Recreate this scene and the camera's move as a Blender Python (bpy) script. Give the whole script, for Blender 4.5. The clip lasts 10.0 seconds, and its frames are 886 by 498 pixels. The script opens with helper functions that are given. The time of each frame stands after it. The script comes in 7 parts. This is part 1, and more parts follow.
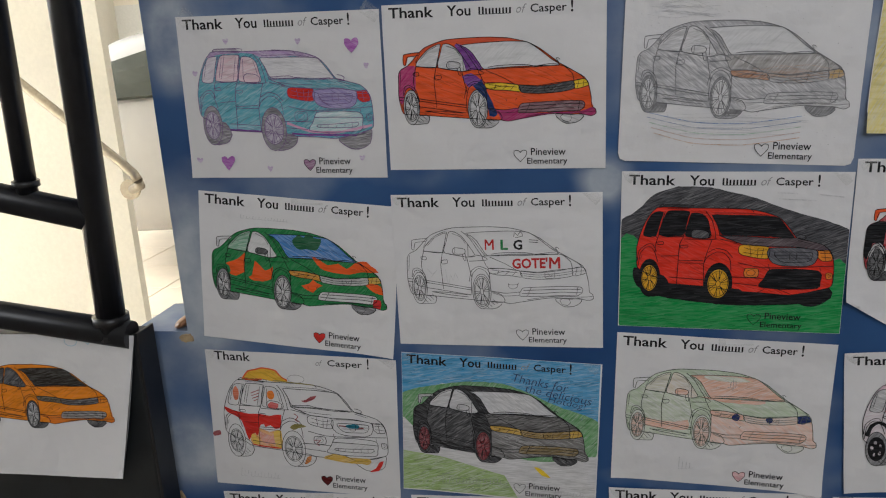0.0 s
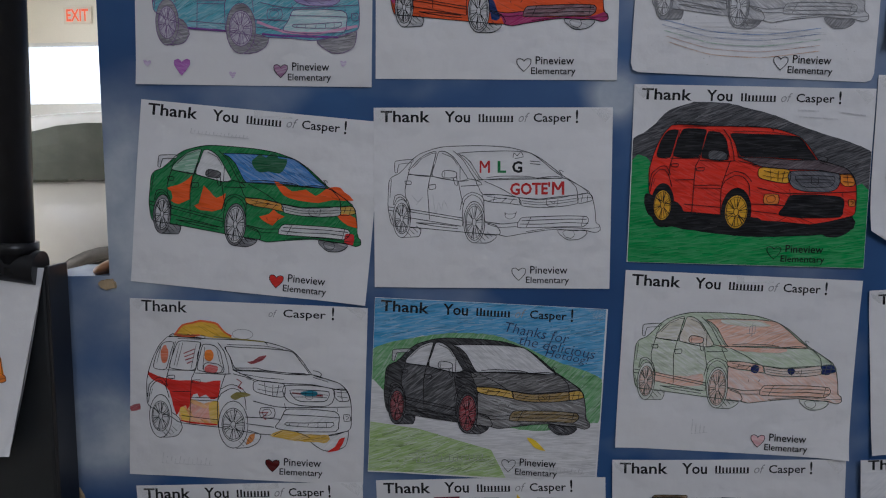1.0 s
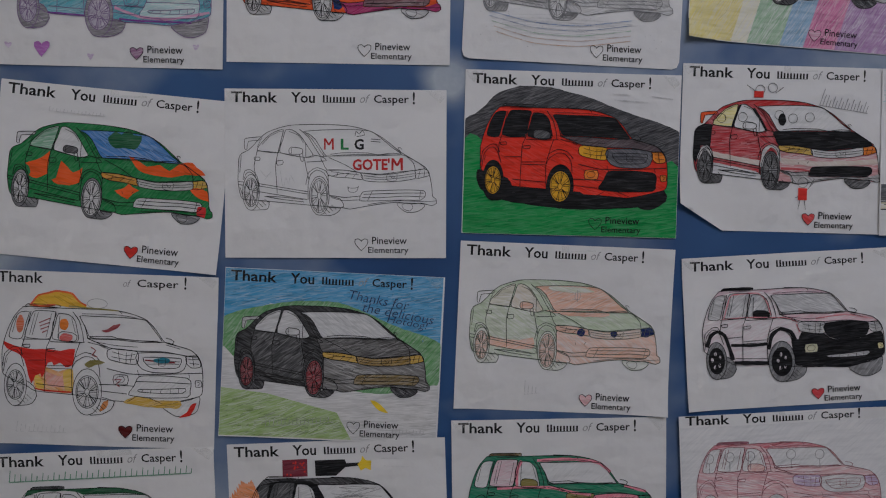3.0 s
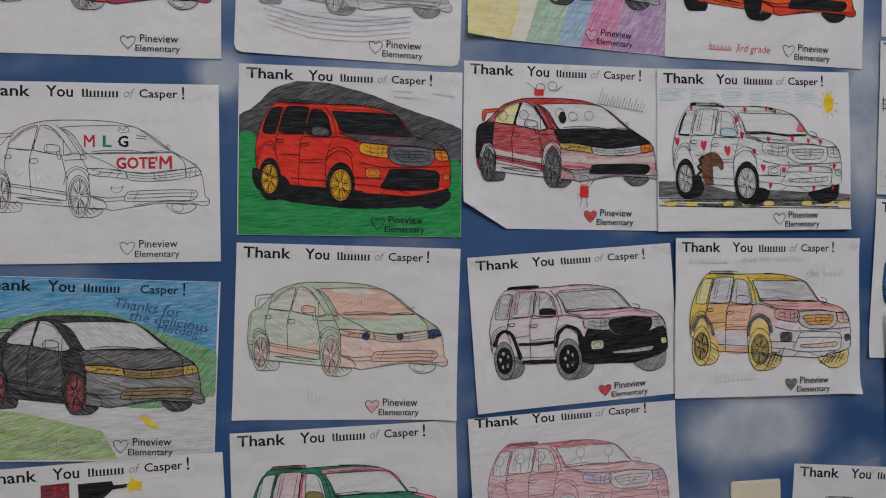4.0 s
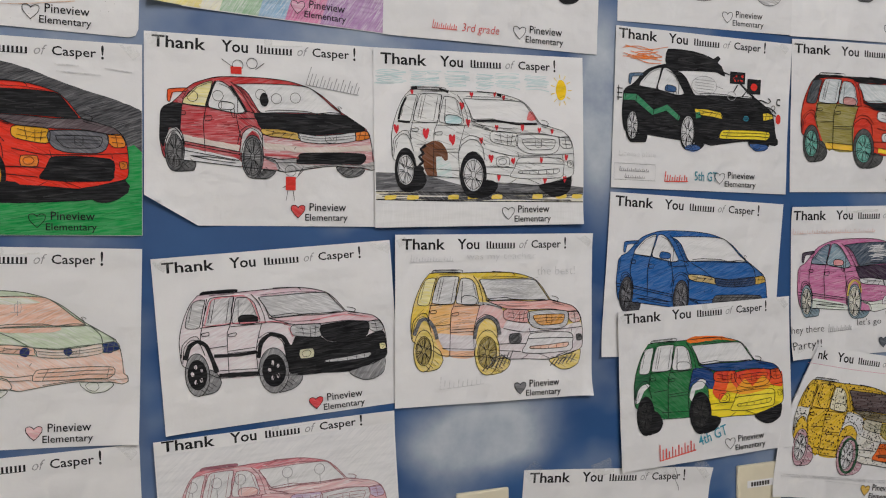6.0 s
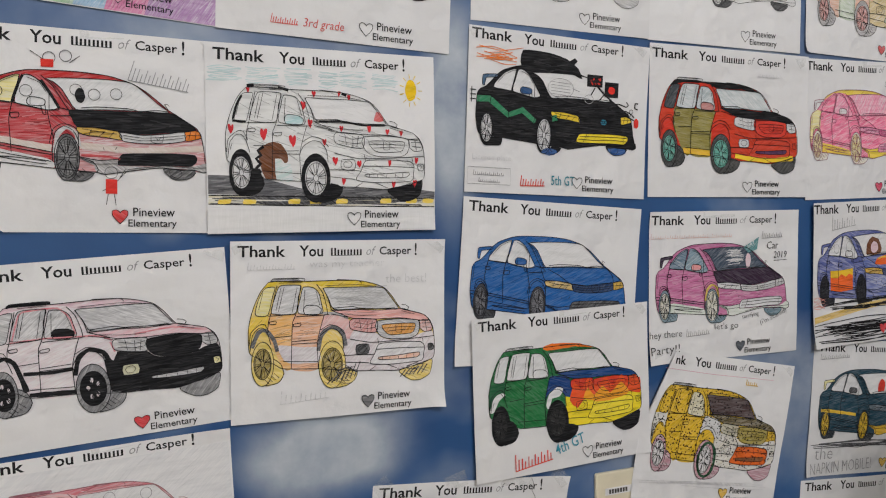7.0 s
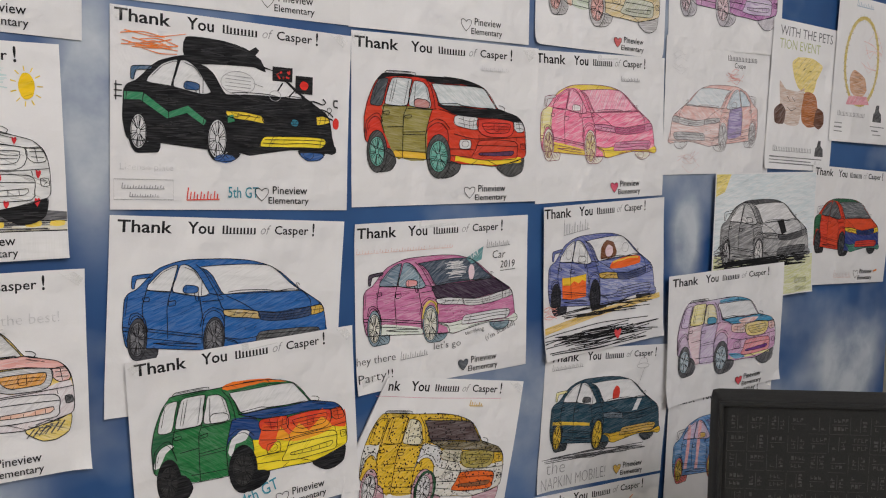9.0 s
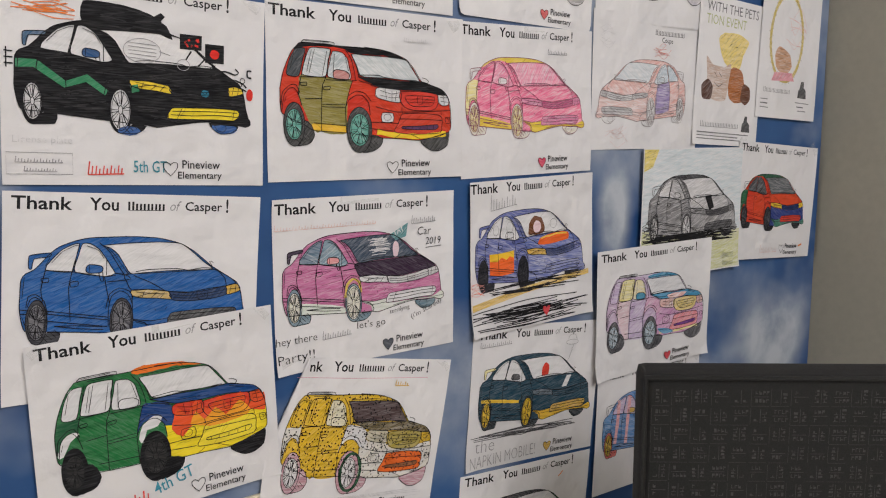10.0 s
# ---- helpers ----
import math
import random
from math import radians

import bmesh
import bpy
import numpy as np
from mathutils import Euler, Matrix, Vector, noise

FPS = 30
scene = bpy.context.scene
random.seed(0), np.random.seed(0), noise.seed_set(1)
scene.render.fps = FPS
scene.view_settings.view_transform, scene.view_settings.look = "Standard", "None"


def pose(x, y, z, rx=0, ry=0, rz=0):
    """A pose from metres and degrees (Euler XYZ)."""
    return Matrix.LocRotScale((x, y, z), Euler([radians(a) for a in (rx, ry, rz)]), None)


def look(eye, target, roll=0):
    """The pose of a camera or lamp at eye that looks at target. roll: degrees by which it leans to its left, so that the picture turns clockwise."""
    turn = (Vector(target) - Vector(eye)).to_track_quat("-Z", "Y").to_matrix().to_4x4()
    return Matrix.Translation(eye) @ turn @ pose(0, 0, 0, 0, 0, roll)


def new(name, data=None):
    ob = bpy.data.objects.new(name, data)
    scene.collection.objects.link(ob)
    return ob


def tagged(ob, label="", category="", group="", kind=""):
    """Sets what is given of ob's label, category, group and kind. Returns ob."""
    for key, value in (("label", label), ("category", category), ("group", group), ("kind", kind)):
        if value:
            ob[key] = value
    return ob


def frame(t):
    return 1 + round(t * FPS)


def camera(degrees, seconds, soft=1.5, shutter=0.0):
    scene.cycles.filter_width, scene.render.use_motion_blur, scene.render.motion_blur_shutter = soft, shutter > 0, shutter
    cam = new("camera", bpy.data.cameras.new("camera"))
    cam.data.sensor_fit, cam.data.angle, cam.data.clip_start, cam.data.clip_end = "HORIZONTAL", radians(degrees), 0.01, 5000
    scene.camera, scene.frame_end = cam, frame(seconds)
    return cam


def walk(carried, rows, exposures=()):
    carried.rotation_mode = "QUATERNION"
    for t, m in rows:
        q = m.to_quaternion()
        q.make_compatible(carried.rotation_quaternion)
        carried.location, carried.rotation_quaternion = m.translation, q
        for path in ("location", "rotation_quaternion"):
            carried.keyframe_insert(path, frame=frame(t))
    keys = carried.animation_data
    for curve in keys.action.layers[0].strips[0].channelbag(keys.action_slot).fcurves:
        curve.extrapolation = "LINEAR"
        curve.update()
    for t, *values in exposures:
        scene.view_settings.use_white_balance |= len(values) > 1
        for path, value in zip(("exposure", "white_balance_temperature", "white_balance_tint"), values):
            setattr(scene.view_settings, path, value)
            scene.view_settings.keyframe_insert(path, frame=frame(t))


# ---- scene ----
cam = camera(56.0, 10.0, soft=1.1)
PATH = [
    (0, (0.283, -1.08, 1.82), (-0.108, 0.815, 1.313), -3.7),
    (0.5, (0.154, -1.006, 1.756), (-0.084, 0.943, 1.376), -2.2),
    (1, (0.117, -1.001, 1.535), (0.031, 0.988, 1.344), -0.6),
    (1.5, (0.158, -1.08, 1.448), (0.147, 0.919, 1.383), 0.7),
    (2, (0.186, -1.117, 1.443), (0.169, 0.881, 1.366), 0.4),
    (2.2, (0.182, -1.116, 1.447), (0.169, 0.882, 1.358), 0.2),
    (3.3, (0.297, -1.055, 1.435), (0.398, 0.941, 1.38), -0.9),
    (3.5, (0.33, -1.047, 1.42), (0.502, 0.946, 1.392), -1.0),
    (4, (0.387, -1.049, 1.408), (0.691, 0.928, 1.39), -1.3),
    (4.5, (0.469, -1.015, 1.396), (0.883, 0.942, 1.38), -1.3),
    (5, (0.533, -0.996, 1.407), (1.038, 0.938, 1.348), -1.2),
    (6.3, (0.627, -0.983, 1.443), (1.278, 0.905, 1.336), -1.0),
    (6.5, (0.646, -0.984, 1.443), (1.33, 0.892, 1.339), -0.9),
    (7, (0.704, -0.972, 1.451), (1.499, 0.859, 1.33), -0.8),
    (7.5, (0.763, -0.949, 1.476), (1.68, 0.821, 1.316), -0.5),
    (8, (0.835, -0.937, 1.488), (1.835, 0.783, 1.287), -0.4),
    (8.5, (0.899, -0.933, 1.508), (1.956, 0.75, 1.279), -0.3),
    (9, (0.949, -0.923, 1.524), (2.072, 0.714, 1.28), -0.2),
    (9.5, (0.979, -0.919, 1.521), (2.167, 0.667, 1.251), -0.1),
    (10, (0.986, -0.918, 1.514), (2.213, 0.634, 1.225), -0.2),
]
EXPOSURES = [
    (0.0, -1.42, 5900, 11), (0.5, -1.62, 5500, 14), (1.0, -1.76, 5400, 14), (2.0, -1.69, 5600, 15), (3.5, -1.48, 5750, 15),
    (4.2, -1.04, 5950, 13), (5.0, -0.82, 6150, 13), (6.5, -0.70, 6150, 11), (7.5, -0.65, 6150, 11), (8.5, -0.66, 6200, 12),
    (10.0, -0.52, 6350, 14),
]
walk(cam, [(t, look(eye, target, roll)) for t, eye, target, roll in PATH], EXPOSURES)

# ---- world, daylight ----
world = bpy.data.worlds.new("sky")
scene.world = world
world.use_nodes = True
wn = world.node_tree
sky = wn.nodes.new("ShaderNodeTexSky")
sky.sky_type, sky.sun_disc = "NISHITA", False
sky.sun_elevation, sky.sun_rotation = radians(40), radians(160)
wn.links.new(sky.outputs[0], wn.nodes["Background"].inputs[0])
wn.nodes["Background"].inputs[1].default_value = 0.12


def window_light(name, m, w, h, power, colour):
    """An area lamp set at an opening to stand in for skylight."""
    la = bpy.data.lights.new(name, "AREA")
    la.shape, la.size, la.size_y, la.energy, la.color = "RECTANGLE", w, h, power, colour
    ob = new(name, la)
    ob.matrix_world = m
    return ob


# added fill for the drawings; its high south window is unseen and made up
window_light("added_office_fill", look((1.25, -3.12, 3.2), (1.25, 0, 1.45)), 2.1, 1.7, 118, (1.0, 0.960, 0.895))
window_light("showroom_daylight", look((-6.9, 2.6, 2.4), (-1.5, 2.6, 1.0)), 6.5, 2.6, 3200, (1.0, 0.97, 0.90))

# ---- materials ----
MATS = {}
PAPER = (0.74, 0.73, 0.745)


def nodes_of(name):
    m = bpy.data.materials.new(name)
    m.use_nodes = True
    return m, m.node_tree, m.node_tree.nodes["Principled BSDF"]


def coords(t, scale=(1, 1, 1), turn=(0, 0, 0), out="Object"):
    c = t.nodes.new("ShaderNodeTexCoord")
    mp = t.nodes.new("ShaderNodeMapping")
    mp.inputs["Scale"].default_value = scale
    mp.inputs["Rotation"].default_value = [radians(a) for a in turn]
    t.links.new(c.outputs[out], mp.inputs[0])
    return mp.outputs[0]


def noise_of(t, vec, scale, detail=3.0, rough=0.55):
    n = t.nodes.new("ShaderNodeTexNoise")
    n.inputs["Scale"].default_value, n.inputs["Detail"].default_value, n.inputs["Roughness"].default_value = scale, detail, rough
    t.links.new(vec, n.inputs["Vector"])
    return n.outputs["Fac"]


def ramp(t, fac, stops):
    r = t.nodes.new("ShaderNodeValToRGB")
    el = r.color_ramp.elements
    while len(el) < len(stops):
        el.new(0.5)
    for e, (p, c) in zip(el, stops):
        e.position, e.color = p, (*c, 1) if isinstance(c, tuple) else (c, c, c, 1)
    t.links.new(fac, r.inputs[0])
    return r.outputs[0]


def mixed(t, fac, a, b):
    mx = t.nodes.new("ShaderNodeMix")
    mx.data_type = "RGBA"
    for sock, v in ((mx.inputs[0], fac), (mx.inputs[6], a), (mx.inputs[7], b)):
        if isinstance(v, tuple):
            sock.default_value = (*v, 1)
        elif isinstance(v, float):
            sock.default_value = v
        else:
            t.links.new(v, sock)
    return mx.outputs[2]


def bump(t, b, height, strength, distance):
    n = t.nodes.new("ShaderNodeBump")
    n.inputs["Strength"].default_value, n.inputs["Distance"].default_value = strength, distance
    t.links.new(height, n.inputs["Height"])
    t.links.new(n.outputs[0], b.inputs["Normal"])


def plain(name, colour, rough=0.5, metal=0.0, grain=0.12, scale=30.0, relief=0.0):
    """A painted, metal or plastic surface with grain at two scales."""
    if name in MATS:
        return MATS[name]
    m, t, b = nodes_of(name)
    v = coords(t)
    f = noise_of(t, v, scale, 5)
    g = noise_of(t, v, scale * 0.12, 2)
    dark = tuple(c * (1 - grain) for c in colour)
    light = tuple(min(1, c * (1 + grain)) for c in colour)
    c1 = ramp(t, f, [(0.3, dark), (0.7, light)])
    c2 = mixed(t, ramp(t, g, [(0.35, 0.0), (0.7, 0.35)]), c1, dark)
    t.links.new(c2, b.inputs["Base Color"])
    b.inputs["Roughness"].default_value, b.inputs["Metallic"].default_value = rough, metal
    if relief:
        bump(t, b, f, 0.4, relief)
    MATS[name] = m
    return m


INFO = {}


def crayon(colour, cover=0.9, turn=None, fine=1.0):
    """Coloured pencil, crayon or felt pen laid on white paper in strokes."""
    if turn is None:
        # each colour has its own habit of hand
        turn = int(sum(c * (i + 2) for i, c in enumerate(colour)) * 977 + cover * 331) % 96 - 40.0
    key = ("crayon", colour, cover, turn, fine)
    if key in MATS:
        return MATS[key]
    m, t, b = nodes_of("coloured_pencil")
    warp = coords(t, (1, 1, 1), (0, turn, 0))
    mp = t.nodes.new("ShaderNodeMapping")
    mp.inputs["Scale"].default_value = (45 * fine, 45, 620 * fine)
    t.links.new(warp, mp.inputs[0])
    streak = noise_of(t, mp.outputs[0], 1.0, 4, 0.65)
    v2 = coords(t, (26, 26, 190), (0, turn + 11, 0))
    patch = noise_of(t, v2, 1.0, 2)
    lo = max(0.0, cover - 0.04 - 1.25 * (1 - cover))
    fac = ramp(t, streak, [(0.33, lo), (0.60, min(1.0, cover + 0.08))])
    base = mixed(t, fac, PAPER, colour)
    deep = tuple(c * 0.62 for c in colour)
    base = mixed(t, ramp(t, patch, [(0.45, 0.0), (0.72, 0.6 * cover)]), base, deep)
    t.links.new(base, b.inputs["Base Color"])
    b.inputs["Roughness"].default_value = 0.62
    b.inputs["Specular IOR Level"].default_value = 0.08
    MATS[key] = m
    INFO[m.name] = (colour, cover, turn)
    return m


def paper_material():
    m, t, b = nodes_of("printer_paper")
    v = coords(t)
    fibre = noise_of(t, v, 420, 4)
    crease = noise_of(t, v, 9.5, 3, 0.5)
    tone = mixed(t, ramp(t, crease, [(0.35, 0.0), (0.7, 0.5)]), PAPER, tuple(c * 0.955 for c in PAPER))
    tone = mixed(t, ramp(t, fibre, [(0.4, 0.0), (0.8, 0.25)]), tone, tuple(c * 0.93 for c in PAPER))
    oi = t.nodes.new("ShaderNodeObjectInfo")
    tone = mixed(t, ramp(t, oi.outputs["Random"], [(0.0, 0.0), (1.0, 0.9)]), tone, tuple(c * 0.90 for c in PAPER))
    t.links.new(tone, b.inputs["Base Color"])
    b.inputs["Roughness"].default_value = 0.72
    b.inputs["Specular IOR Level"].default_value = 0.25
    fold = noise_of(t, coords(t, (1, 1, 1), (0, 25, 0)), 38, 5, 0.62)
    both = t.nodes.new("ShaderNodeMath")
    both.operation = "MULTIPLY_ADD"
    both.inputs[1].default_value = 0.07
    t.links.new(fold, both.inputs[0])
    t.links.new(crease, both.inputs[2])
    bump(t, b, both.outputs[0], 0.9, 0.019)
    return m


def wall_paper_material():
    """Deep blue wall covering printed with soft white clouds."""
    m, t, b = nodes_of("cloud_wall_covering")
    v = coords(t, (1, 1, 1.25))
    big = noise_of(t, v, 2.6, 4, 0.52)
    small = noise_of(t, coords(t), 9.0, 5, 0.6)
    tone = ramp(t, noise_of(t, coords(t), 3.4, 3), [(0.3, (0.014, 0.056, 0.175)), (0.7, (0.036, 0.105, 0.265))])
    cloud = ramp(t, big, [(0.47, 0.0), (0.58, 0.40), (0.70, 0.90)])
    # single larger clouds of the print: place and size
    for x, z, wide, tall in ((-0.31, 1.49, 0.085, 0.20), (-0.36, 1.21, 0.13, 0.10), (-0.30, 1.83, 0.06, 0.10), (0.28, 1.62, 0.05, 0.05), (0.97, 1.14, 0.15, 0.07), (2.62, 1.05, 0.16, 0.14), (1.14, 1.56, 0.06, 0.20), (2.08, 1.36, 0.06, 0.12)):
        mp = t.nodes.new("ShaderNodeMapping")
        mp.vector_type = "TEXTURE"
        mp.inputs["Location"].default_value, mp.inputs["Scale"].default_value = (x, 0, z), (wide, 1, tall)
        t.links.new(t.nodes.new("ShaderNodeTexCoord").outputs["Object"], mp.inputs[0])
        g = t.nodes.new("ShaderNodeTexGradient")
        g.gradient_type = "QUADRATIC_SPHERE"
        t.links.new(mp.outputs[0], g.inputs[0])
        add = t.nodes.new("ShaderNodeMath")
        add.operation, add.use_clamp = "MULTIPLY_ADD", True
        t.links.new(g.outputs["Fac"], add.inputs[0])
        add.inputs[1].default_value = 2.6
        t.links.new(cloud, add.inputs[2])
        cloud = add.outputs[0]
    puff = mixed(t, ramp(t, small, [(0.25, 0.35), (0.60, 1.0)]), (0.0, 0.0, 0.0), cloud)
    base = mixed(t, puff, tone, (0.46, 0.50, 0.55))
    t.links.new(base, b.inputs["Base Color"])
    b.inputs["Roughness"].default_value = 0.45
    b.inputs["Specular IOR Level"].default_value = 0.35
    bump(t, b, noise_of(t, coords(t), 160, 3), 0.15, 0.0006)
    return m


def tape_material():
    m, t, b = nodes_of("clear_tape")
    b.inputs["Base Color"].default_value = (0.8, 0.8, 0.78, 1)
    b.inputs["Roughness"].default_value = 0.18
    tr = t.nodes.new("ShaderNodeBsdfTransparent")
    mx = t.nodes.new("ShaderNodeMixShader")
    f = ramp(t, noise_of(t, coords(t), 60, 3), [(0.3, 0.03), (0.75, 0.22)])
    t.links.new(f, mx.inputs[0])
    t.links.new(tr.outputs[0], mx.inputs[1])
    t.links.new(b.outputs[0], mx.inputs[2])
    t.links.new(mx.outputs[0], t.nodes["Material Output"].inputs[0])
    return m


def glow(name, colour, strength):
    m, t, b = nodes_of(name)
    b.inputs["Base Color"].default_value = (*colour, 1)
    b.inputs["Emission Color"].default_value = (*colour, 1)
    b.inputs["Emission Strength"].default_value = strength
    return m


M_PAPER = paper_material()
M_WALL = wall_paper_material()
M_TAPE = tape_material()
M_CREAM = plain("cream_wall_paint", (0.80, 0.76, 0.66), 0.75, 0, 0.04, 60, 0.0006)
# beige side wall: base darkened so the colour carries its shade
M_GREY = plain("beige_wall_paint_with_shade", (0.215, 0.200, 0.165), 0.7, 0, 0.05, 60, 0.0006)
M_CEIL = plain("white_ceiling_paint", (0.78, 0.77, 0.74), 0.85, 0, 0.04, 20)
M_BLACK = plain("black_painted_steel", (0.012, 0.012, 0.014), 0.32, 0.0, 0.3, 40)
M_PANEL = plain("black_laminate", (0.010, 0.012, 0.014), 0.5, 0, 0.3, 25)
M_STEEL = plain("brushed_steel", (0.42, 0.38, 0.32), 0.32, 1.0, 0.15, 60)
M_WOOD = plain("varnished_oak", (0.24, 0.11, 0.045), 0.35, 0, 0.4, 18)
M_TILE = plain("cream_floor_tile", (0.62, 0.54, 0.42), 0.28, 0, 0.08, 6)
M_GROUT = plain("tile_grout", (0.22, 0.20, 0.17), 0.8, 0, 0.1, 30)
M_CARPAINT = plain("silver_car_paint", (0.46, 0.45, 0.44), 0.22, 0.25, 0.03, 9)
M_CARGLASS = plain("tinted_car_glass", (0.035, 0.040, 0.030), 0.06, 0, 0.4, 3)
M_CLAD = plain("dark_plastic_cladding", (0.055, 0.050, 0.046), 0.55, 0, 0.2, 40)
M_RUBBER = plain("tyre_rubber", (0.02, 0.02, 0.02), 0.75, 0, 0.3, 60)
M_IVORY = plain("ivory_plastic", (0.66, 0.60, 0.46), 0.38, 0, 0.05, 30)
M_CHAIR = plain("charcoal_woven_fabric", (0.0095, 0.0092, 0.0088), 0.95, 0, 0.5, 700, 0.0006)
M_CHAIRMARK = plain("grey_woven_thread", (0.050, 0.049, 0.047), 0.9, 0, 0.4, 500)
M_ALU = plain("white_window_frame", (0.72, 0.72, 0.70), 0.4, 0, 0.05, 30)
M_INK = crayon((0.010, 0.010, 0.012), 1.0)
M_PENCIL = crayon((0.16, 0.16, 0.17), 0.75)

# ---- mesh helpers ----


def obj(name, verts, faces, material, parent=None, label=""):
    me = bpy.data.meshes.new(name)
    me.from_pydata([tuple(v) for v in verts], [], [tuple(f) for f in faces])
    me.materials.append(material)
    ob = new(name, me)
    ob.parent = parent
    return tagged(ob, label)


def part(name, bm, material, parent=None, label="", smooth=False):
    me = bpy.data.meshes.new(name)
    if smooth:
        for f in bm.faces:
            f.smooth = True
    bm.to_mesh(me)
    bm.free()
    me.materials.append(material)
    ob = new(name, me)
    ob.parent = parent
    return tagged(ob, label)


def add_box(bm, x0, x1, y0, y1, z0, z1, bevel=0.0):
    r = bmesh.ops.create_cube(bm, size=1, matrix=Matrix.LocRotScale(((x0 + x1) / 2, (y0 + y1) / 2, (z0 + z1) / 2), None, (x1 - x0, y1 - y0, z1 - z0)))
    if bevel:
        es = list({e for v in r["verts"] for e in v.link_edges})
        bmesh.ops.bevel(bm, geom=es, offset=bevel, segments=2, affect="EDGES", profile=0.6)


def boxes(name, some, material, parent=None, label="", bevel=0.0):
    bm = bmesh.new()
    for b in some:
        add_box(bm, *b, bevel)
    return part(name, bm, material, parent, label)


def tube(name, pts, radius, material, parent=None, label="", sides=14):
    """A round bar along a line of points."""
    pts = [Vector(p) for p in pts]
    verts, faces = [], []
    for i, p in enumerate(pts):
        d = (pts[min(i + 1, len(pts) - 1)] - pts[max(i - 1, 0)]).normalized()
        side = d.cross(Vector((0, 1, 0.05))).normalized()
        other = d.cross(side)
        for k in range(sides):
            a = 2 * math.pi * k / sides
            verts.append(p + radius * (math.cos(a) * side + math.sin(a) * other))
    for i in range(len(pts) - 1):
        for k in range(sides):
            a, b = i * sides + k, i * sides + (k + 1) % sides
            faces.append((a, b, b + sides, a + sides))
    faces += [tuple(range(sides))[::-1], tuple(range((len(pts) - 1) * sides, len(pts) * sides))]
    ob = obj(name, verts, faces, material, parent, label)
    for f in ob.data.polygons:
        f.use_smooth = len(f.vertices) == 4
    return ob


def structure(ob, label, category):
    return tagged(ob, label, category, kind="structure")


def curve(pts, closed, step=4.0):
    """A smooth line through control points, as a dense row of points."""
    n = len(pts)
    if n == 2 and not closed:
        k = max(2, int(math.dist(*pts) / step) + 1)
        return [(pts[0][0] + (pts[1][0] - pts[0][0]) * i / k, pts[0][1] + (pts[1][1] - pts[0][1]) * i / k) for i in range(k + 1)]
    out = []
    for i in range(n if closed else n - 1):
        p0, p1, p2, p3 = (pts[(i + d) % n] if closed else pts[min(max(i + d, 0), n - 1)] for d in (-1, 0, 1, 2))
        k = max(2, int(math.dist(p1, p2) / step))
        for j in range(k):
            s = j / k
            a, b = [], []
            for q0, q1, q2, q3 in zip(p0, p1, p2, p3):
                # a tension of one third keeps corners crisp
                m1, m2 = (q2 - q0) * 0.33, (q3 - q1) * 0.33
                a.append((2 * s**3 - 3 * s**2 + 1) * q1 + (s**3 - 2 * s**2 + s) * m1 + (-2 * s**3 + 3 * s**2) * q2 + (s**3 - s**2) * m2)
            out.append(tuple(a))
    if not closed:
        out.append(tuple(pts[-1]))
    return out


GLYPHS = {}


def glyphs(text, bold=0.0, slant=0.0):
    """The filled outline of a line of lettering, in a unit box."""
    key = (text, bold, slant)
    if key not in GLYPHS:
        cu = bpy.data.curves.new("lettering", "FONT")
        cu.body, cu.resolution_u, cu.offset, cu.shear = text, 2, bold, slant
        ob = new("lettering", cu)
        me = bpy.data.meshes.new_from_object(ob.evaluated_get(bpy.context.evaluated_depsgraph_get()))
        vs = np.array([v.co[:2] for v in me.vertices])
        lo, hi = vs.min(0), vs.max(0)
        GLYPHS[key] = ((vs - lo) / (hi - lo), [tuple(p.vertices) for p in me.polygons])
        bpy.data.objects.remove(ob)
        bpy.data.meshes.remove(me)
    return GLYPHS[key]


# ---- sheets of paper with drawings, in millimetres from the lower left corner ----
NX, NY = 30, 22


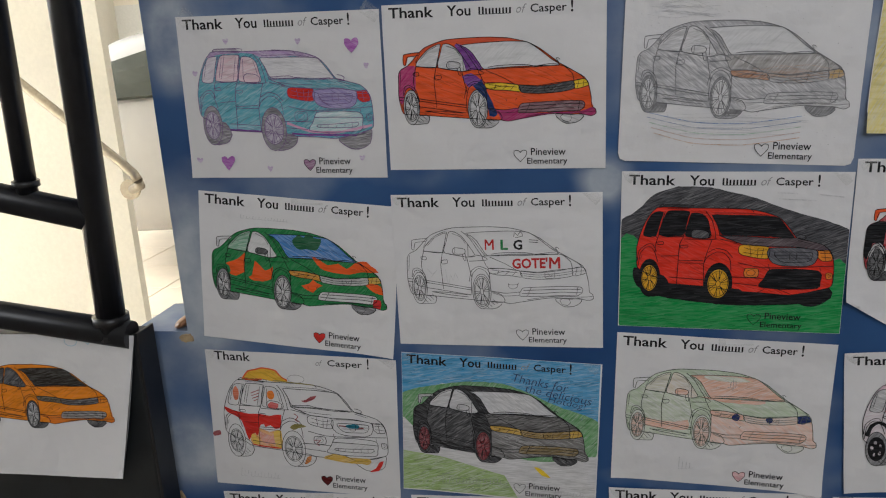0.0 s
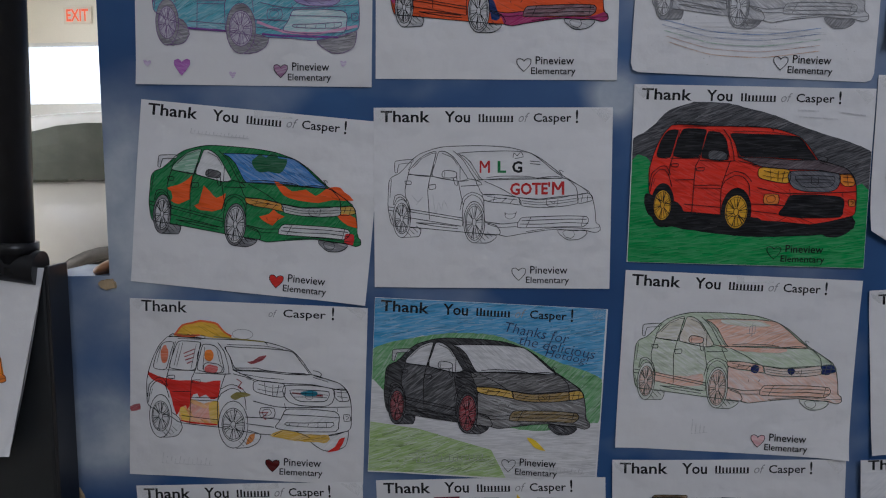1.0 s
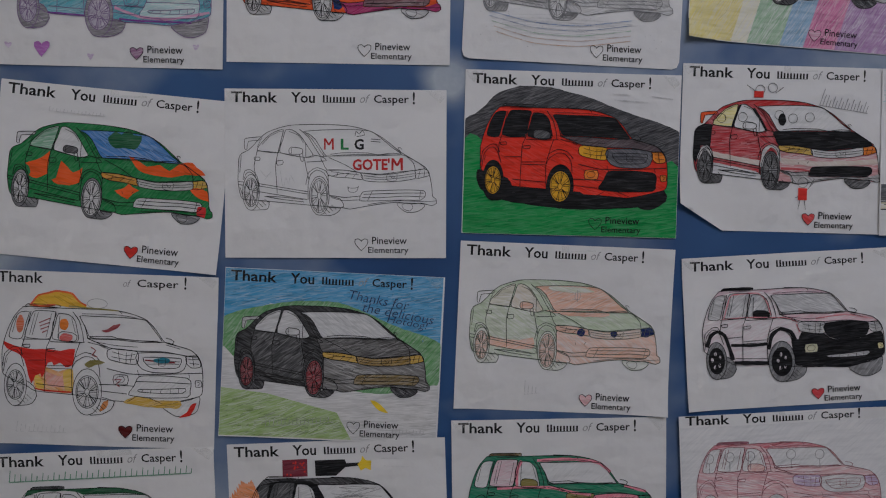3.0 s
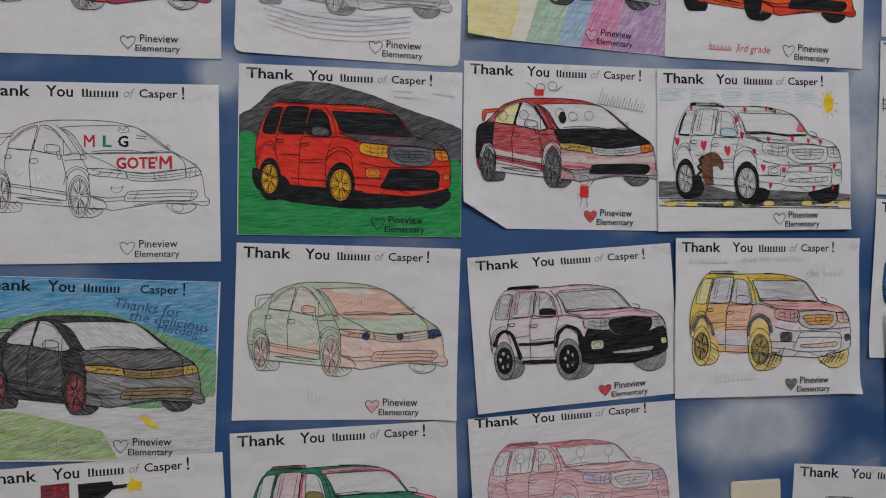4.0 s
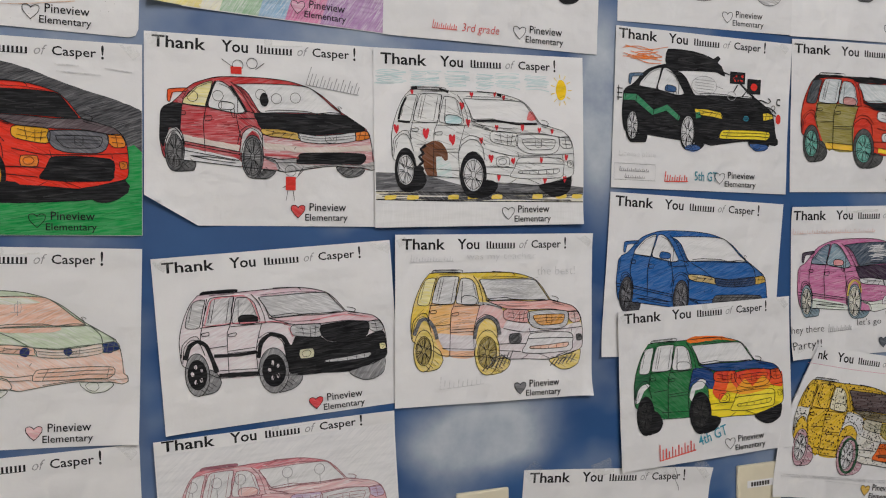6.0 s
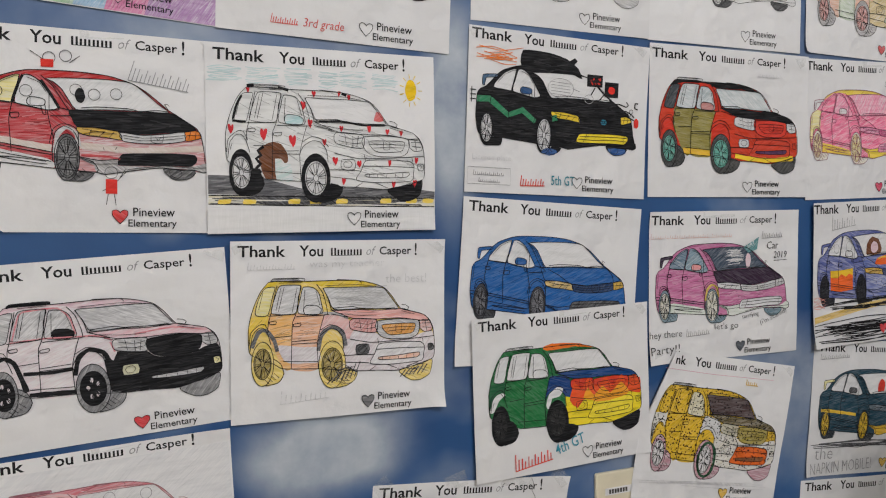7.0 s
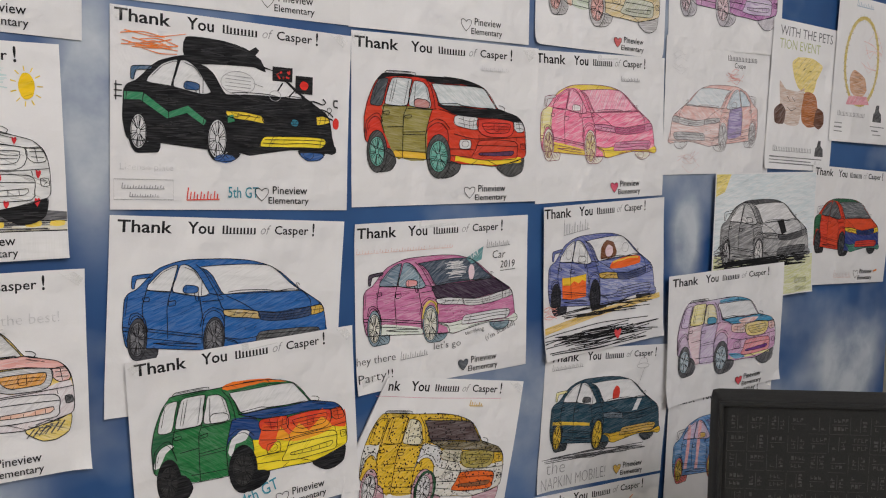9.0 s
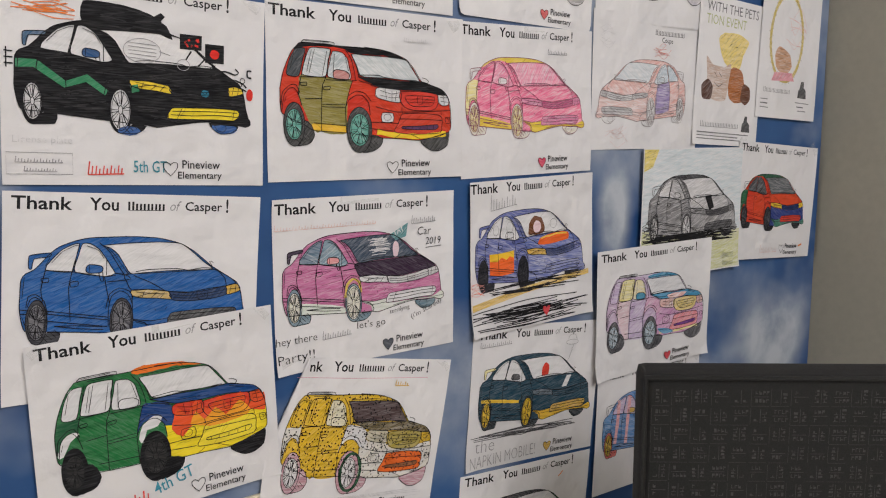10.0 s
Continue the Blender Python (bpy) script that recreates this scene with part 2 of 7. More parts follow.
class Sheet:
    def __init__(self, x, z, turn, w, h, label, lift=0.6, curls=(), wave=1.0, seed=1, name="car_drawing", category="drawing", y=0.0, yaw=0.0, bow=0.0, cuts=(), size=(279.0, 216.0), rounded=0.0, paper=None, shift=(0.0, 0.0)):
        self.w, self.h = size
        self.shift = (0.0, 0.0)
        self.seed = seed
        self.root = new(name)
        self.root.matrix_world = pose(x, y, z, 0, -turn, yaw)
        tagged(self.root, label, category, "children's drawings taped to the wall")
        self.kx, self.ky = w / size[0], h / size[1]
        rnd = random.Random(seed)
        a1, a2, a3 = (rnd.uniform(0, 6.3) for _ in range(3))
        self.grid = np.zeros((NX + 1, NY + 1))
        for i in range(NX + 1):
            for j in range(NY + 1):
                u, v = i / NX, j / NY
                wave_mm = wave * 1.7
                d = lift + 0.3 + wave_mm * (0.9 + 0.7 * math.sin(3.1 * u + 1.3 * v + a1) + 0.5 * math.sin(5.2 * v - 2.2 * u + a2) + 0.25 * math.sin(9 * u + 5 * v + a3))
                d += 0.75 * wave * noise.noise((5.2 * u + seed, 4.1 * v, 0.37 * seed)) + 0.35 * wave * noise.noise((11.0 * u, 9.0 * v + seed, 1.7))
                d += bow * (1 - v) ** 1.7
                for corner, reach, rise in curls:
                    cu, cv = (0 if "l" in corner else 1), (0 if "b" in corner else 1)
                    s = reach - (abs(u - cu) * self.w + abs(v - cv) * self.h)
                    if s > 0:
                        d += rise * (s / reach) ** 2
                self.grid[i, j] = max(0.25, d)
        self.n = 0
        rim = {}
        verts, faces = [], []
        for back in (0, 1):
            for i in range(NX + 1):
                for j in range(NY + 1):
                    px, py = self.w * i / NX, self.h * j / NY
                    if rounded:
                        cx, cy = min(max(px, rounded), self.w - rounded), min(max(py, rounded), self.h - rounded)
                        dx, dy = px - cx, py - cy
                        if dx and dy:
                            q = max(abs(dx), abs(dy)) / math.hypot(dx, dy)
                            px, py = cx + dx * q, cy + dy * q
                    for corner, dx, dy in cuts:
                        cx, cy = (0 if "l" in corner else self.w), (0 if "b" in corner else self.h)
                        s = abs(px - cx) / dx + abs(py - cy) / dy
                        if s < 1:
                            ax, ay = (abs(px - cx) / s, abs(py - cy) / s) if s > 0 else (dx / 2, dy / 2)
                            px, py = cx + math.copysign(ax, self.w / 2 - cx), cy + math.copysign(ay, self.h / 2 - cy)
                    verts.append(self.at(px, py, -0.2 * back))
        k = NY + 1
        off = (NX + 1) * k
        for i in range(NX):
            for j in range(NY):
                a = i * k + j
                faces.append((a, a + k, a + k + 1, a + 1))
                faces.append((off + a + 1, off + a + k + 1, off + a + k, off + a))
        edge = [i * k for i in range(NX)] + [NX * k + j for j in range(NY)] + [i * k + NY for i in range(NX, 0, -1)] + [j for j in range(NY, 0, -1)]
        for a, b in zip(edge, edge[1:] + edge[:1]):
            n = len(verts)
            verts += [verts[b], verts[a], verts[off + a], verts[off + b]]
            faces.append((n, n + 1, n + 2, n + 3))
        self.sheet = obj("sheet", verts, faces, paper or M_PAPER, self.root)
        for f in self.sheet.data.polygons:
            f.use_smooth = True
        # where the print sits on the sheet
        self.shift = shift

    def height(self, px, py):
        u, v = min(max(px / self.w, 0), 1) * NX, min(max(py / self.h, 0), 1) * NY
        i, j = min(int(u), NX - 1), min(int(v), NY - 1)
        a, b = u - i, v - j
        g = self.grid
        return g[i, j] * (1 - a) * (1 - b) + g[i + 1, j] * a * (1 - b) + g[i, j + 1] * (1 - a) * b + g[i + 1, j + 1] * a * b

    def at(self, px, py, up):
        if self.shift != (0.0, 0.0):
            px, py = min(max(px + self.shift[0], 0.4), self.w - 0.4), min(max(py + self.shift[1], 0.4), self.h - 0.4)
        return ((px - self.w / 2) * self.kx, -(self.height(px, py) + up) / 1000, (py - self.h / 2) * self.ky)

    def top(self):
        self.n += 1
        return 0.12 + 0.012 * self.n

    def fill(self, name, pts, material, parent=None, smooth=True, label=""):
        """A patch of colour with a closed outline."""
        up = self.top()
        line = curve(pts, True, 6.0) if smooth else pts
        line = [(a + 0.9 * noise.noise((a * 0.21, b * 0.21, self.n * 0.7)), b + 0.9 * noise.noise((a * 0.21, b * 0.21, 9 + self.n * 0.7))) for a, b in line]
        line = [(min(max(a, 0.4), self.w - 0.4), min(max(b, 0.4), self.h - 0.4)) for a, b in line]
        bm = bmesh.new()
        vs = [bm.verts.new((a, 0, b)) for a, b in line]
        face = bm.faces.new(vs)
        bmesh.ops.triangulate(bm, faces=[face])
        lo, hi = [min(p[i] for p in line) for i in (0, 1)], [max(p[i] for p in line) for i in (0, 1)]
        for axis, size, n in ((0, self.w, NX), (1, self.h, NY)):
            for i in range(1, n):
                c = size * i / n
                if lo[axis] < c < hi[axis]:
                    no = (1, 0, 0) if axis == 0 else (0, 0, 1)
                    bmesh.ops.bisect_plane(bm, geom=bm.verts[:] + bm.edges[:] + bm.faces[:], dist=1e-4, plane_co=(c * no[0], 0, c * no[2]), plane_no=no)
        for v in bm.verts:
            v.co = self.at(v.co.x, v.co.z, up)
        made = part(name, bm, material, parent or self.root, label)
        if material.name in INFO:
            self.hatch(line, material, parent)
        return made

    def hatch(self, line, material, parent):
        """Single crayon strokes inside an outline, darker and paler than its colour."""
        colour, cover, turn = INFO[material.name]
        area = abs(sum(p[0] * q[1] - q[0] * p[1] for p, q in zip(line, line[1:] + line[:1]))) / 2
        if area < 260 or cover < 0.3:
            return
        r = random.Random(int(area * 7) + self.n)
        lo, hi = [min(p[i] for p in line) for i in (0, 1)], [max(p[i] for p in line) for i in (0, 1)]

        def inside(x, y):
            hit = False
            for p, q in zip(line, line[1:] + line[:1]):
                if (p[1] > y) != (q[1] > y) and x < (q[0] - p[0]) * (y - p[1]) / (q[1] - p[1]) + p[0]:
                    hit = not hit
            return hit

        thin = min(0.55, 1.7 * (1 - cover) + 0.03)
        pale = tuple((1 - thin) * c + thin * w for c, w in zip(colour, PAPER))
        for shade, share, width in ((tuple(c * (0.80 if cover < 0.8 else 0.58 if cover < 0.95 else 0.72) for c in colour), 1.0, 0.95), (pale, 0.75, 1.25)):
            rows = []
            for _ in range(min(150, int(area / (52 if cover < 0.95 else 95) * share))):
                x, y = r.uniform(lo[0], hi[0]), r.uniform(lo[1], hi[1])
                a = radians(turn + r.uniform(-13, 13))
                bend = r.uniform(-0.02, 0.02)
                row = []
                for k in range(int(r.uniform(3, 9))):
                    if not inside(x, y):
                        break
                    row.append((x, y))
                    x, y, a = x + 4.2 * math.cos(a), y + 4.2 * math.sin(a), a + bend
                if len(row) > 2:
                    rows.append(row)
            if rows:
                tagged(self.strokes("crayon_stroke", rows, width, crayon(shade, min(1.0, cover + 0.03), turn), parent, False), kind="stuff")

    def strokes(self, name, lines, width, material, parent=None, smooth=True, label=""):
        """Pen lines; each is (points, closed) or a row of points."""
        up = self.top()
        verts, faces = [], []
        for item in lines:
            pts, closed = item if isinstance(item, tuple) and isinstance(item[1], bool) else (item, False)
            row = curve(pts, closed) if smooth else list(pts)
            n = len(row)
            base = len(verts)
            for i, (a, b) in enumerate(row):
                p, q = (row[(i - 1) % n], row[(i + 1) % n]) if closed else (row[max(i - 1, 0)], row[min(i + 1, n - 1)])
                dx, dy = q[0] - p[0], q[1] - p[1]
                l = math.hypot(dx, dy) or 1
                ww = width * (0.42 + 0.16 * noise.noise((a * 0.11, b * 0.11, 3.1)))
                for s in (1, -1):
                    verts.append(self.at(a - s * dy / l * ww, b + s * dx / l * ww, up))
            for i in range(n if closed else n - 1):
                j = (i + 1) % n
                faces.append((base + 2 * i + 1, base + 2 * j + 1, base + 2 * j, base + 2 * i))
        return obj(name, verts, faces, material, parent or self.root, label)

    def text(self, name, words, x, y, w, h, material, bold=0.0, slant=0.0, turn=0.0, label=""):
        up = self.top()
        vs, fs = glyphs(words, bold, slant)
        c, s = math.cos(radians(turn)), math.sin(radians(turn))
        verts = [self.at(x + a * w * c - b * h * s, y + a * w * s + b * h * c, up) for a, b in vs]
        return obj(name, verts, fs, material, self.root, label)

    def bars(self, name, x, y, w, h, n, material, turn=0.0, thick=1.5, label=""):
        """Lettering that is not spelt out: plain bars, one for each letter by hand, a pair of stems for each in print."""
        if not name.startswith(("company", "title", "date")):
            c, s = math.cos(radians(turn)), math.sin(radians(turn))
            rows = []
            for i in range(n):
                px, top = w * i / n, h * (1.0 if i == 0 else 0.66)
                lean = 0.16 * top
                for a, b, d, e in ((px, 0.0, px + lean, top), (px + 0.48 * w / n, 0.0, px + 0.48 * w / n + lean * 0.66, top * 0.66)):
                    rows.append([(x + a * c - b * s, y + a * s + b * c), (x + d * c - e * s, y + d * s + e * c)])
            rows.append([(x, y), (x + 0.97 * w * c, y + 0.97 * w * s)])
            return tagged(self.strokes(name, rows, max(1.1, thick * 1.25), material, None, False, label), kind="stuff")
        up = self.top()
        c, s = math.cos(radians(turn)), math.sin(radians(turn))
        step, foot = w / n, max(0.35, 0.07 * h)
        verts, faces = [], []

        def put(px, py):
            verts.append(self.at(x + px * c - py * s, y + px * s + py * c, up))
            return len(verts) - 1

        last = None
        for i in range(n):
            hh = h if i == 0 else h * 0.78
            for a in (0.0, 0.52 * step):
                x0, x1 = i * step + a, i * step + a + thick
                lo0, lo1, up0, up1 = put(x0, 0), put(x1, 0), put(x0, foot), put(x1, foot)
                t0, t1 = put(x0, hh), put(x1, hh)
                faces += [(lo0, lo1, up1, up0), (up0, up1, t1, t0)]
                if last:
                    faces.append((last[0], lo0, up0, last[1]))
                last = (lo1, up1)
        return obj(name, verts, faces, material, self.root, label)

    def header(self, ink=None, cut=0.0):
        """The printed greeting along the top."""
        m = ink or M_INK
        if cut < 60:
            self.text("greeting_lettering", "Thank", 8.5, 199, 58, 13.5, m, 0.018, 0.0, -0.6)
        self.text("greeting_lettering", "You", 83.5, 198.5, 30, 13.5, m, 0.018, 0.0, -0.4)
        self.bars("company_bar", 123.5, 199, 42, 9.5, 5, m, 0, 2.2)
        self.text("greeting_lettering", "of", 170, 199, 13, 11, M_PENCIL, 0.0, 0.35)
        self.text("greeting_lettering", "Casper", 187.5, 196.0, 44, 13.5, m, 0.012)
        self.text("greeting_lettering", "!", 236.5, 197.5, 2.8, 16, m, 0.02)

    def footer(self, heart=None, words=True):
        """The printed heart and school name at the lower right."""
        if self.seed % 3 != 0:
            self.tape(12, self.h - 1, 24, 17, 28 + 7 * (self.seed % 4))
            self.tape(self.w - 12, self.h - 2, 26, 17, -30 - 6 * (self.seed % 5))
        if self.seed % 4 == 1:
            self.tape(self.w * 0.55, self.h + 1, 44, 18, 4)
        pts = heart_shape(172, 18.5, 17, 18)
        if heart:
            self.fill("heart", pts, heart)
        self.strokes("heart_outline", [(pts, True)], 0.9, M_INK)
        if words:
            self.text("school_lettering", "Pineview", 185.5, 18.0, 44, 9.5, M_INK, 0.006)
            self.text("school_lettering", "Elementary", 180.5, 4.0, 51, 10.5, M_INK, 0.006)

    def tape(self, x, y, w, h, turn):
        """A strip of clear tape over an edge."""
        up = 0.55
        c, s = math.cos(radians(turn)), math.sin(radians(turn))
        verts, faces = [], []
        for j in range(3):
            for i in range(7):
                a, b = w * (i / 6 - 0.5), h * (j / 2 - 0.5)
                px, py = x + a * c - b * s, y + a * s + b * c
                inside = 0 <= px <= self.w and 0 <= py <= self.h
                p = self.at(px, py, up)
                verts.append(p if inside else (p[0], min(p[1] * 0.55, -0.0006), p[2]))
        for j in range(2):
            for i in range(6):
                k = j * 7 + i
                faces.append((k, k + 1, k + 8, k + 7))
        return obj("tape_strip", verts, faces, M_TAPE, self.root, "clear sticky tape")


def heart_shape(cx, cy, w, h):
    out = []
    for i in range(14):
        a = 2 * math.pi * i / 14
        out.append((cx + w * 0.5 * math.sin(a) ** 3, cy + h * (0.40 * math.cos(a) - 0.17 * math.cos(2 * a) - 0.07 * math.cos(3 * a))))
    return out


def oval(cx, cy, rx, ry, n=16):
    return [(cx + rx * math.cos(2 * math.pi * i / n), cy + ry * math.sin(2 * math.pi * i / n)) for i in range(n)]


# The two printed colouring-page cars.
SEDAN = dict(
    body=[(22, 76), (17, 96), (17, 110), (18, 128), (22, 134), (30, 138), (38, 146), (44, 153), (54, 161), (70, 167), (84, 170), (110, 171), (134, 171), (160, 169), (183, 163), (198, 155), (211, 145), (222, 136), (229, 132), (242, 124), (253, 117), (258, 107), (261, 92), (262, 80), (266, 77), (267, 71), (261, 68), (248, 71), (236, 70), (217, 72), (198, 70), (174, 66), (157, 63), (148, 65), (131, 66), (106, 68), (73, 71), (41, 74)],
    roof=[(44, 153), (54, 161), (70, 167), (84, 170), (110, 171), (134, 171), (160, 169), (183, 163), (157, 165), (122, 164), (99, 163), (94, 165), (81, 166), (68, 165), (55, 158)],
    rear_door=[(41, 137), (67, 135), (64, 118), (65, 100), (66, 83), (43, 89), (41, 99), (39, 105), (37, 118)],
    front_door=[(67, 135), (100, 129), (102, 118), (106, 100), (105, 88), (103, 77), (66, 83), (65, 100), (64, 118)],
    rear_panel=[(18, 128), (22, 134), (30, 138), (41, 137), (37, 118), (39, 105), (32, 110), (27, 109), (24, 100), (21, 88), (17, 96)],
    nose=[(130, 106), (140, 103), (157, 102), (174, 100), (195, 97), (219, 99), (240, 102), (248, 103), (258, 107), (261, 92), (262, 80), (266, 77), (267, 71), (261, 68), (217, 72), (174, 66), (157, 63), (148, 65), (131, 65), (131, 81)],
    rear_window=[(41, 138), (47, 148), (57, 158), (67, 163), (74, 164), (71, 151), (67, 135)],
    front_window=[(70, 135), (73, 151), (77, 164), (85, 164), (94, 158), (102, 147), (107, 139), (111, 132), (101, 129)],
    windscreen=[(99, 162), (122, 164), (157, 165), (183, 163), (198, 153), (211, 142), (223, 133), (198, 133), (169, 133), (145, 132), (128, 131), (122, 139), (114, 152), (106, 159)],
    hood=[(121, 130), (145, 131), (198, 132), (222, 133), (229, 131), (242, 124), (252, 116), (240, 113), (219, 111), (195, 108), (169, 110), (148, 113), (129, 113), (124, 122)],
    mirror=[(81, 139), (84, 142), (94, 141), (98, 139), (98, 135), (95, 133), (84, 133), (81, 135)],
    headlight=[(129, 113), (148, 113), (170, 110), (174, 101), (157, 103), (140, 104), (130, 107)],
    far_headlight=[(240, 113), (251, 115), (256, 113), (258, 107), (249, 104), (241, 103)],
    grille=[(172, 109), (195, 107), (222, 110), (239, 113), (240, 103), (219, 99), (195, 98), (175, 100)],
    lower_grille=[(170, 74), (173, 84), (178, 86), (198, 87), (227, 88), (251, 87), (253, 81), (247, 75), (227, 75), (198, 74)],
    fog_light=[(155, 91), (158, 90), (164, 90), (168, 91), (166, 86), (161, 84), (156, 86)],
    skirt=[(42, 88), (103, 77), (106, 68), (73, 71), (42, 74)],
    lip=[(131, 80), (151, 78), (171, 80), (170, 73), (198, 73), (227, 74), (248, 74), (262, 79), (266, 77), (267, 71), (261, 68), (248, 71), (217, 72), (198, 70), (174, 66), (157, 63), (148, 65), (146, 72)],
    spoiler=[(25, 150), (27, 153), (46, 155), (45, 151), (30, 149), (28, 139), (25, 140)],
)
SEDAN_LINES = [
    [(38, 96), (105, 85)],
    [(38, 93), (105, 82)],
    [(42, 85), (104, 75)],
    [(50, 79), (73, 78), (99, 75)],
    [(50, 79), (73, 75), (100, 72)],
    [(74, 164), (71, 151), (67, 135), (64, 118), (65, 100), (66, 83)],
    [(100, 129), (102, 118), (106, 100)],
    [(41, 137), (37, 118), (39, 105)],
    [(41, 137), (67, 135), (100, 129), (112, 130)],
    [(24, 100), (27, 108), (32, 110), (38, 105), (42, 94), (43, 82)],
    [(23, 100), (25, 111), (32, 113), (40, 106), (44, 91)],
    [(105, 75), (105, 94), (108, 107), (116, 113), (125, 109), (130, 99), (131, 81)],
    [(102, 94), (106, 110), (116, 116), (127, 112), (131, 105)],
    [(94, 165), (105, 155), (115, 139), (121, 130)],
    [(102, 147), (102, 130)],
    [(111, 132), (122, 130), (128, 125), (103, 123)],
    [(131, 129), (151, 120), (166, 111)],
    [(229, 131), (238, 122), (240, 113)],
    [(175, 82), (198, 83), (227, 84), (251, 84)],
    [(173, 78), (198, 78), (227, 80), (253, 79)],
    [(131, 81), (151, 78), (171, 80)],
    [(131, 80), (145, 76), (150, 68), (148, 65)],
    [(130, 107), (131, 81)],
    [(37, 129), (44, 129), (44, 125), (38, 125), (37, 129)],
    [(65, 124), (73, 125), (73, 120), (66, 119), (65, 124)],
    [(133, 133), (148, 135), (180, 135), (195, 132)],
    [(195, 133), (210, 135), (222, 134)],
    [(17, 98), (24, 97)],
    [(17, 94), (23, 93)],
    [(94, 133), (96, 125), (99, 124), (98, 134)],
]
SEDAN_DETAIL = [
    [(134, 111), (148, 109), (169, 107)],
    [(134, 105), (145, 108), (157, 109)],
    [(151, 104), (157, 109)],
    [(161, 103), (166, 109)],
    [(141, 105), (143, 111)],
    [(244, 104), (246, 113)],
    [(251, 105), (252, 113)],
    [(242, 109), (256, 110)],
    [(175, 106), (195, 104), (219, 106), (239, 109)],
    [(176, 103), (195, 101), (219, 103), (239, 106)],
    [(204, 107), (204, 101), (208, 99), (216, 100), (217, 108)],
    [(208, 106), (212, 102), (214, 106)],
    [(180, 74), (186, 87)],
    [(245, 76), (247, 87)],
    [(102, 160), (110, 152), (119, 139), (125, 131)],
    [(57, 156), (69, 162), (73, 162)],
    [(47, 145), (57, 156)],
    [(81, 162), (93, 157), (99, 148)],
    [(41, 142), (45, 150)],
    [(84, 141), (84, 134)],
    [(223, 140), (221, 142), (218, 142), (222, 136)],
    [(21, 131), (20, 119), (19, 109)],
    [(156, 89), (155, 92)],
    [(167, 90), (169, 93)],
    [(134, 78), (148, 74), (169, 75)],
    [(180, 69), (216, 74), (251, 73), (266, 74)],
    [(19, 91), (22, 82)],
    [(223, 68), (227, 71), (235, 70), (237, 65), (233, 61), (226, 63), (223, 68)],
]
SEDAN_WHEELS = dict(
    rear=((33, 84), (8.5, 18.5), (10.5, 23), [(33, 61), (50, 62), (54, 63), (56, 72), (43, 73)]),
    front=((119, 80), (10.5, 22), (12.5, 25), [(119, 55), (134, 55), (141, 58), (146, 64), (131, 65)]),
    far=[(217, 71), (223, 63), (230, 59), (242, 60), (249, 64), (251, 70)],
)
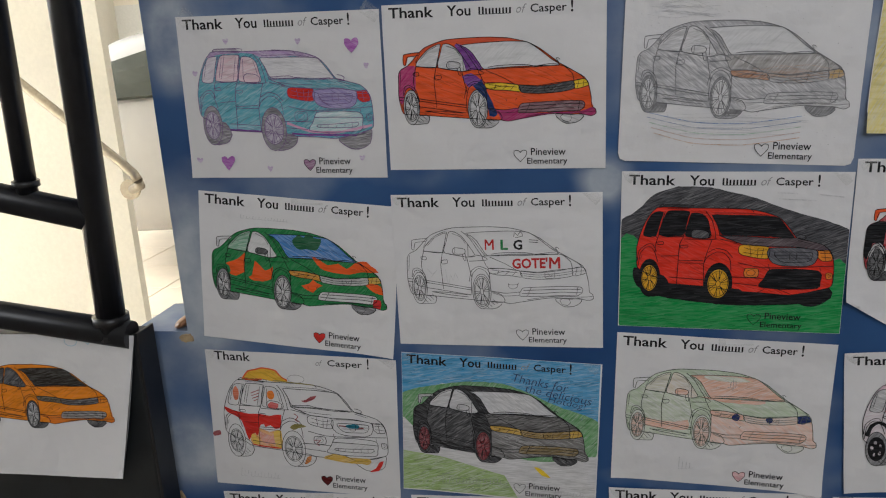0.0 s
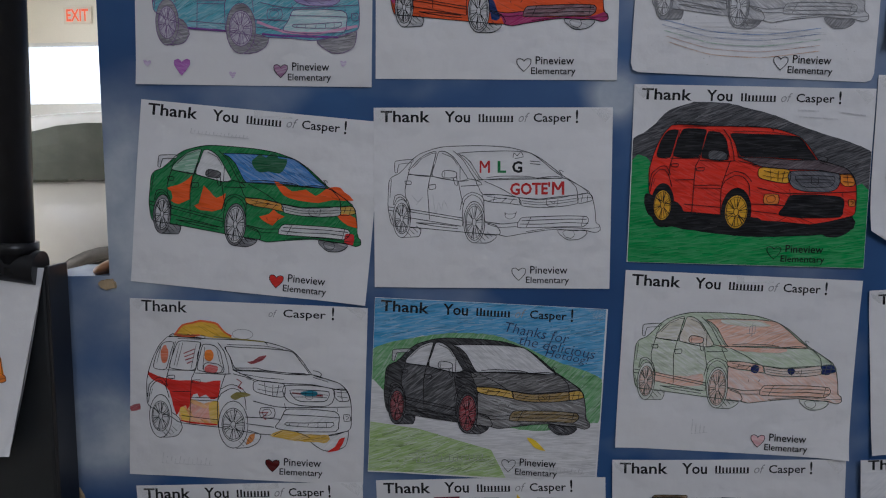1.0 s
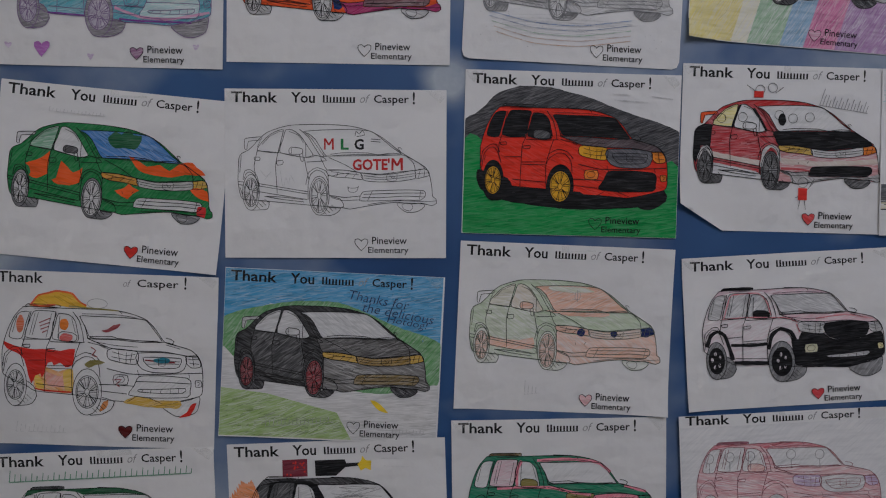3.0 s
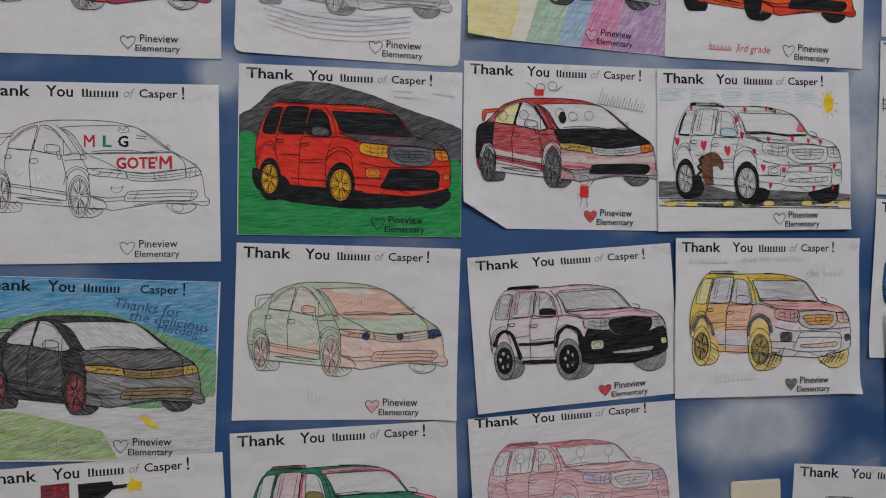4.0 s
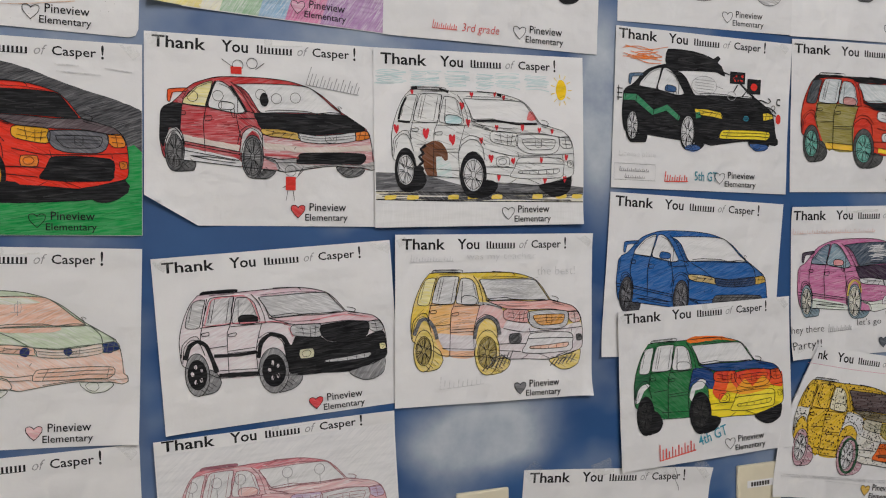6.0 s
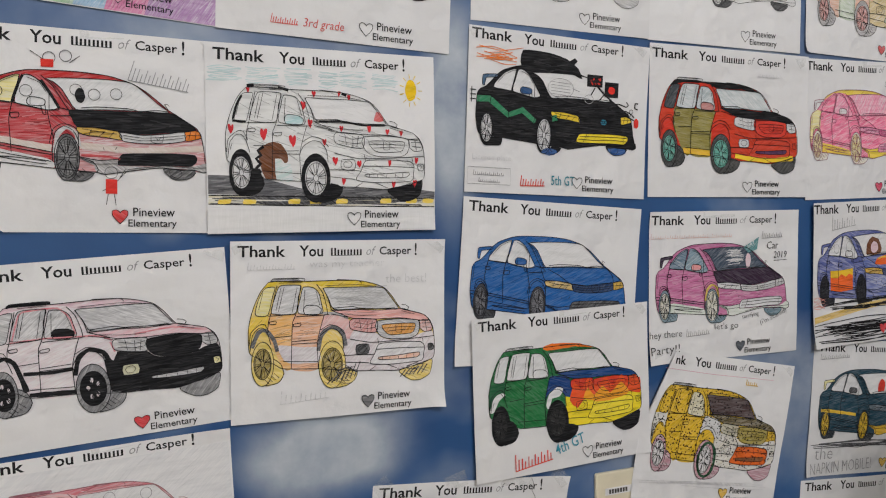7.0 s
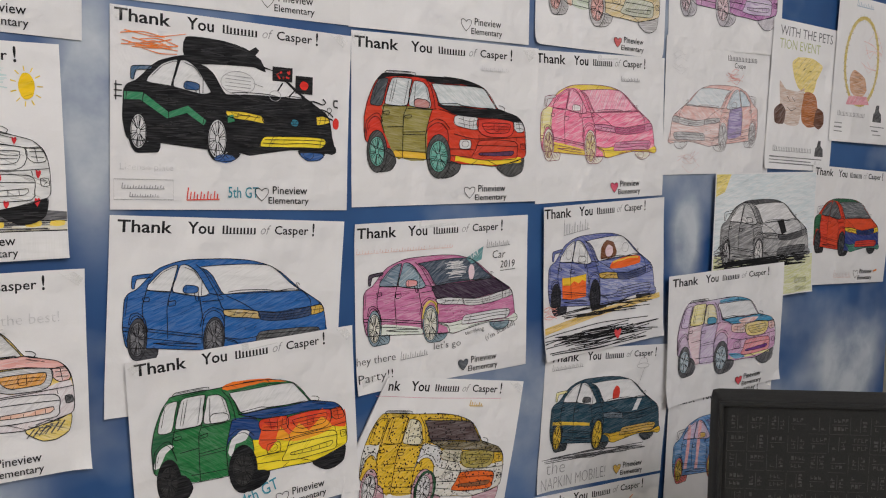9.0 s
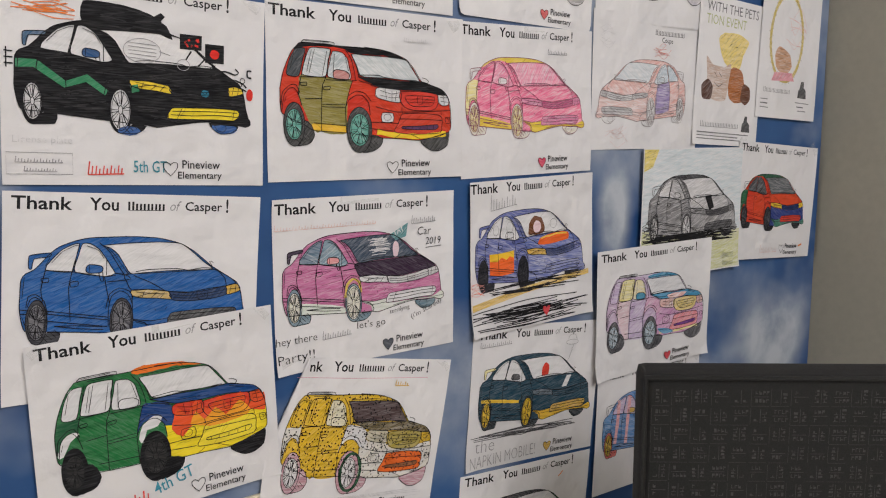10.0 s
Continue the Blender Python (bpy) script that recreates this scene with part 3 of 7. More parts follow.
SUV = dict(
    body=[(27, 82), (22, 87), (21, 98), (21, 115), (24, 130), (29, 145), (36, 159), (43, 167), (49, 170), (89, 169), (110, 169), (134, 169), (159, 168), (178, 164), (194, 158), (205, 147), (217, 131), (232, 127), (249, 122), (258, 114), (262, 105), (264, 90), (264, 71), (261, 65), (245, 60), (215, 53), (183, 55), (157, 56), (140, 58), (108, 62), (63, 65), (52, 71)],
    roof=[(43, 167), (49, 170), (89, 169), (110, 169), (134, 169), (159, 168), (178, 164), (194, 158), (184, 159), (159, 161), (134, 161), (113, 161), (105, 165), (89, 167), (58, 166), (45, 163), (39, 161)],
    rear_panel=[(21, 112), (24, 128), (45, 129), (47, 132), (45, 121), (44, 108), (39, 115), (33, 116), (26, 107), (23, 90), (21, 98)],
    rear_door=[(47, 132), (79, 130), (75, 121), (74, 106), (73, 64), (63, 65), (53, 86), (47, 98), (44, 108), (45, 121)],
    front_door=[(79, 130), (115, 128), (111, 115), (106, 94), (108, 62), (73, 64), (74, 106), (75, 121)],
    fender=[(115, 128), (123, 129), (140, 126), (148, 119), (148, 110), (153, 106), (149, 96), (139, 99), (133, 106), (124, 110), (115, 108), (109, 100), (106, 94), (111, 115)],
    nose=[(139, 98), (148, 96), (153, 106), (183, 102), (190, 96), (203, 92), (232, 93), (242, 97), (250, 99), (261, 100), (264, 90), (264, 71), (261, 65), (245, 60), (215, 53), (183, 55), (157, 56), (141, 62), (140, 85)],
    sill=[(63, 74), (107, 71), (108, 62), (63, 65)],
    quarter_window=[(29, 134), (33, 149), (39, 160), (44, 163), (53, 163), (50, 152), (44, 130), (31, 130)],
    rear_window=[(49, 132), (52, 148), (57, 162), (62, 165), (85, 164), (82, 151), (78, 131)],
    front_window=[(82, 131), (85, 151), (88, 162), (101, 161), (108, 154), (111, 142), (112, 129)],
    windscreen=[(114, 160), (134, 160), (159, 160), (184, 159), (194, 157), (203, 146), (214, 131), (203, 131), (184, 132), (159, 133), (131, 133), (125, 136), (120, 148)],
    hood=[(123, 133), (131, 132), (158, 132), (190, 130), (217, 131), (232, 127), (249, 122), (257, 114), (242, 115), (216, 119), (184, 119), (154, 121), (140, 126)],
    mirror=[(89, 137), (93, 140), (105, 139), (111, 135), (110, 130), (106, 128), (90, 129)],
    headlight=[(148, 118), (154, 121), (184, 118), (184, 103), (171, 103), (152, 107), (148, 111)],
    far_headlight=[(243, 114), (256, 115), (261, 106), (260, 101), (250, 100), (244, 105)],
    grille=[(184, 116), (216, 118), (241, 115), (244, 108), (241, 98), (232, 93), (203, 93), (190, 97), (184, 105)],
    inner_grille=[(191, 111), (216, 112), (237, 111), (236, 103), (231, 99), (204, 98), (196, 102)],
    lower_grille=[(185, 85), (190, 88), (216, 89), (245, 87), (250, 81), (249, 71), (246, 63), (202, 61), (175, 64), (181, 75)],
    slot=[(187, 71), (212, 72), (243, 74), (240, 68), (212, 67), (188, 68)],
    fog_light=[(157, 88), (173, 88), (173, 77), (157, 77)],
    far_fog_light=[(255, 84), (262, 84), (263, 77), (256, 76)],
    roof_rail=[(48, 169), (51, 173), (83, 173), (90, 172), (89, 169), (83, 170), (52, 170)],
)
SUV_LINES = [
    [(148, 96), (171, 91), (183, 90), (216, 91), (249, 93), (263, 94)],
    [(45, 129), (79, 130)],
    [(79, 127), (112, 127), (121, 128)],
    [(55, 164), (48, 132), (45, 121), (44, 108)],
    [(85, 164), (79, 130), (75, 121), (74, 106), (73, 64)],
    [(115, 128), (111, 115), (106, 94), (107, 62)],
    [(105, 165), (113, 154), (118, 137), (119, 128)],
    [(113, 160), (120, 147), (124, 133)],
    [(52, 103), (74, 104)],
    [(74, 97), (105, 98)],
    [(74, 94), (106, 94)],
    [(63, 74), (107, 71)],
    [(23, 88), (26, 107), (33, 115), (39, 115), (44, 108), (48, 95)],
    [(22, 95), (24, 110), (34, 119), (41, 119), (46, 109)],
    [(106, 94), (110, 103), (121, 110), (130, 109), (138, 100), (140, 85)],
    [(110, 109), (121, 115), (133, 112), (141, 103)],
    [(183, 81), (216, 81), (250, 80)],
    [(140, 68), (173, 65)],
    [(139, 76), (156, 76), (181, 75)],
    [(126, 135), (152, 136), (159, 134), (184, 132), (209, 132)],
    [(46, 122), (54, 123), (54, 119), (47, 119), (46, 122)],
    [(76, 118), (85, 119), (84, 115), (76, 115), (76, 118)],
    [(131, 170), (159, 168), (163, 165), (163, 164)],
    [(218, 136), (224, 135), (228, 132), (226, 129)],
    [(124, 128), (146, 123)],
    [(21, 99), (23, 98)],
]
SUV_DETAIL = [
    [(154, 117), (171, 113), (182, 115)],
    [(153, 111), (171, 108), (182, 109)],
    [(161, 119), (163, 106)],
    [(171, 117), (171, 104)],
    [(178, 117), (176, 104)],
    [(246, 111), (259, 111)],
    [(247, 106), (259, 105)],
    [(251, 114), (253, 101)],
    [(191, 107), (216, 108), (236, 107)],
    [(196, 103), (216, 104), (235, 104)],
    [(210, 111), (210, 102), (214, 101), (218, 102), (218, 111)],
    [(192, 71), (191, 68)],
    [(202, 71), (201, 67)],
    [(214, 71), (213, 67)],
    [(225, 72), (225, 67)],
    [(235, 73), (235, 68)],
    [(60, 162), (54, 135)],
    [(64, 163), (57, 134)],
    [(80, 162), (74, 132)],
    [(90, 159), (88, 132)],
    [(104, 157), (109, 139)],
    [(38, 157), (33, 137)],
    [(185, 95), (187, 87)],
    [(247, 92), (248, 87)],
    [(159, 83), (161, 86), (167, 87), (170, 83), (167, 79), (161, 79), (159, 83)],
    [(257, 83), (261, 81), (258, 78)],
    [(173, 55), (183, 61)],
    [(199, 61), (216, 54)],
    [(26, 98), (28, 105)],
    [(140, 123), (149, 121)],
    [(184, 124), (158, 125), (131, 129)],
    [(218, 128), (236, 123)],
    [(58, 168), (86, 168)],
    [(52, 172), (83, 172)],
    [(116, 163), (159, 163), (182, 160)],
]
SUV_WHEELS = dict(
    rear=((38, 72), (10.5, 18.5), (13.5, 26.5), [(38, 46), (52, 47), (59, 50), (64, 59), (60, 71), (52, 77)]),
    front=((125, 66), (13.5, 20.5), (17.5, 29), [(129, 37), (144, 39), (154, 45), (158, 55), (143, 60)]),
    far=[(215, 53), (220, 46), (232, 39), (245, 39), (258, 46), (261, 64), (246, 59)],
)


def draw_car(s, kind, colours, ink=None, line=1.0, tf=(1, 1, 0, 0), extra_first=()):
    """Colours a printed car in and inks its lines. tf: scale and shift on the page."""
    shapes, lines, wheels = (SEDAN, SEDAN_LINES, SEDAN_WHEELS) if kind == "sedan" else (SUV, SUV_LINES, SUV_WHEELS)
    ink = ink or M_INK

    def tr(pts):
        return [(a * tf[0] + tf[2], b * tf[1] + tf[3]) for a, b in pts]

    rows = [(tr(p), True) for n, p in shapes.items() if n not in ("roof", "rear_door", "front_door", "rear_panel", "nose", "sill", "fender", "lip", "skirt") and (kind == "suv" or n != "fog_light")]
    rows += [tr(p) for p in lines]
    for w in ("rear", "front"):
        c, rim, tyre, tread = wheels[w]
        rows += [(tr(oval(*c, *rim)), True), (tr(oval(*c, *tyre)), True), tr(tread)]
        rows += [(tr(oval(*c, rim[0] * 0.22, rim[1] * 0.22, 8)), True)]
        for k in range(6):
            a = k * math.pi / 3 + 0.3
            for da in (-0.12, 0.12):
                rows.append(tr([(c[0] + rim[0] * 0.25 * math.cos(a), c[1] + rim[1] * 0.25 * math.sin(a)), (c[0] + rim[0] * 0.95 * math.cos(a + da), c[1] + rim[1] * 0.95 * math.sin(a + da))]))
    rows.append((tr(wheels["far"]), True))
    fine = [tr(p) for p in (SEDAN_DETAIL if kind == "sedan" else SUV_DETAIL)]
    for w in ("rear", "front"):
        c, rim, tyre, tread = wheels[w]
        fine += [(tr(oval(*c, rim[0] * 0.88, rim[1] * 0.88)), True)] + [tr([(c[0] + rim[0] * q * math.cos(a), c[1] + rim[1] * q * math.sin(a)) for q in (0.3, 0.86)]) for a in (k * 0.628 for k in range(10))]
        x, y = tread[1]
        fine += [tr([(x - 6 + 4 * k, y + 1 + 2.2 * k), (x - 12 + 4 * k, y + 7 + 2.2 * k)]) for k in range(4)]
    order = [n for n in shapes if n in colours]
    car = s.strokes("car_outline", rows, line, ink)
    for n in order:
        s.fill(n, tr(shapes[n]), colours[n], car)
    for n, pts, m in extra_first:
        s.fill(n, tr(pts), m, car)
    if "tyre" in colours:
        s.fill("far_wheel", tr(wheels["far"]), colours["tyre"], car)
        for w in ("rear", "front"):
            c, rim, tyre, tread = wheels[w]
            s.fill("tyre", tr(oval(*c, *tyre)), colours["tyre"], car)
            s.fill("tread", tr(tread), colours["tyre"], car)
    if "tyre" in colours or "rim" in colours:
        for w in ("rear", "front"):
            c, rim, tyre, tread = wheels[w]
            s.fill("wheel_rim", tr(oval(*c, *rim)), colours.get("rim", PAPERMARK), car)
    trim = tagged(s.strokes("fine_print", fine, 0.68, ink, car), kind="stuff")
    # the ink lies over the colour
    lift = s.top() / 1000
    for v in (*car.data.vertices, *trim.data.vertices):
        v.co.y -= lift
    return car


PAPERMARK = crayon((0.70, 0.70, 0.71), 0.9)


def scribble(s, name, x0, y0, x1, y1, n, width, material, seed=1, wild=4.0, parent=None, label=""):
    """Loose strokes back and forth across a patch."""
    r = random.Random(seed)
    rows = []
    for _ in range(n):
        a, b = r.uniform(x0, x0 + (x1 - x0) * 0.35), r.uniform(x0 + (x1 - x0) * 0.6, x1)
        y = r.uniform(y0, y1)
        rows.append([(a, y), ((a + b) / 2, y + r.uniform(-wild, wild)), (b, y + r.uniform(-wild, wild))])
    return tagged(s.strokes(name, rows, width, material, parent, True, label), kind="stuff")


def dots(s, name, x0, y0, x1, y1, n, size, material, seed=1, within=None):
    r = random.Random(seed)
    rows = []
    for _ in range(n):
        a, b = r.uniform(x0, x1), r.uniform(y0, y1)
        if within and sum((p[1] > b) != (q[1] > b) and a < (q[0] - p[0]) * (b - p[1]) / (q[1] - p[1]) + p[0] for p, q in zip(within, within[1:] + within[:1])) % 2 == 0:
            continue
        rows.append([(a, b), (a + size * r.uniform(0.4, 1), b + size * r.uniform(-0.8, 0.8))])
    return tagged(s.strokes(name, rows, size, material, None, False), kind="stuff")


def rect(x0, y0, x1, y1):
    return [(x0, y0), (x1, y0), (x1, y1), (x0, y1)]

# ---- the setting ----
FLOOR, CEILING = 0.08, 4.3

# partition that carries the drawings, with a lower stub at its open end
structure(boxes("wall_north", [(-0.338, 2.755, 0.0, 0.13, FLOOR, CEILING), (-0.428, -0.338, 0.0, 0.13, FLOOR, 1.408)], M_WALL), "blue wall covering printed with soft white clouds", "wall")
structure(boxes("wall_north_west", [(-7.08, -1.42, 0.0, 0.13, FLOOR, CEILING)], M_CREAM), "cream painted wall between office and showroom", "wall")
structure(boxes("wall_east", [(2.755, 2.88, -3.2, 0.13, FLOOR, CEILING)], M_GREY), "beige side wall, its shade put into the paint colour", "wall")
# unseen back wall; the opening is added to hold the office lamp
structure(boxes("wall_south", [(-7.2, 0.1, -3.32, -3.2, FLOOR, CEILING), (2.4, 2.88, -3.32, -3.2, FLOOR, CEILING), (0.1, 2.4, -3.32, -3.2, FLOOR, 2.25), (0.1, 2.4, -3.32, -3.2, 4.15, CEILING)], M_CREAM), "unseen cream painted wall, high opening added for the office lamp", "wall")
structure(boxes("wall_west", [(-7.2, -7.08, -3.2, -1.0, FLOOR, CEILING), (-7.2, -7.08, -1.0, 6.2, FLOOR, 0.9), (-7.2, -7.08, -1.0, 6.2, 3.9, CEILING), (-7.2, -7.08, 6.2, 11.0, FLOOR, CEILING)], M_CREAM), "cream painted showroom wall with a window opening", "wall")
structure(boxes("wall_showroom_east", [(2.88, 3.0, 0.13, 11.0, FLOOR, CEILING)], M_CREAM), "cream painted showroom wall", "wall")
structure(boxes("wall_showroom_back", [(-7.08, 2.88, 11.0, 11.12, 3.41, CEILING), (-7.08, -6.6, 11.0, 11.12, 2.49, 3.41), (-2.5, 2.88, 11.0, 11.12, 2.49, 3.41)], M_CREAM), "cream showroom end wall above a bright window band", "wall")
structure(boxes("wall_showroom_base", [(-7.08, 2.88, 11.0, 11.12, FLOOR, 2.49)], M_ALU), "white lower wall under the showroom window band", "wall")
structure(boxes("wall_stair", [(-7.08, -1.775, 2.16, 2.205, FLOOR, CEILING)], M_CREAM), "pale cream stair wall in strong daylight", "wall")
structure(boxes("ceiling", [(-7.2, 3.0, -3.32, 11.12, CEILING, CEILING + 0.1)], M_CEIL), "plain white ceiling", "ceiling")
floor = structure(boxes("floor", [(-7.2, 3.0, -3.32, 11.12, FLOOR - 0.1, FLOOR - 0.004)], M_GROUT), "cream tiled showroom floor with narrow grout lines", "floor")

# unseen frame added around the office fill lamp
structure(boxes("window_1", [(0.1, 2.4, -3.29, -3.23, 2.25, 2.31), (0.1, 2.4, -3.29, -3.23, 4.09, 4.15), (0.1, 0.16, -3.29, -3.23, 2.31, 4.09), (2.34, 2.4, -3.29, -3.23, 2.31, 4.09), (1.22, 1.28, -3.29, -3.23, 2.31, 4.09)], M_ALU), "white framed high window, unseen, added around the office lamp", "window")
win = boxes("window_2", [(-6.6, -2.5, 11.02, 11.09, 2.49, 2.54), (-6.6, -2.5, 11.02, 11.09, 3.36, 3.41), (-5.35, -5.29, 11.02, 11.09, 2.54, 3.36), (-3.8, -3.74, 11.02, 11.09, 2.54, 3.36)], M_ALU)
structure(win, "high window band over the showroom", "window")
structure(boxes("backdrop", [(-9.0, 0.5, 12.4, 12.45, 1.0, 5.0)], glow("overcast_sky", (0.97, 0.98, 1.0), 3.2)), "bright overcast sky outside the high window", "sky")

# ---- stair railing beside the wall end ----
rail = tagged(new("stair_railing"), "black painted steel railing with round posts beside the wall", "railing")
rail.location = (-0.42, -0.06, FLOOR)
RY = -0.06


def bar(name, a, b, r, label=""):
    return tube(name, [(a[0] + 0.42, a[1] - RY, a[2] - FLOOR), (b[0] + 0.42, b[1] - RY, b[2] - FLOOR)], r, M_BLACK, rail, label, 18)


bar("post", (-0.4205, RY, 1.42), (-0.392, RY, 2.6), 0.0205)
bar("crossbar", (-1.30, RY, 1.795), (-0.4205, RY, 1.599), 0.0205)
bar("baluster", (-0.5165, RY, 1.625), (-0.492, RY, 2.6), 0.0145)
bar("baluster", (-0.622, RY, 1.65), (-0.598, RY, 2.6), 0.0145)
bar("baluster", (-0.728, RY, 1.673), (-0.704, RY, 2.6), 0.0145)
bar("bottom_rail", (-1.30, RY, 1.555), (-0.392, RY, 1.425), 0.0205)
bar("weld_collar", (-0.4203, RY, 1.443), (-0.4200, RY, 1.456), 0.0255)
bar("weld_collar", (-0.5163, RY, 1.645), (-0.5160, RY, 1.654), 0.0185)

board = tagged(new("display_board"), "matt black board standing below the stair railing", "board")
board.location = (-0.8, -0.05, FLOOR)
bm = bmesh.new()
add_box(bm, -0.5, 0.414, -0.012, 0.03, 0.0, 1.345, 0.004)
part("panel", bm, M_PANEL, board)
bm = bmesh.new()
add_box(bm, 0.4145, 0.419, -0.014, 0.032, 0.0, 1.348, 0.0015)
part("edge_strip", bm, M_BLACK, board, "black edge strip")

# oak end cap on the stub of the wall
bm = bmesh.new()
bmesh.ops.create_icosphere(bm, subdivisions=3, radius=1.0)
for v in bm.verts:
    v.co = Vector((v.co.x * 0.016, v.co.y * 0.03, v.co.z * 0.0085 + 0.004 * math.sin(v.co.x * 2)))
cap = part("wooden_cap", bm, M_WOOD, None, "", True)
cap.location = (-0.352, 0.03, 1.4165)
tagged(cap, "small varnished oak end cap on the wall stub", "trim")

# steel handrail on the stair wall
hr = tagged(new("handrail"), "slim steel handrail fixed to the stair wall", "handrail")
hr.location = (-1.7, 2.05, 1.25)
tube("rail", [(0.06, 0.0, 0.045), (0.045, 0, 0.075), (-0.02, 0, 0.135), (-0.5, 0, 0.55), (-2.0, 0, 1.85)], 0.02, M_STEEL, hr)
tube("return", [(0.06, 0.0, 0.045), (0.055, 0.02, 0.02), (0.0, 0.05, 0.0), (-0.03, 0.105, -0.01)], 0.02, M_STEEL, hr)
tube("rosette", [(-0.045, 0.095, -0.01), (-0.045, 0.112, -0.01)], 0.045, M_STEEL, hr)

# exit sign high on the end wall
sign = tagged(new("exit_sign"), "small lit exit sign with red letters", "sign")
sign.location = (-5.6, 10.99, 3.78)
bm = bmesh.new()
add_box(bm, -0.2, 0.2, -0.04, 0.0, -0.12, 0.12, 0.01)
part("case", bm, plain("sign_plastic", (0.75, 0.68, 0.58), 0.5, 0, 0.05, 20), sign)
vs, fs = glyphs("EXIT", 0.02)
obj("lettering", [((a - 0.5) * 0.32, -0.044, (b - 0.5) * 0.17) for a, b in vs], fs, glow("red_sign_letters", (0.9, 0.12, 0.05), 0.9), sign, "red letters")

# ---- parked car in the showroom ----


def parked_car():
    root = tagged(new("parked_car"), "silver sport utility car parked on the showroom floor", "car")
    # outline of half a section at stations along the body: x, sill, belt, roof heights and half widths
    stations = [(-2.12, 0.42, 0.80, 0.82, 0.62, 0.55), (-2.0, 0.30, 0.96, 0.98, 0.80, 0.72), (-1.75, 0.26, 1.04, 1.08, 0.88, 0.80), (-1.1, 0.25, 1.10, 1.18, 0.91, 0.80), (-0.85, 0.25, 1.12, 1.36, 0.91, 0.76), (-0.3, 0.25, 1.14, 1.70, 0.91, 0.66), (0.4, 0.25, 1.15, 1.78, 0.91, 0.66), (1.2, 0.25, 1.17, 1.75, 0.91, 0.65), (1.95, 0.27, 1.22, 1.70, 0.90, 0.63), (2.32, 0.32, 1.22, 1.50, 0.86, 0.62), (2.48, 0.40, 1.00, 1.08, 0.78, 0.66), (2.54, 0.50, 0.80, 0.86, 0.68, 0.6)]
    verts, faces = [], []
    for x, sill, belt, roof, wide, top in stations:
        ring = [(0, sill), (wide * 0.8, sill), (wide * 0.97, sill + 0.12), (wide, (sill + belt) / 2 + 0.06), (wide * 0.97, belt), (top + (wide - top) * 0.35, belt + (roof - belt) * 0.6), (top, roof - 0.05), (top * 0.7, roof), (0, roof + 0.015)]
        verts += [(x, y, z) for y, z in ring] + [(x, -y, z) for y, z in ring[-2:0:-1]]
    n = 16
    for i in range(len(stations) - 1):
        for k in range(n):
            a, b = i * n + k, i * n + (k + 1) % n
            faces.append((a, b, b + n, a + n))
    faces += [tuple(range(n))[::-1], tuple(range((len(stations) - 1) * n, len(stations) * n))]
    body = obj("body", verts, faces, M_CARPAINT, root)
    sub = body.modifiers.new("round", "SUBSURF")
    sub.levels = sub.render_levels = 2
    for f in body.data.polygons:
        f.use_smooth = True
    for side in (-1, 1):
        for x0, x1 in ((-0.62, 0.12), (0.2, 0.98), (1.05, 2.1)):
            rows, fc = [], []
            for i in range(7):
                x = x0 + (x1 - x0) * i / 6
                roof = 1.66 - max(0, -0.2 - x) * 0.7 - max(0, x - 1.5) * 0.28
                for j in range(4):
                    s = j / 3
                    rows.append((x + 0.02 * s, side * (0.895 - 0.19 * s - 0.02 * s * s), 1.27 + (roof - 1.27) * s * 0.95))
            for i in range(6):
                for j in range(3):
                    a = i * 4 + j
                    fc.append((a, a + 1, a + 5, a + 4))
            w = obj("side_window", rows, fc, M_CARGLASS, root)
            sol = w.modifiers.new("thick", "SOLIDIFY")
            sol.thickness = 0.03
        for x in (-1.35, 1.32):
            wheel = tube("wheel", [(x, side * 0.70, 0.36), (x, side * 0.93, 0.36)], 0.36, M_RUBBER, root, "black tyre on an alloy rim", 36)
            tube("rim", [(x, side * 0.90, 0.36), (x, side * 0.938, 0.36)], 0.25, M_STEEL, wheel, "", 30)
            for k in range(5):
                a = k * 2 * math.pi / 5 + 0.3
                tube("spoke", [(x, side * 0.942, 0.36), (x + 0.22 * math.cos(a), side * 0.946, 0.36 + 0.22 * math.sin(a))], 0.03, M_ALU, wheel, "", 8)
            arch = [(x + 0.43 * math.cos(a), side * 0.915, 0.36 + 0.43 * math.sin(a)) for a in (math.pi * i / 16 - 0.15 for i in range(19))]
            tube("wheel_arch", arch, 0.045, M_CLAD, root, "dark plastic wheel arch", 8)
            rows = [(x, side * 0.912, 0.36)] + [(x + 0.42 * math.cos(a), side * 0.912, 0.36 + 0.42 * math.sin(a)) for a in (2 * math.pi * i / 28 for i in range(28))]
            obj("wheel_well", rows, [(0, i + 1, (i + 1) % 28 + 1) for i in range(28)], M_RUBBER, root)
        boxes("sill_cladding", [(-0.9, 0.88, min(side * 0.86, side * 0.93), max(side * 0.86, side * 0.93), 0.25, 0.40)], M_CLAD, root, "", 0.02)
        boxes("door_mirror", [(-0.62, -0.44, min(side * 0.93, side * 1.10), max(side * 0.93, side * 1.10), 1.16, 1.30)], M_CARPAINT, root, "", 0.03)
    return root


car = parked_car()
car.matrix_world = pose(-1.70, 6.46, FLOOR, 0, 0, 207) @ Matrix.Scale(1.11, 4)

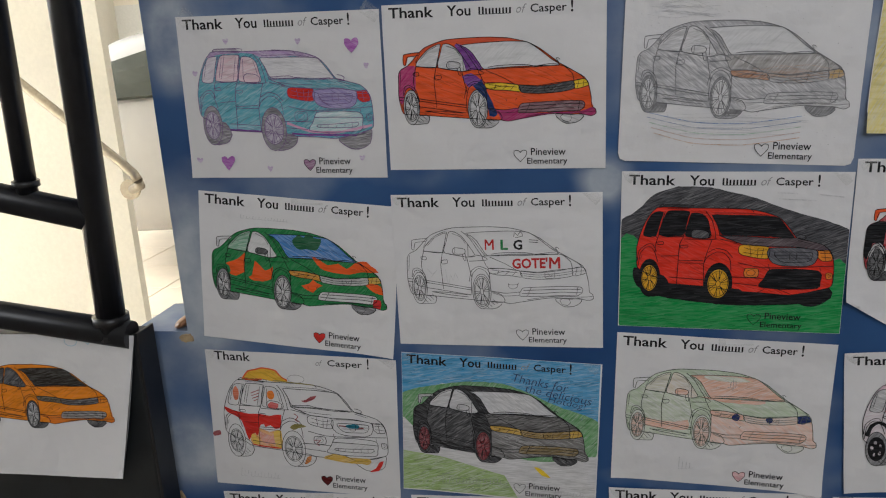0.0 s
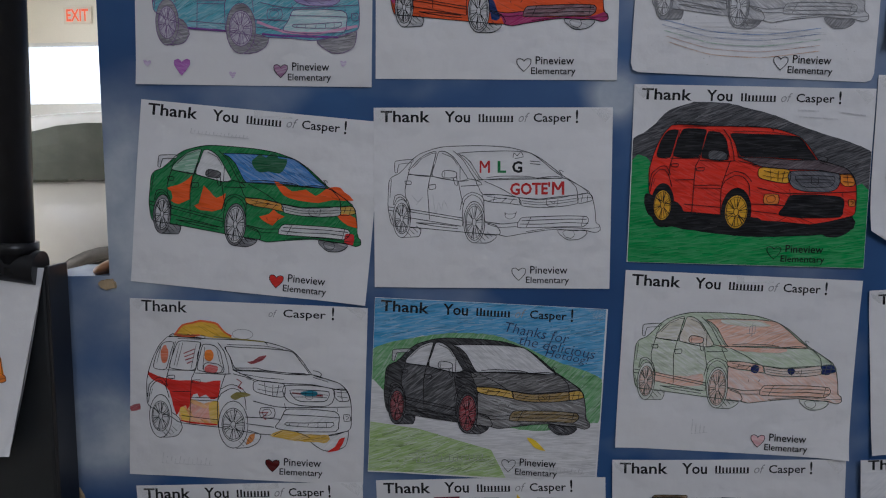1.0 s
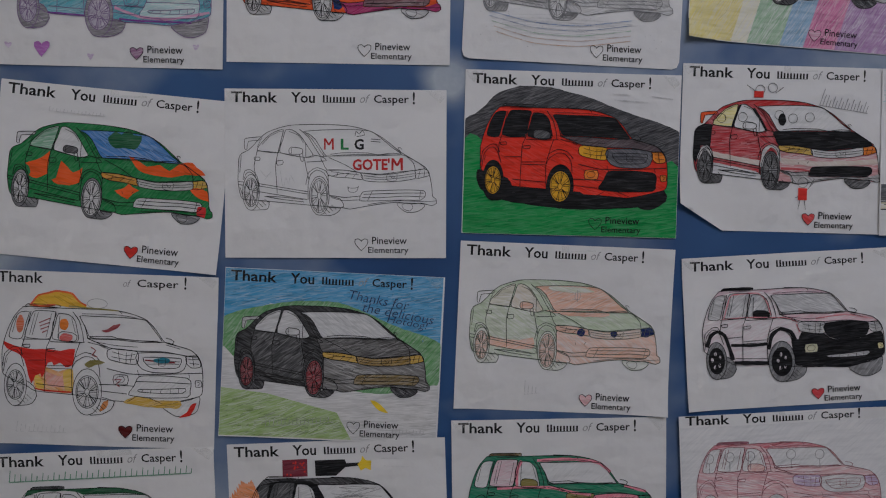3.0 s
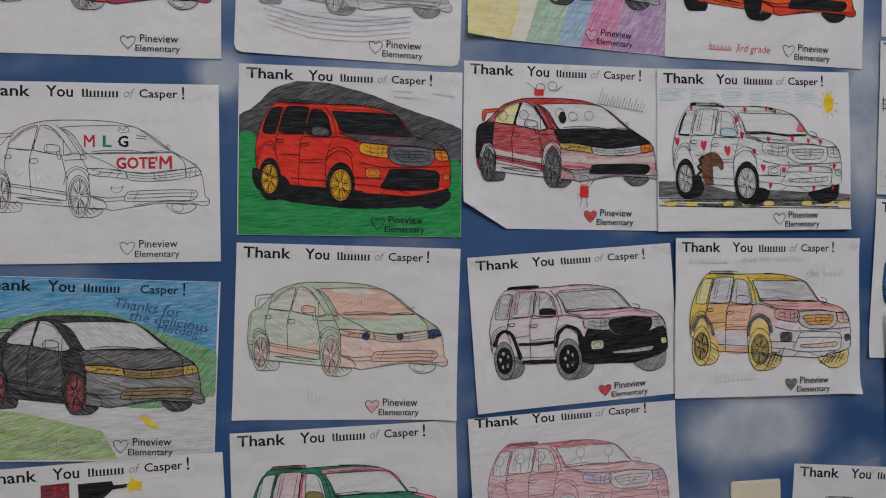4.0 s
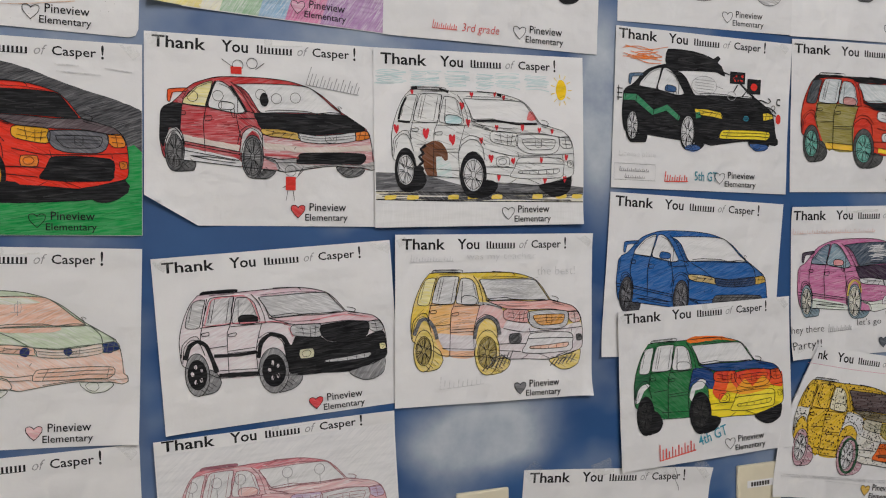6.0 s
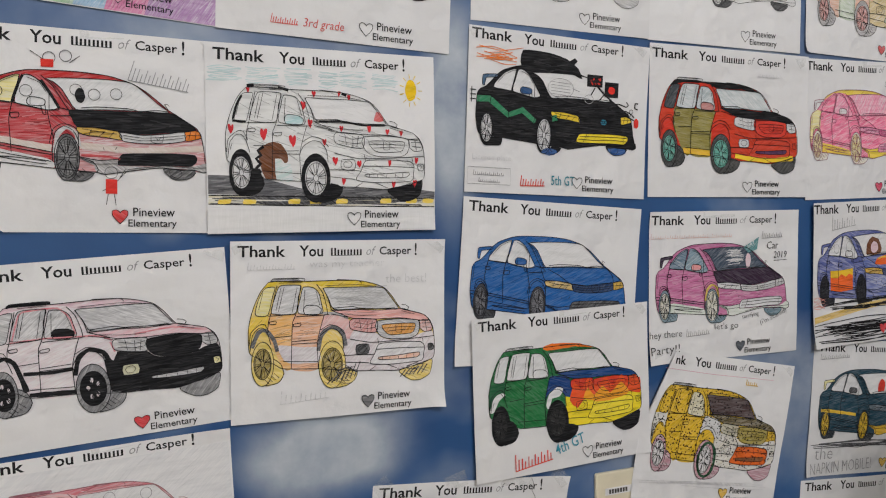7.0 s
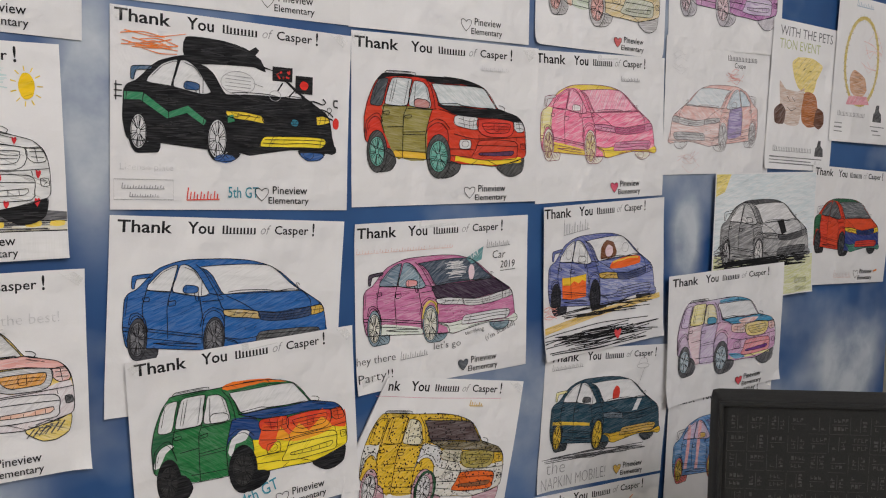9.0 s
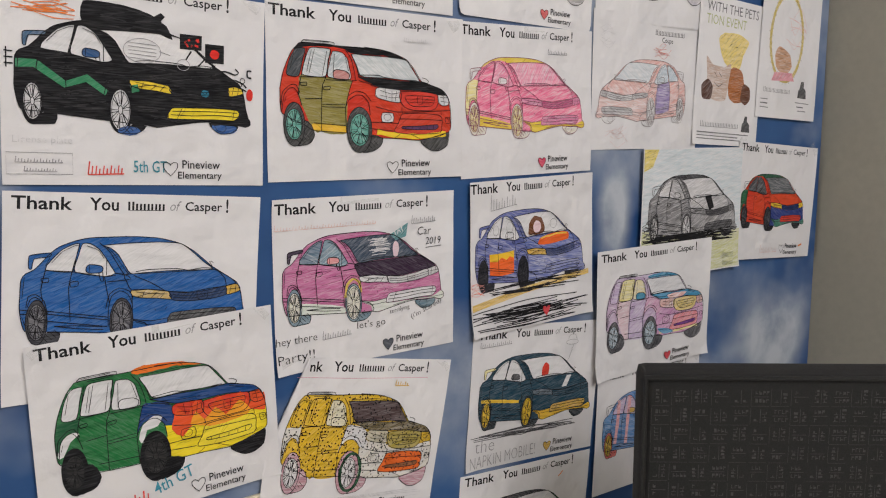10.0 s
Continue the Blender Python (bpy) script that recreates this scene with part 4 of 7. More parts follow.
# ---- the office chair ----
chair = tagged(new("office_chair"), "charcoal office chair with a tall back in patterned woven fabric", "chair")
chair.matrix_world = pose(1.999, -0.417, FLOOR, 0, 0, -40)
TOP = 1.212 - FLOOR
bm = bmesh.new()
add_box(bm, -0.235, 0.36, -0.028, 0.028, 0.52, TOP, 0.012)
bmesh.ops.subdivide_edges(bm, edges=bm.edges[:], cuts=2, use_grid_fill=True)
part("backrest", bm, M_CHAIR, chair, "patterned woven back", True)
tube("back_piping", [(-0.232, -0.03, 0.53), (-0.232, -0.03, TOP - 0.006), (0.357, -0.03, TOP - 0.006), (0.357, -0.03, 0.53)], 0.004, M_CHAIR, chair)
bm = bmesh.new()
add_box(bm, -0.22, 0.34, -0.02, 0.46, 0.36, 0.46, 0.03)
part("seat", bm, M_CHAIR, chair, "", True)
tube("gas_lift", [(0.06, 0.2, 0.06), (0.06, 0.2, 0.37)], 0.028, M_CLAD, chair)
boxes("back_bracket", [(0.02, 0.1, 0.03, 0.2, 0.34, 0.37), (0.02, 0.1, 0.03, 0.05, 0.34, 0.7)], M_CLAD, chair)
for k in range(5):
    a = k * 2 * math.pi / 5 + 0.4
    leg = tube("leg", [(0.06, 0.2, 0.09), (0.06 + 0.27 * math.cos(a), 0.2 + 0.27 * math.sin(a), 0.065)], 0.02, M_CLAD, chair)
    tube("castor", [(0.06 + 0.27 * math.cos(a) - 0.02, 0.2 + 0.27 * math.sin(a), 0.027), (0.06 + 0.27 * math.cos(a) + 0.02, 0.2 + 0.27 * math.sin(a), 0.027)], 0.027, M_RUBBER, leg)
# woven marks: rows of small plain bars, turned by quarters
rnd = random.Random(5)
verts, faces = [], []


def mark(x0, z0, x1, z1):
    k = len(verts)
    verts.extend([(x0, -0.0292, z0), (x1, -0.0292, z0), (x1, -0.0292, z1), (x0, -0.0292, z1)])
    faces.append((k, k + 1, k + 2, k + 3))


PITCH = 0.0245
for i in range(23):
    for j in range(20):
        x, z = -0.222 + i * PITCH, TOP - 0.040 - j * PITCH
        # faint cell borders, broken here and there
        if rnd.random() < 0.75:
            mark(x - 0.0015, z - 0.0022, x + 0.020, z - 0.0018)
        if rnd.random() < 0.6:
            mark(x - 0.0022, z - 0.0015, x - 0.0018, z + 0.020)
        if (i + j) % 2:
            mark(x + 0.001, z + 0.0098, x + 0.019, z + 0.0104)
            for up in (0.0128, 0.0028):
                for k in range(rnd.choice((1, 3, 4))):
                    mark(x + 0.003 + k * 0.0045, z + up, x + 0.0038 + k * 0.0045, z + up + 0.0048)
                    mark(x + 0.003 + k * 0.0045, z + up + rnd.choice((0.0, 0.0022, 0.0042)), x + 0.0062 + k * 0.0045, z + up + rnd.choice((0.0, 0.0022, 0.0042)) + 0.0008)
        else:
            mark(x + 0.0098, z + 0.001, x + 0.0104, z + 0.019)
            for side in (0.0022, 0.0124):
                for k in range(rnd.choice((1, 3, 4))):
                    mark(x + side, z + 0.003 + k * 0.0045, x + side + 0.0052, z + 0.0037 + k * 0.0045)
                    mark(x + side + rnd.choice((0.0, 0.0025, 0.0044)), z + 0.003 + k * 0.0045, x + side + rnd.choice((0.0, 0.0025, 0.0044)) + 0.0008, z + 0.0060 + k * 0.0045)
tagged(obj("woven_pattern", verts, faces, M_CHAIRMARK, chair, "grey woven dashes"), kind="stuff")


# ---- plates on the wall ----
def wall_plate(x, z, w, h, label, sockets):
    root = tagged(new("wall_plate"), label, "socket plate")
    root.location = (x, 0, z)
    bm = bmesh.new()
    add_box(bm, -w / 2, w / 2, -0.0065, -0.0005, -h / 2, h / 2, 0.0025)
    part("cover", bm, M_IVORY, root)
    for dz in sockets:
        bm = bmesh.new()
        add_box(bm, -0.017, 0.017, -0.0085, -0.006, dz - 0.014, dz + 0.014, 0.0015)
        ins = part("insert", bm, M_IVORY, root)
        boxes("slot", [(-0.008, -0.005, -0.0089, -0.0083, dz - 0.004, dz + 0.006), (0.005, 0.008, -0.0089, -0.0083, dz - 0.004, dz + 0.005)], M_CLAD, ins)
    return root


wall_plate(0.967, 1.019, 0.071, 0.115, "plain ivory plastic wall plate below the drawings", (0.02, -0.02))
box1 = wall_plate(1.389, 1.004, 0.074, 0.118, "ivory data socket box with a small label strip", (-0.012, -0.04))
boxes("label_strip", [(-0.022, 0.022, -0.0072, -0.0062, 0.026, 0.036)], M_PAPER, box1)
boxes("label_bars", [(-0.016 + 0.0046 * i, -0.0130 + 0.0046 * i, -0.0078, -0.0070, 0.028, 0.034) for i in range(7)], M_CLAD, box1)


# ---- worn spots on the wall end ----
M_TAN = plain("bare_plaster", (0.42, 0.31, 0.18), 0.85, 0, 0.35, 60, 0.0008)


def worn_spot(x, z, w, h, seed):
    r = random.Random(seed)
    n = 18
    ring = [(0.5 * w * math.cos(2 * math.pi * k / n) * r.uniform(0.75, 1.1), -0.0035, 0.5 * h * math.sin(2 * math.pi * k / n) * r.uniform(0.75, 1.1)) for k in range(n)]
    back = [(a * 1.1, -0.0002, c * 1.1) for a, _, c in ring]
    ob = obj("worn_spot", ring + back, [tuple(range(n))] + [(k, n + k, n + (k + 1) % n, (k + 1) % n) for k in range(n)], M_TAN)
    ob.location = (x, 0, z)
    return tagged(ob, "patch of bare tan plaster where the wall covering peeled", "wear", kind="structure")


worn_spot(-0.395, 1.118, 0.026, 0.042, 3)
worn_spot(-0.340, 1.398, 0.022, 0.014, 4)

# ---- the drawings ----
C = crayon
RED, ORED, ORANGE = C((0.62, 0.03, 0.02), 1.0), C((0.78, 0.10, 0.02), 1.0), C((0.80, 0.22, 0.02), 0.98)
YEL, GOLD, PYEL = C((0.82, 0.58, 0.02), 0.98), C((0.62, 0.38, 0.03), 0.9), C((0.80, 0.70, 0.20), 0.75)
GRN, DGRN, PGRN = C((0.02, 0.22, 0.06), 0.98), C((0.02, 0.12, 0.05), 0.98), C((0.45, 0.58, 0.35), 0.6)
LTEAL = C((0.25, 0.55, 0.58), 0.6)
BLUE, DBLUE, LBLUE = C((0.015, 0.11, 0.36), 0.97), C((0.01, 0.03, 0.14), 0.98), C((0.38, 0.52, 0.62), 0.6)
LILAC, PURP = C((0.45, 0.28, 0.55), 0.65), C((0.18, 0.04, 0.28), 0.95)
PINK, PPINK, SALM = C((0.68, 0.16, 0.34), 0.82), C((0.70, 0.45, 0.52), 0.7), C((0.74, 0.28, 0.22), 0.62)
PORA = C((0.80, 0.42, 0.27), 0.75)
BLK, SOFTBLK, DGREY = C((0.010, 0.010, 0.012), 1.0), C((0.03, 0.03, 0.035), 0.9), C((0.07, 0.07, 0.075), 0.93)
GREY, LGREY, WASH = C((0.28, 0.28, 0.29), 0.62), C((0.42, 0.42, 0.43), 0.5), C((0.55, 0.56, 0.57), 0.4)
OLIVE, BROWN, DRED = C((0.26, 0.22, 0.05), 0.95), C((0.16, 0.055, 0.02), 0.97), C((0.30, 0.03, 0.04), 0.9)
FAINT = C((0.42, 0.42, 0.44), 0.5)


# - above the stair end: teal car with hearts
s = Sheet(-0.148, 1.746, -1.6, 0.284, 0.219, "white sheet with a teal and lilac coloured car and hearts", 0.4, (("bl", 40, 2),), 0.8, 11)
s.header()
car = draw_car(s, "suv", dict(body=C((0.08, 0.38, 0.48), 0.86), roof=C((0.40, 0.24, 0.52), 0.75), quarter_window=C((0.52, 0.42, 0.55), 0.55), rear_window=PPINK, front_window=PPINK, windscreen=C((0.56, 0.55, 0.60), 0.5), hood=C((0.10, 0.36, 0.45), 0.85), headlight=RED, far_headlight=RED, grille=C((0.30, 0.25, 0.50), 0.9), lower_grille=LTEAL, tyre=C((0.16, 0.15, 0.17), 0.8), rim=C((0.34, 0.28, 0.42), 0.7), sill=C((0.10, 0.40, 0.50), 0.8), mirror=PPINK), C((0.15, 0.07, 0.22), 0.9))
s.strokes("bumper_stripe", [[(144, 74), (176, 63), (215, 61), (262, 70)]], 4, C((0.62, 0.25, 0.45), 0.8), car)
s.strokes("lower_stripe", [[(150, 60), (175, 58), (240, 57)], [(62, 66), (108, 63)]], 3, PURP, car)
for hx, hy, hs in ((68, 183, 8), (168, 180, 8), (20, 142, 8), (258, 147, 8), (14, 25, 9), (115, 13, 8), (246, 27, 8)):
    s.fill("small_heart", heart_shape(hx, hy, hs, hs + 1), LILAC)
for hx, hy in ((240, 174), (55, 22)):
    s.fill("purple_heart", heart_shape(hx, hy, 20, 23), C((0.36, 0.06, 0.42), 0.85))
s.footer(C((0.24, 0.06, 0.2), 0.8))

# - orange-red saloon
s = Sheet(0.140, 1.746, -1.2, 0.284, 0.213, "white sheet with an orange-red car trimmed in purple", 0.8, (), 0.7, 12)
s.header()
car = draw_car(s, "sedan", dict(body=ORED, rear_panel=C((0.45, 0.03, 0.16), 0.95), roof=C((0.70, 0.10, 0.04), 1.0), spoiler=ORED, rear_window=LGREY, front_window=LGREY, windscreen=WASH, mirror=GREY, headlight=YEL, far_headlight=YEL, grille=DGREY, lower_grille=C((0.22, 0.10, 0.12), 0.9), lip=C((0.40, 0.02, 0.14), 0.95), tyre=GREY, rim=LGREY))
s.fill("purple_pillar", [(98, 164), (110, 156), (119, 145), (126, 131), (105, 131), (103, 146), (92, 162)], PURP, car)
s.fill("blue_patch", [(112, 112), (124, 118), (132, 100), (144, 72), (134, 70), (130, 92)], DBLUE, car)
s.fill("purple_fender", [(100, 122), (112, 126), (124, 117), (108, 108)], PURP, car)
s.footer()

# - pencil-grey saloon over coloured arcs
s = Sheet(0.441, 1.746, -3.3, 0.280, 0.217, "rounded white sheet with a grey pencil-shaded car and coloured arcs", 0.5, (("bl", 60, 3),), 1.0, 13, rounded=9.0)
s.header()
car = draw_car(s, "sedan", dict(body=C((0.22, 0.22, 0.24), 0.6), hood=C((0.26, 0.24, 0.22), 0.7), rear_window=LGREY, front_window=LGREY, windscreen=WASH, headlight=C((0.45, 0.17, 0.04), 0.8), far_headlight=C((0.55, 0.33, 0.06), 0.8), grille=GREY, lower_grille=GREY, tyre=C((0.12, 0.12, 0.13), 0.75), rim=WASH, lip=LGREY), C((0.11, 0.11, 0.12), 0.85))
scribble(s, "grille_scribble", 150, 96, 250, 116, 16, 0.8, C((0.36, 0.20, 0.10), 0.7), 31, 6, car)
for k, m in enumerate((C((0.05, 0.2, 0.55), 0.7), C((0.06, 0.16, 0.40), 0.6), C((0.15, 0.45, 0.2), 0.5), C((0.5, 0.2, 0.1), 0.55), C((0.6, 0.25, 0.05), 0.6))):
    y = 56 - 6.5 * k
    s.strokes("pencil_arc", [[(30 + 3 * k, y + 6), (90, y - 6), (150, y - 7), (215, y + 3)]], 1.0, m)
scribble(s, "pencil_shading", 30, 36, 230, 60, 14, 0.35, FAINT, 4, 3)
scribble(s, "cloud_scribble", 20, 176, 120, 192, 12, 0.5, FAINT, 6, 7)
dots(s, "pencil_speckle", 8, 6, 272, 205, 120, 0.8, C((0.2, 0.2, 0.2), 0.7), 3)
s.footer()

# - green car with flames
s = Sheet(-0.1542, 1.4967, -6.13, 0.2913, 0.2218, "white sheet with a green car painted with orange flames", 0.5, (("br", 70, 5),), 1.0, 21, shift=(0.1, 0.2))
s.header()
car = draw_car(s, "sedan", dict(body=GRN, windscreen=C((0.03, 0.20, 0.55), 0.88), rear_window=C((0.14, 0.40, 0.22), 0.75), front_window=WASH, headlight=C((0.65, 0.30, 0.03), 0.95), far_headlight=GOLD, grille=C((0.40, 0.42, 0.40), 0.7), lower_grille=C((0.55, 0.56, 0.55), 0.6), hood=GRN, mirror=DGREY, tyre=C((0.10, 0.10, 0.11), 0.8), rim=LGREY, spoiler=LGREY))
for pts in ([(37, 115), (49, 120), (58, 126), (65, 133), (65, 122), (61, 112), (64, 105), (52, 98), (42, 101), (47, 108)], [(70, 98), (81, 104), (83, 113), (80, 122), (88, 115), (95, 109), (106, 116), (101, 106), (104, 98), (91, 93), (77, 93)], [(160, 136), (173, 131), (183, 125), (198, 129), (210, 123), (226, 135), (237, 136), (243, 131), (254, 122), (230, 120), (214, 115), (187, 116), (173, 120)], [(146, 92), (157, 96), (162, 102), (167, 98), (176, 95), (168, 90), (162, 83), (155, 86)], [(237, 102), (246, 105), (258, 102), (261, 90), (250, 92), (244, 95)]):
    s.fill("flame", pts, C((0.78, 0.11, 0.015), 1.0), car)
s.fill("green_leaf_mark", [(133, 157), (142, 165), (149, 162), (158, 169), (164, 163), (174, 162), (172, 152), (166, 145), (153, 146), (143, 144), (136, 149)], DGRN, car)
s.fill("red_corner", rect(248, 70, 258, 82), C((0.6, 0.03, 0.03), 1.0), car)
s.bars("faint_pencil_bar", 60, 182, 70, 6, 8, FAINT, 0, 0.5)
s.footer(RED)

# - uncoloured saloon with block letters
s = Sheet(0.1331, 1.4992, -0.67, 0.2828, 0.2154, "white sheet with an uncoloured outline car and block letters", 1.0, (), 0.8, 22, shift=(-0.3, -0.2))
s.header()
car = draw_car(s, "sedan", dict(windscreen=C((0.62, 0.62, 0.62), 0.25)), C((0.04, 0.04, 0.042), 0.97), 0.9)
DR = C((0.55, 0.03, 0.03), 1.0)
s.strokes("letter", [[(126, 139), (126, 153.5)], [(126.3, 153), (131, 145)], [(131, 145), (135.7, 153)], [(136, 153.5), (136, 139)]], 2.6, DR, None, False)
s.text("letter", "L", 146, 139, 10, 14, GRN, 0.03)
s.text("letter", "G", 163, 139, 12, 14, BLK, 0.03)
s.text("word", "GOTE'", 161, 112.5, 47, 15, DR, 0.03, 0, 1)
s.strokes("letter", [[(211, 113), (211.4, 128.5)], [(211.6, 128), (217, 119)], [(217, 119), (222.4, 128.5)], [(222.6, 129), (223, 113)]], 3.2, DR, None, False)
s.strokes("bumper_doodle", [(SEDAN["fog_light"], True)], 0.9, M_PENCIL, car)
s.strokes("crown_doodle", [[(164, 157), (165, 163), (169, 159), (173, 164), (176, 158), (166, 156)], [(184, 153), (196, 152)], [(184, 150), (196, 149)]], 0.9, BLK, car)
s.strokes("door_doodle", [[(70, 112), (72, 96), (74, 90), (77, 104), (80, 94), (83, 106), (88, 96)], [(45, 112), (52, 104), (58, 110), (50, 100)]], 0.9, FAINT, car)
s.footer()

# - red car on a green field
s = Sheet(0.4358, 1.5223, -1.92, 0.2780, 0.2096, "coloured sheet with a red car on grass under a hill", 1.2, (), 0.7, 23, shift=(0.6, -1.0))
s.fill("hill", [(1, 152), (18, 162), (40, 186), (70, 197), (110, 196), (160, 184), (210, 166), (278, 142), (278, 96), (1, 110)], C((0.045, 0.045, 0.052), 0.94, 22))
s.fill("grass", [(1, 1), (278, 1), (278, 96), (262, 100), (262, 60), (150, 40), (40, 52), (24, 122), (1, 126)], C((0.012, 0.27, 0.06), 0.97, 8), label="green felt-pen grass")
s.fill("shadow", [(18, 86), (22, 60), (60, 44), (150, 36), (255, 44), (262, 62), (200, 58), (140, 70), (60, 74)], BLK)
s.header()
red = C((0.74, 0.035, 0.015), 1.0)
draw_car(s, "suv", dict(body=red, nose=red, fender=red, quarter_window=BLK, rear_window=BLK, front_window=BLK, windscreen=BLK, hood=C((0.10, 0.07, 0.08), 0.95), mirror=DGREY, headlight=C((0.80, 0.40, 0.02), 1.0), far_headlight=C((0.78, 0.24, 0.02), 1.0), grille=C((0.12, 0.12, 0.14), 0.95), lower_grille=BLK, fog_light=ORANGE, far_fog_light=ORANGE, tyre=BLK, rim=C((0.80, 0.42, 0.02), 1.0)))
s.strokes("pencil_writing_bar", [[(190, 190), (214, 189)], [(192, 182), (236, 180)], [(240, 188), (268, 185)]], 1.6, FAINT)
s.footer()

# - white car with red flames on its doors
s = Sheet(-0.1708, 1.2627, -2.66, 0.2942, 0.2234, "sheet with a half-coloured car, red flames and yellow roof load", 0.4, (("tr", 50, 3),), 1.0, 31, shift=(-0.7, 2.0))
s.text("greeting_lettering", "Thank", 14, 199, 54, 13.5, M_INK, 0.012)
s.text("greeting_lettering", "of", 164, 198, 10, 9, M_PENCIL, 0, 0.35)
s.text("greeting_lettering", "Casper", 181, 195.5, 50, 12.5, M_INK, 0.01)
s.text("greeting_lettering", "!", 238, 197, 2.6, 16, M_INK, 0.02)
car = draw_car(s, "suv", dict(lower_grille=WASH, tyre=WASH, rim=LGREY))
s.fill("orange_door", [(58, 92), (74, 96), (90, 90), (106, 94), (107, 65), (75, 66), (62, 68)], C((0.78, 0.36, 0.08), 0.85), car)
s.fill("pink_door", [(74, 90), (92, 84), (104, 88), (104, 72), (78, 72)], C((0.74, 0.26, 0.18), 0.75), car)
s.fill("yellow_tint", [(60, 88), (68, 82), (74, 70), (64, 68)], C((0.80, 0.52, 0.05), 0.9), car)
s.fill("yellow_tint", [(96, 90), (107, 94), (107, 66), (98, 68)], C((0.78, 0.50, 0.06), 0.9), car)
s.fill("flame", [(22, 126), (34, 121), (46, 119), (60, 117), (76, 118), (92, 116), (109, 119), (106, 98), (98, 96), (92, 101), (84, 98), (80, 106), (74, 94), (70, 82), (66, 92), (62, 84), (57, 74), (53, 86), (48, 104), (38, 112), (26, 117)], C((0.64, 0.03, 0.02), 1.0), car)
s.strokes("red_sill", [[(62, 68), (75, 66), (106, 65)]], 2.2, C((0.64, 0.03, 0.02), 1.0), car)
s.fill("roof_load", [(53, 171), (63, 183), (84, 189), (104, 187), (114, 178), (122, 171), (104, 170), (80, 173)], C((0.72, 0.42, 0.03), 0.98), car)
s.strokes("roof_load_edge", [[(54, 172), (63, 184), (74, 187), (84, 190), (96, 189), (104, 187), (112, 178), (121, 173)], [(56, 172), (68, 171), (84, 173)]], 2.8, C((0.70, 0.12, 0.03), 0.98), car)
s.strokes("second_load", [(oval(134, 176, 12, 6), True)], 0.8, M_PENCIL, car)
s.strokes("roof_line", [[(100, 172), (128, 170), (160, 168)]], 1.8, OLIVE, car)
s.fill("window_mark", oval(42, 148, 4.5, 11), C((0.66, 0.14, 0.04), 0.9), car)
s.strokes("striped_mark", [[(65, 150), (78, 156)], [(66, 146), (78, 151)], [(67, 142), (77, 146)], [(69, 138), (75, 141)]], 1.5, DRED, car)
s.fill("balloon", oval(95, 149, 5.5, 7), ORANGE, car)
s.fill("window_mark", oval(98, 133, 8, 5), C((0.60, 0.05, 0.04), 0.85), car)
s.fill("chilli_mark", [(140, 143), (147, 145), (154, 150), (162, 152), (160, 147), (152, 143), (145, 141)], DRED, car)
s.fill("olive_mark", [(121, 100), (128, 106), (138, 106), (146, 103), (134, 100), (126, 96)], OLIVE, car)
s.strokes("brown_mark", [[(128, 122), (134, 118), (130, 112), (136, 110)]], 1.6, DRED, car)
s.fill("lower_tint", [(168, 54), (182, 62), (210, 58), (238, 58), (236, 49), (204, 49)], GOLD, car)
s.fill("tyre_tint", [(236, 37), (250, 40), (257, 56), (250, 54), (246, 44)], RED, car)
s.fill("tyre_tint", [(140, 42), (148, 46), (151, 56), (145, 54)], C((0.62, 0.22, 0.04), 0.95), car)
s.strokes("fog_mark", [[(156, 82), (166, 83), (160, 77), (164, 74)]], 1.5, DRED, car)
s.strokes("grille_bar", [[(194, 108), (206, 107)], [(220, 106), (230, 106)]], 2.4, DRED, car)
s.fill("red_mark", [(1, 82), (12, 86), (14, 79), (3, 76)], DRED)
s.fill("badge", oval(214, 108, 10, 3.5), C((0.03, 0.2, 0.28), 1.0), car)
s.bars("faint_name_bar", 40, 14, 62, 14, 6, FAINT, 0, 0.7)
s.footer(C((0.10, 0.01, 0.01), 1.0))

# - black saloon under a blue sky
s = Sheet(0.1250, 1.2640, -3.34, 0.2820, 0.2182, "sheet coloured with a black car, blue sky and green verges", 0.8, (("bl", 50, 2),), 0.9, 32, shift=(-1.0, 0.6))
s.fill("sky", [(1, 215), (278, 215), (278, 120), (240, 134), (200, 150), (120, 178), (60, 172), (1, 150)], C((0.035, 0.30, 0.58), 0.86, 12), label="blue crayon sky", smooth=False)
s.fill("hill_band", [(1, 152), (40, 166), (90, 176), (150, 176), (220, 150), (278, 130), (278, 78), (250, 62), (200, 60), (40, 80), (1, 112)], C((0.10, 0.32, 0.09), 0.85, 50))
s.fill("road", [(1, 114), (40, 84), (200, 62), (278, 76), (278, 30), (160, 34), (60, 56), (1, 62)], C((0.46, 0.46, 0.47), 0.5, 5))
s.fill("verge", [(1, 62), (60, 56), (150, 36), (170, 1), (1, 1)], C((0.26, 0.42, 0.08), 0.80, 20), smooth=False)
s.fill("road_edge", [(170, 1), (150, 36), (278, 34), (278, 1)], C((0.44, 0.44, 0.44), 0.5, 5), smooth=False)
s.header()
car = draw_car(s, "sedan", dict(body=C((0.030, 0.030, 0.033), 0.95), hood=C((0.075, 0.072, 0.07), 0.88), nose=C((0.13, 0.125, 0.12), 0.84), rear_door=C((0.060, 0.060, 0.064), 0.92), front_door=C((0.060, 0.060, 0.064), 0.92), rear_window=LGREY, front_window=LGREY, windscreen=C((0.40, 0.41, 0.43), 0.55), headlight=GOLD, far_headlight=GOLD, grille=C((0.34, 0.22, 0.05), 0.9), lower_grille=C((0.24, 0.17, 0.06), 0.9), tyre=SOFTBLK, rim=DRED, spoiler=GREY))
s.fill("yellow_mark", [(192, 54), (204, 50), (216, 38), (204, 40)], YEL)
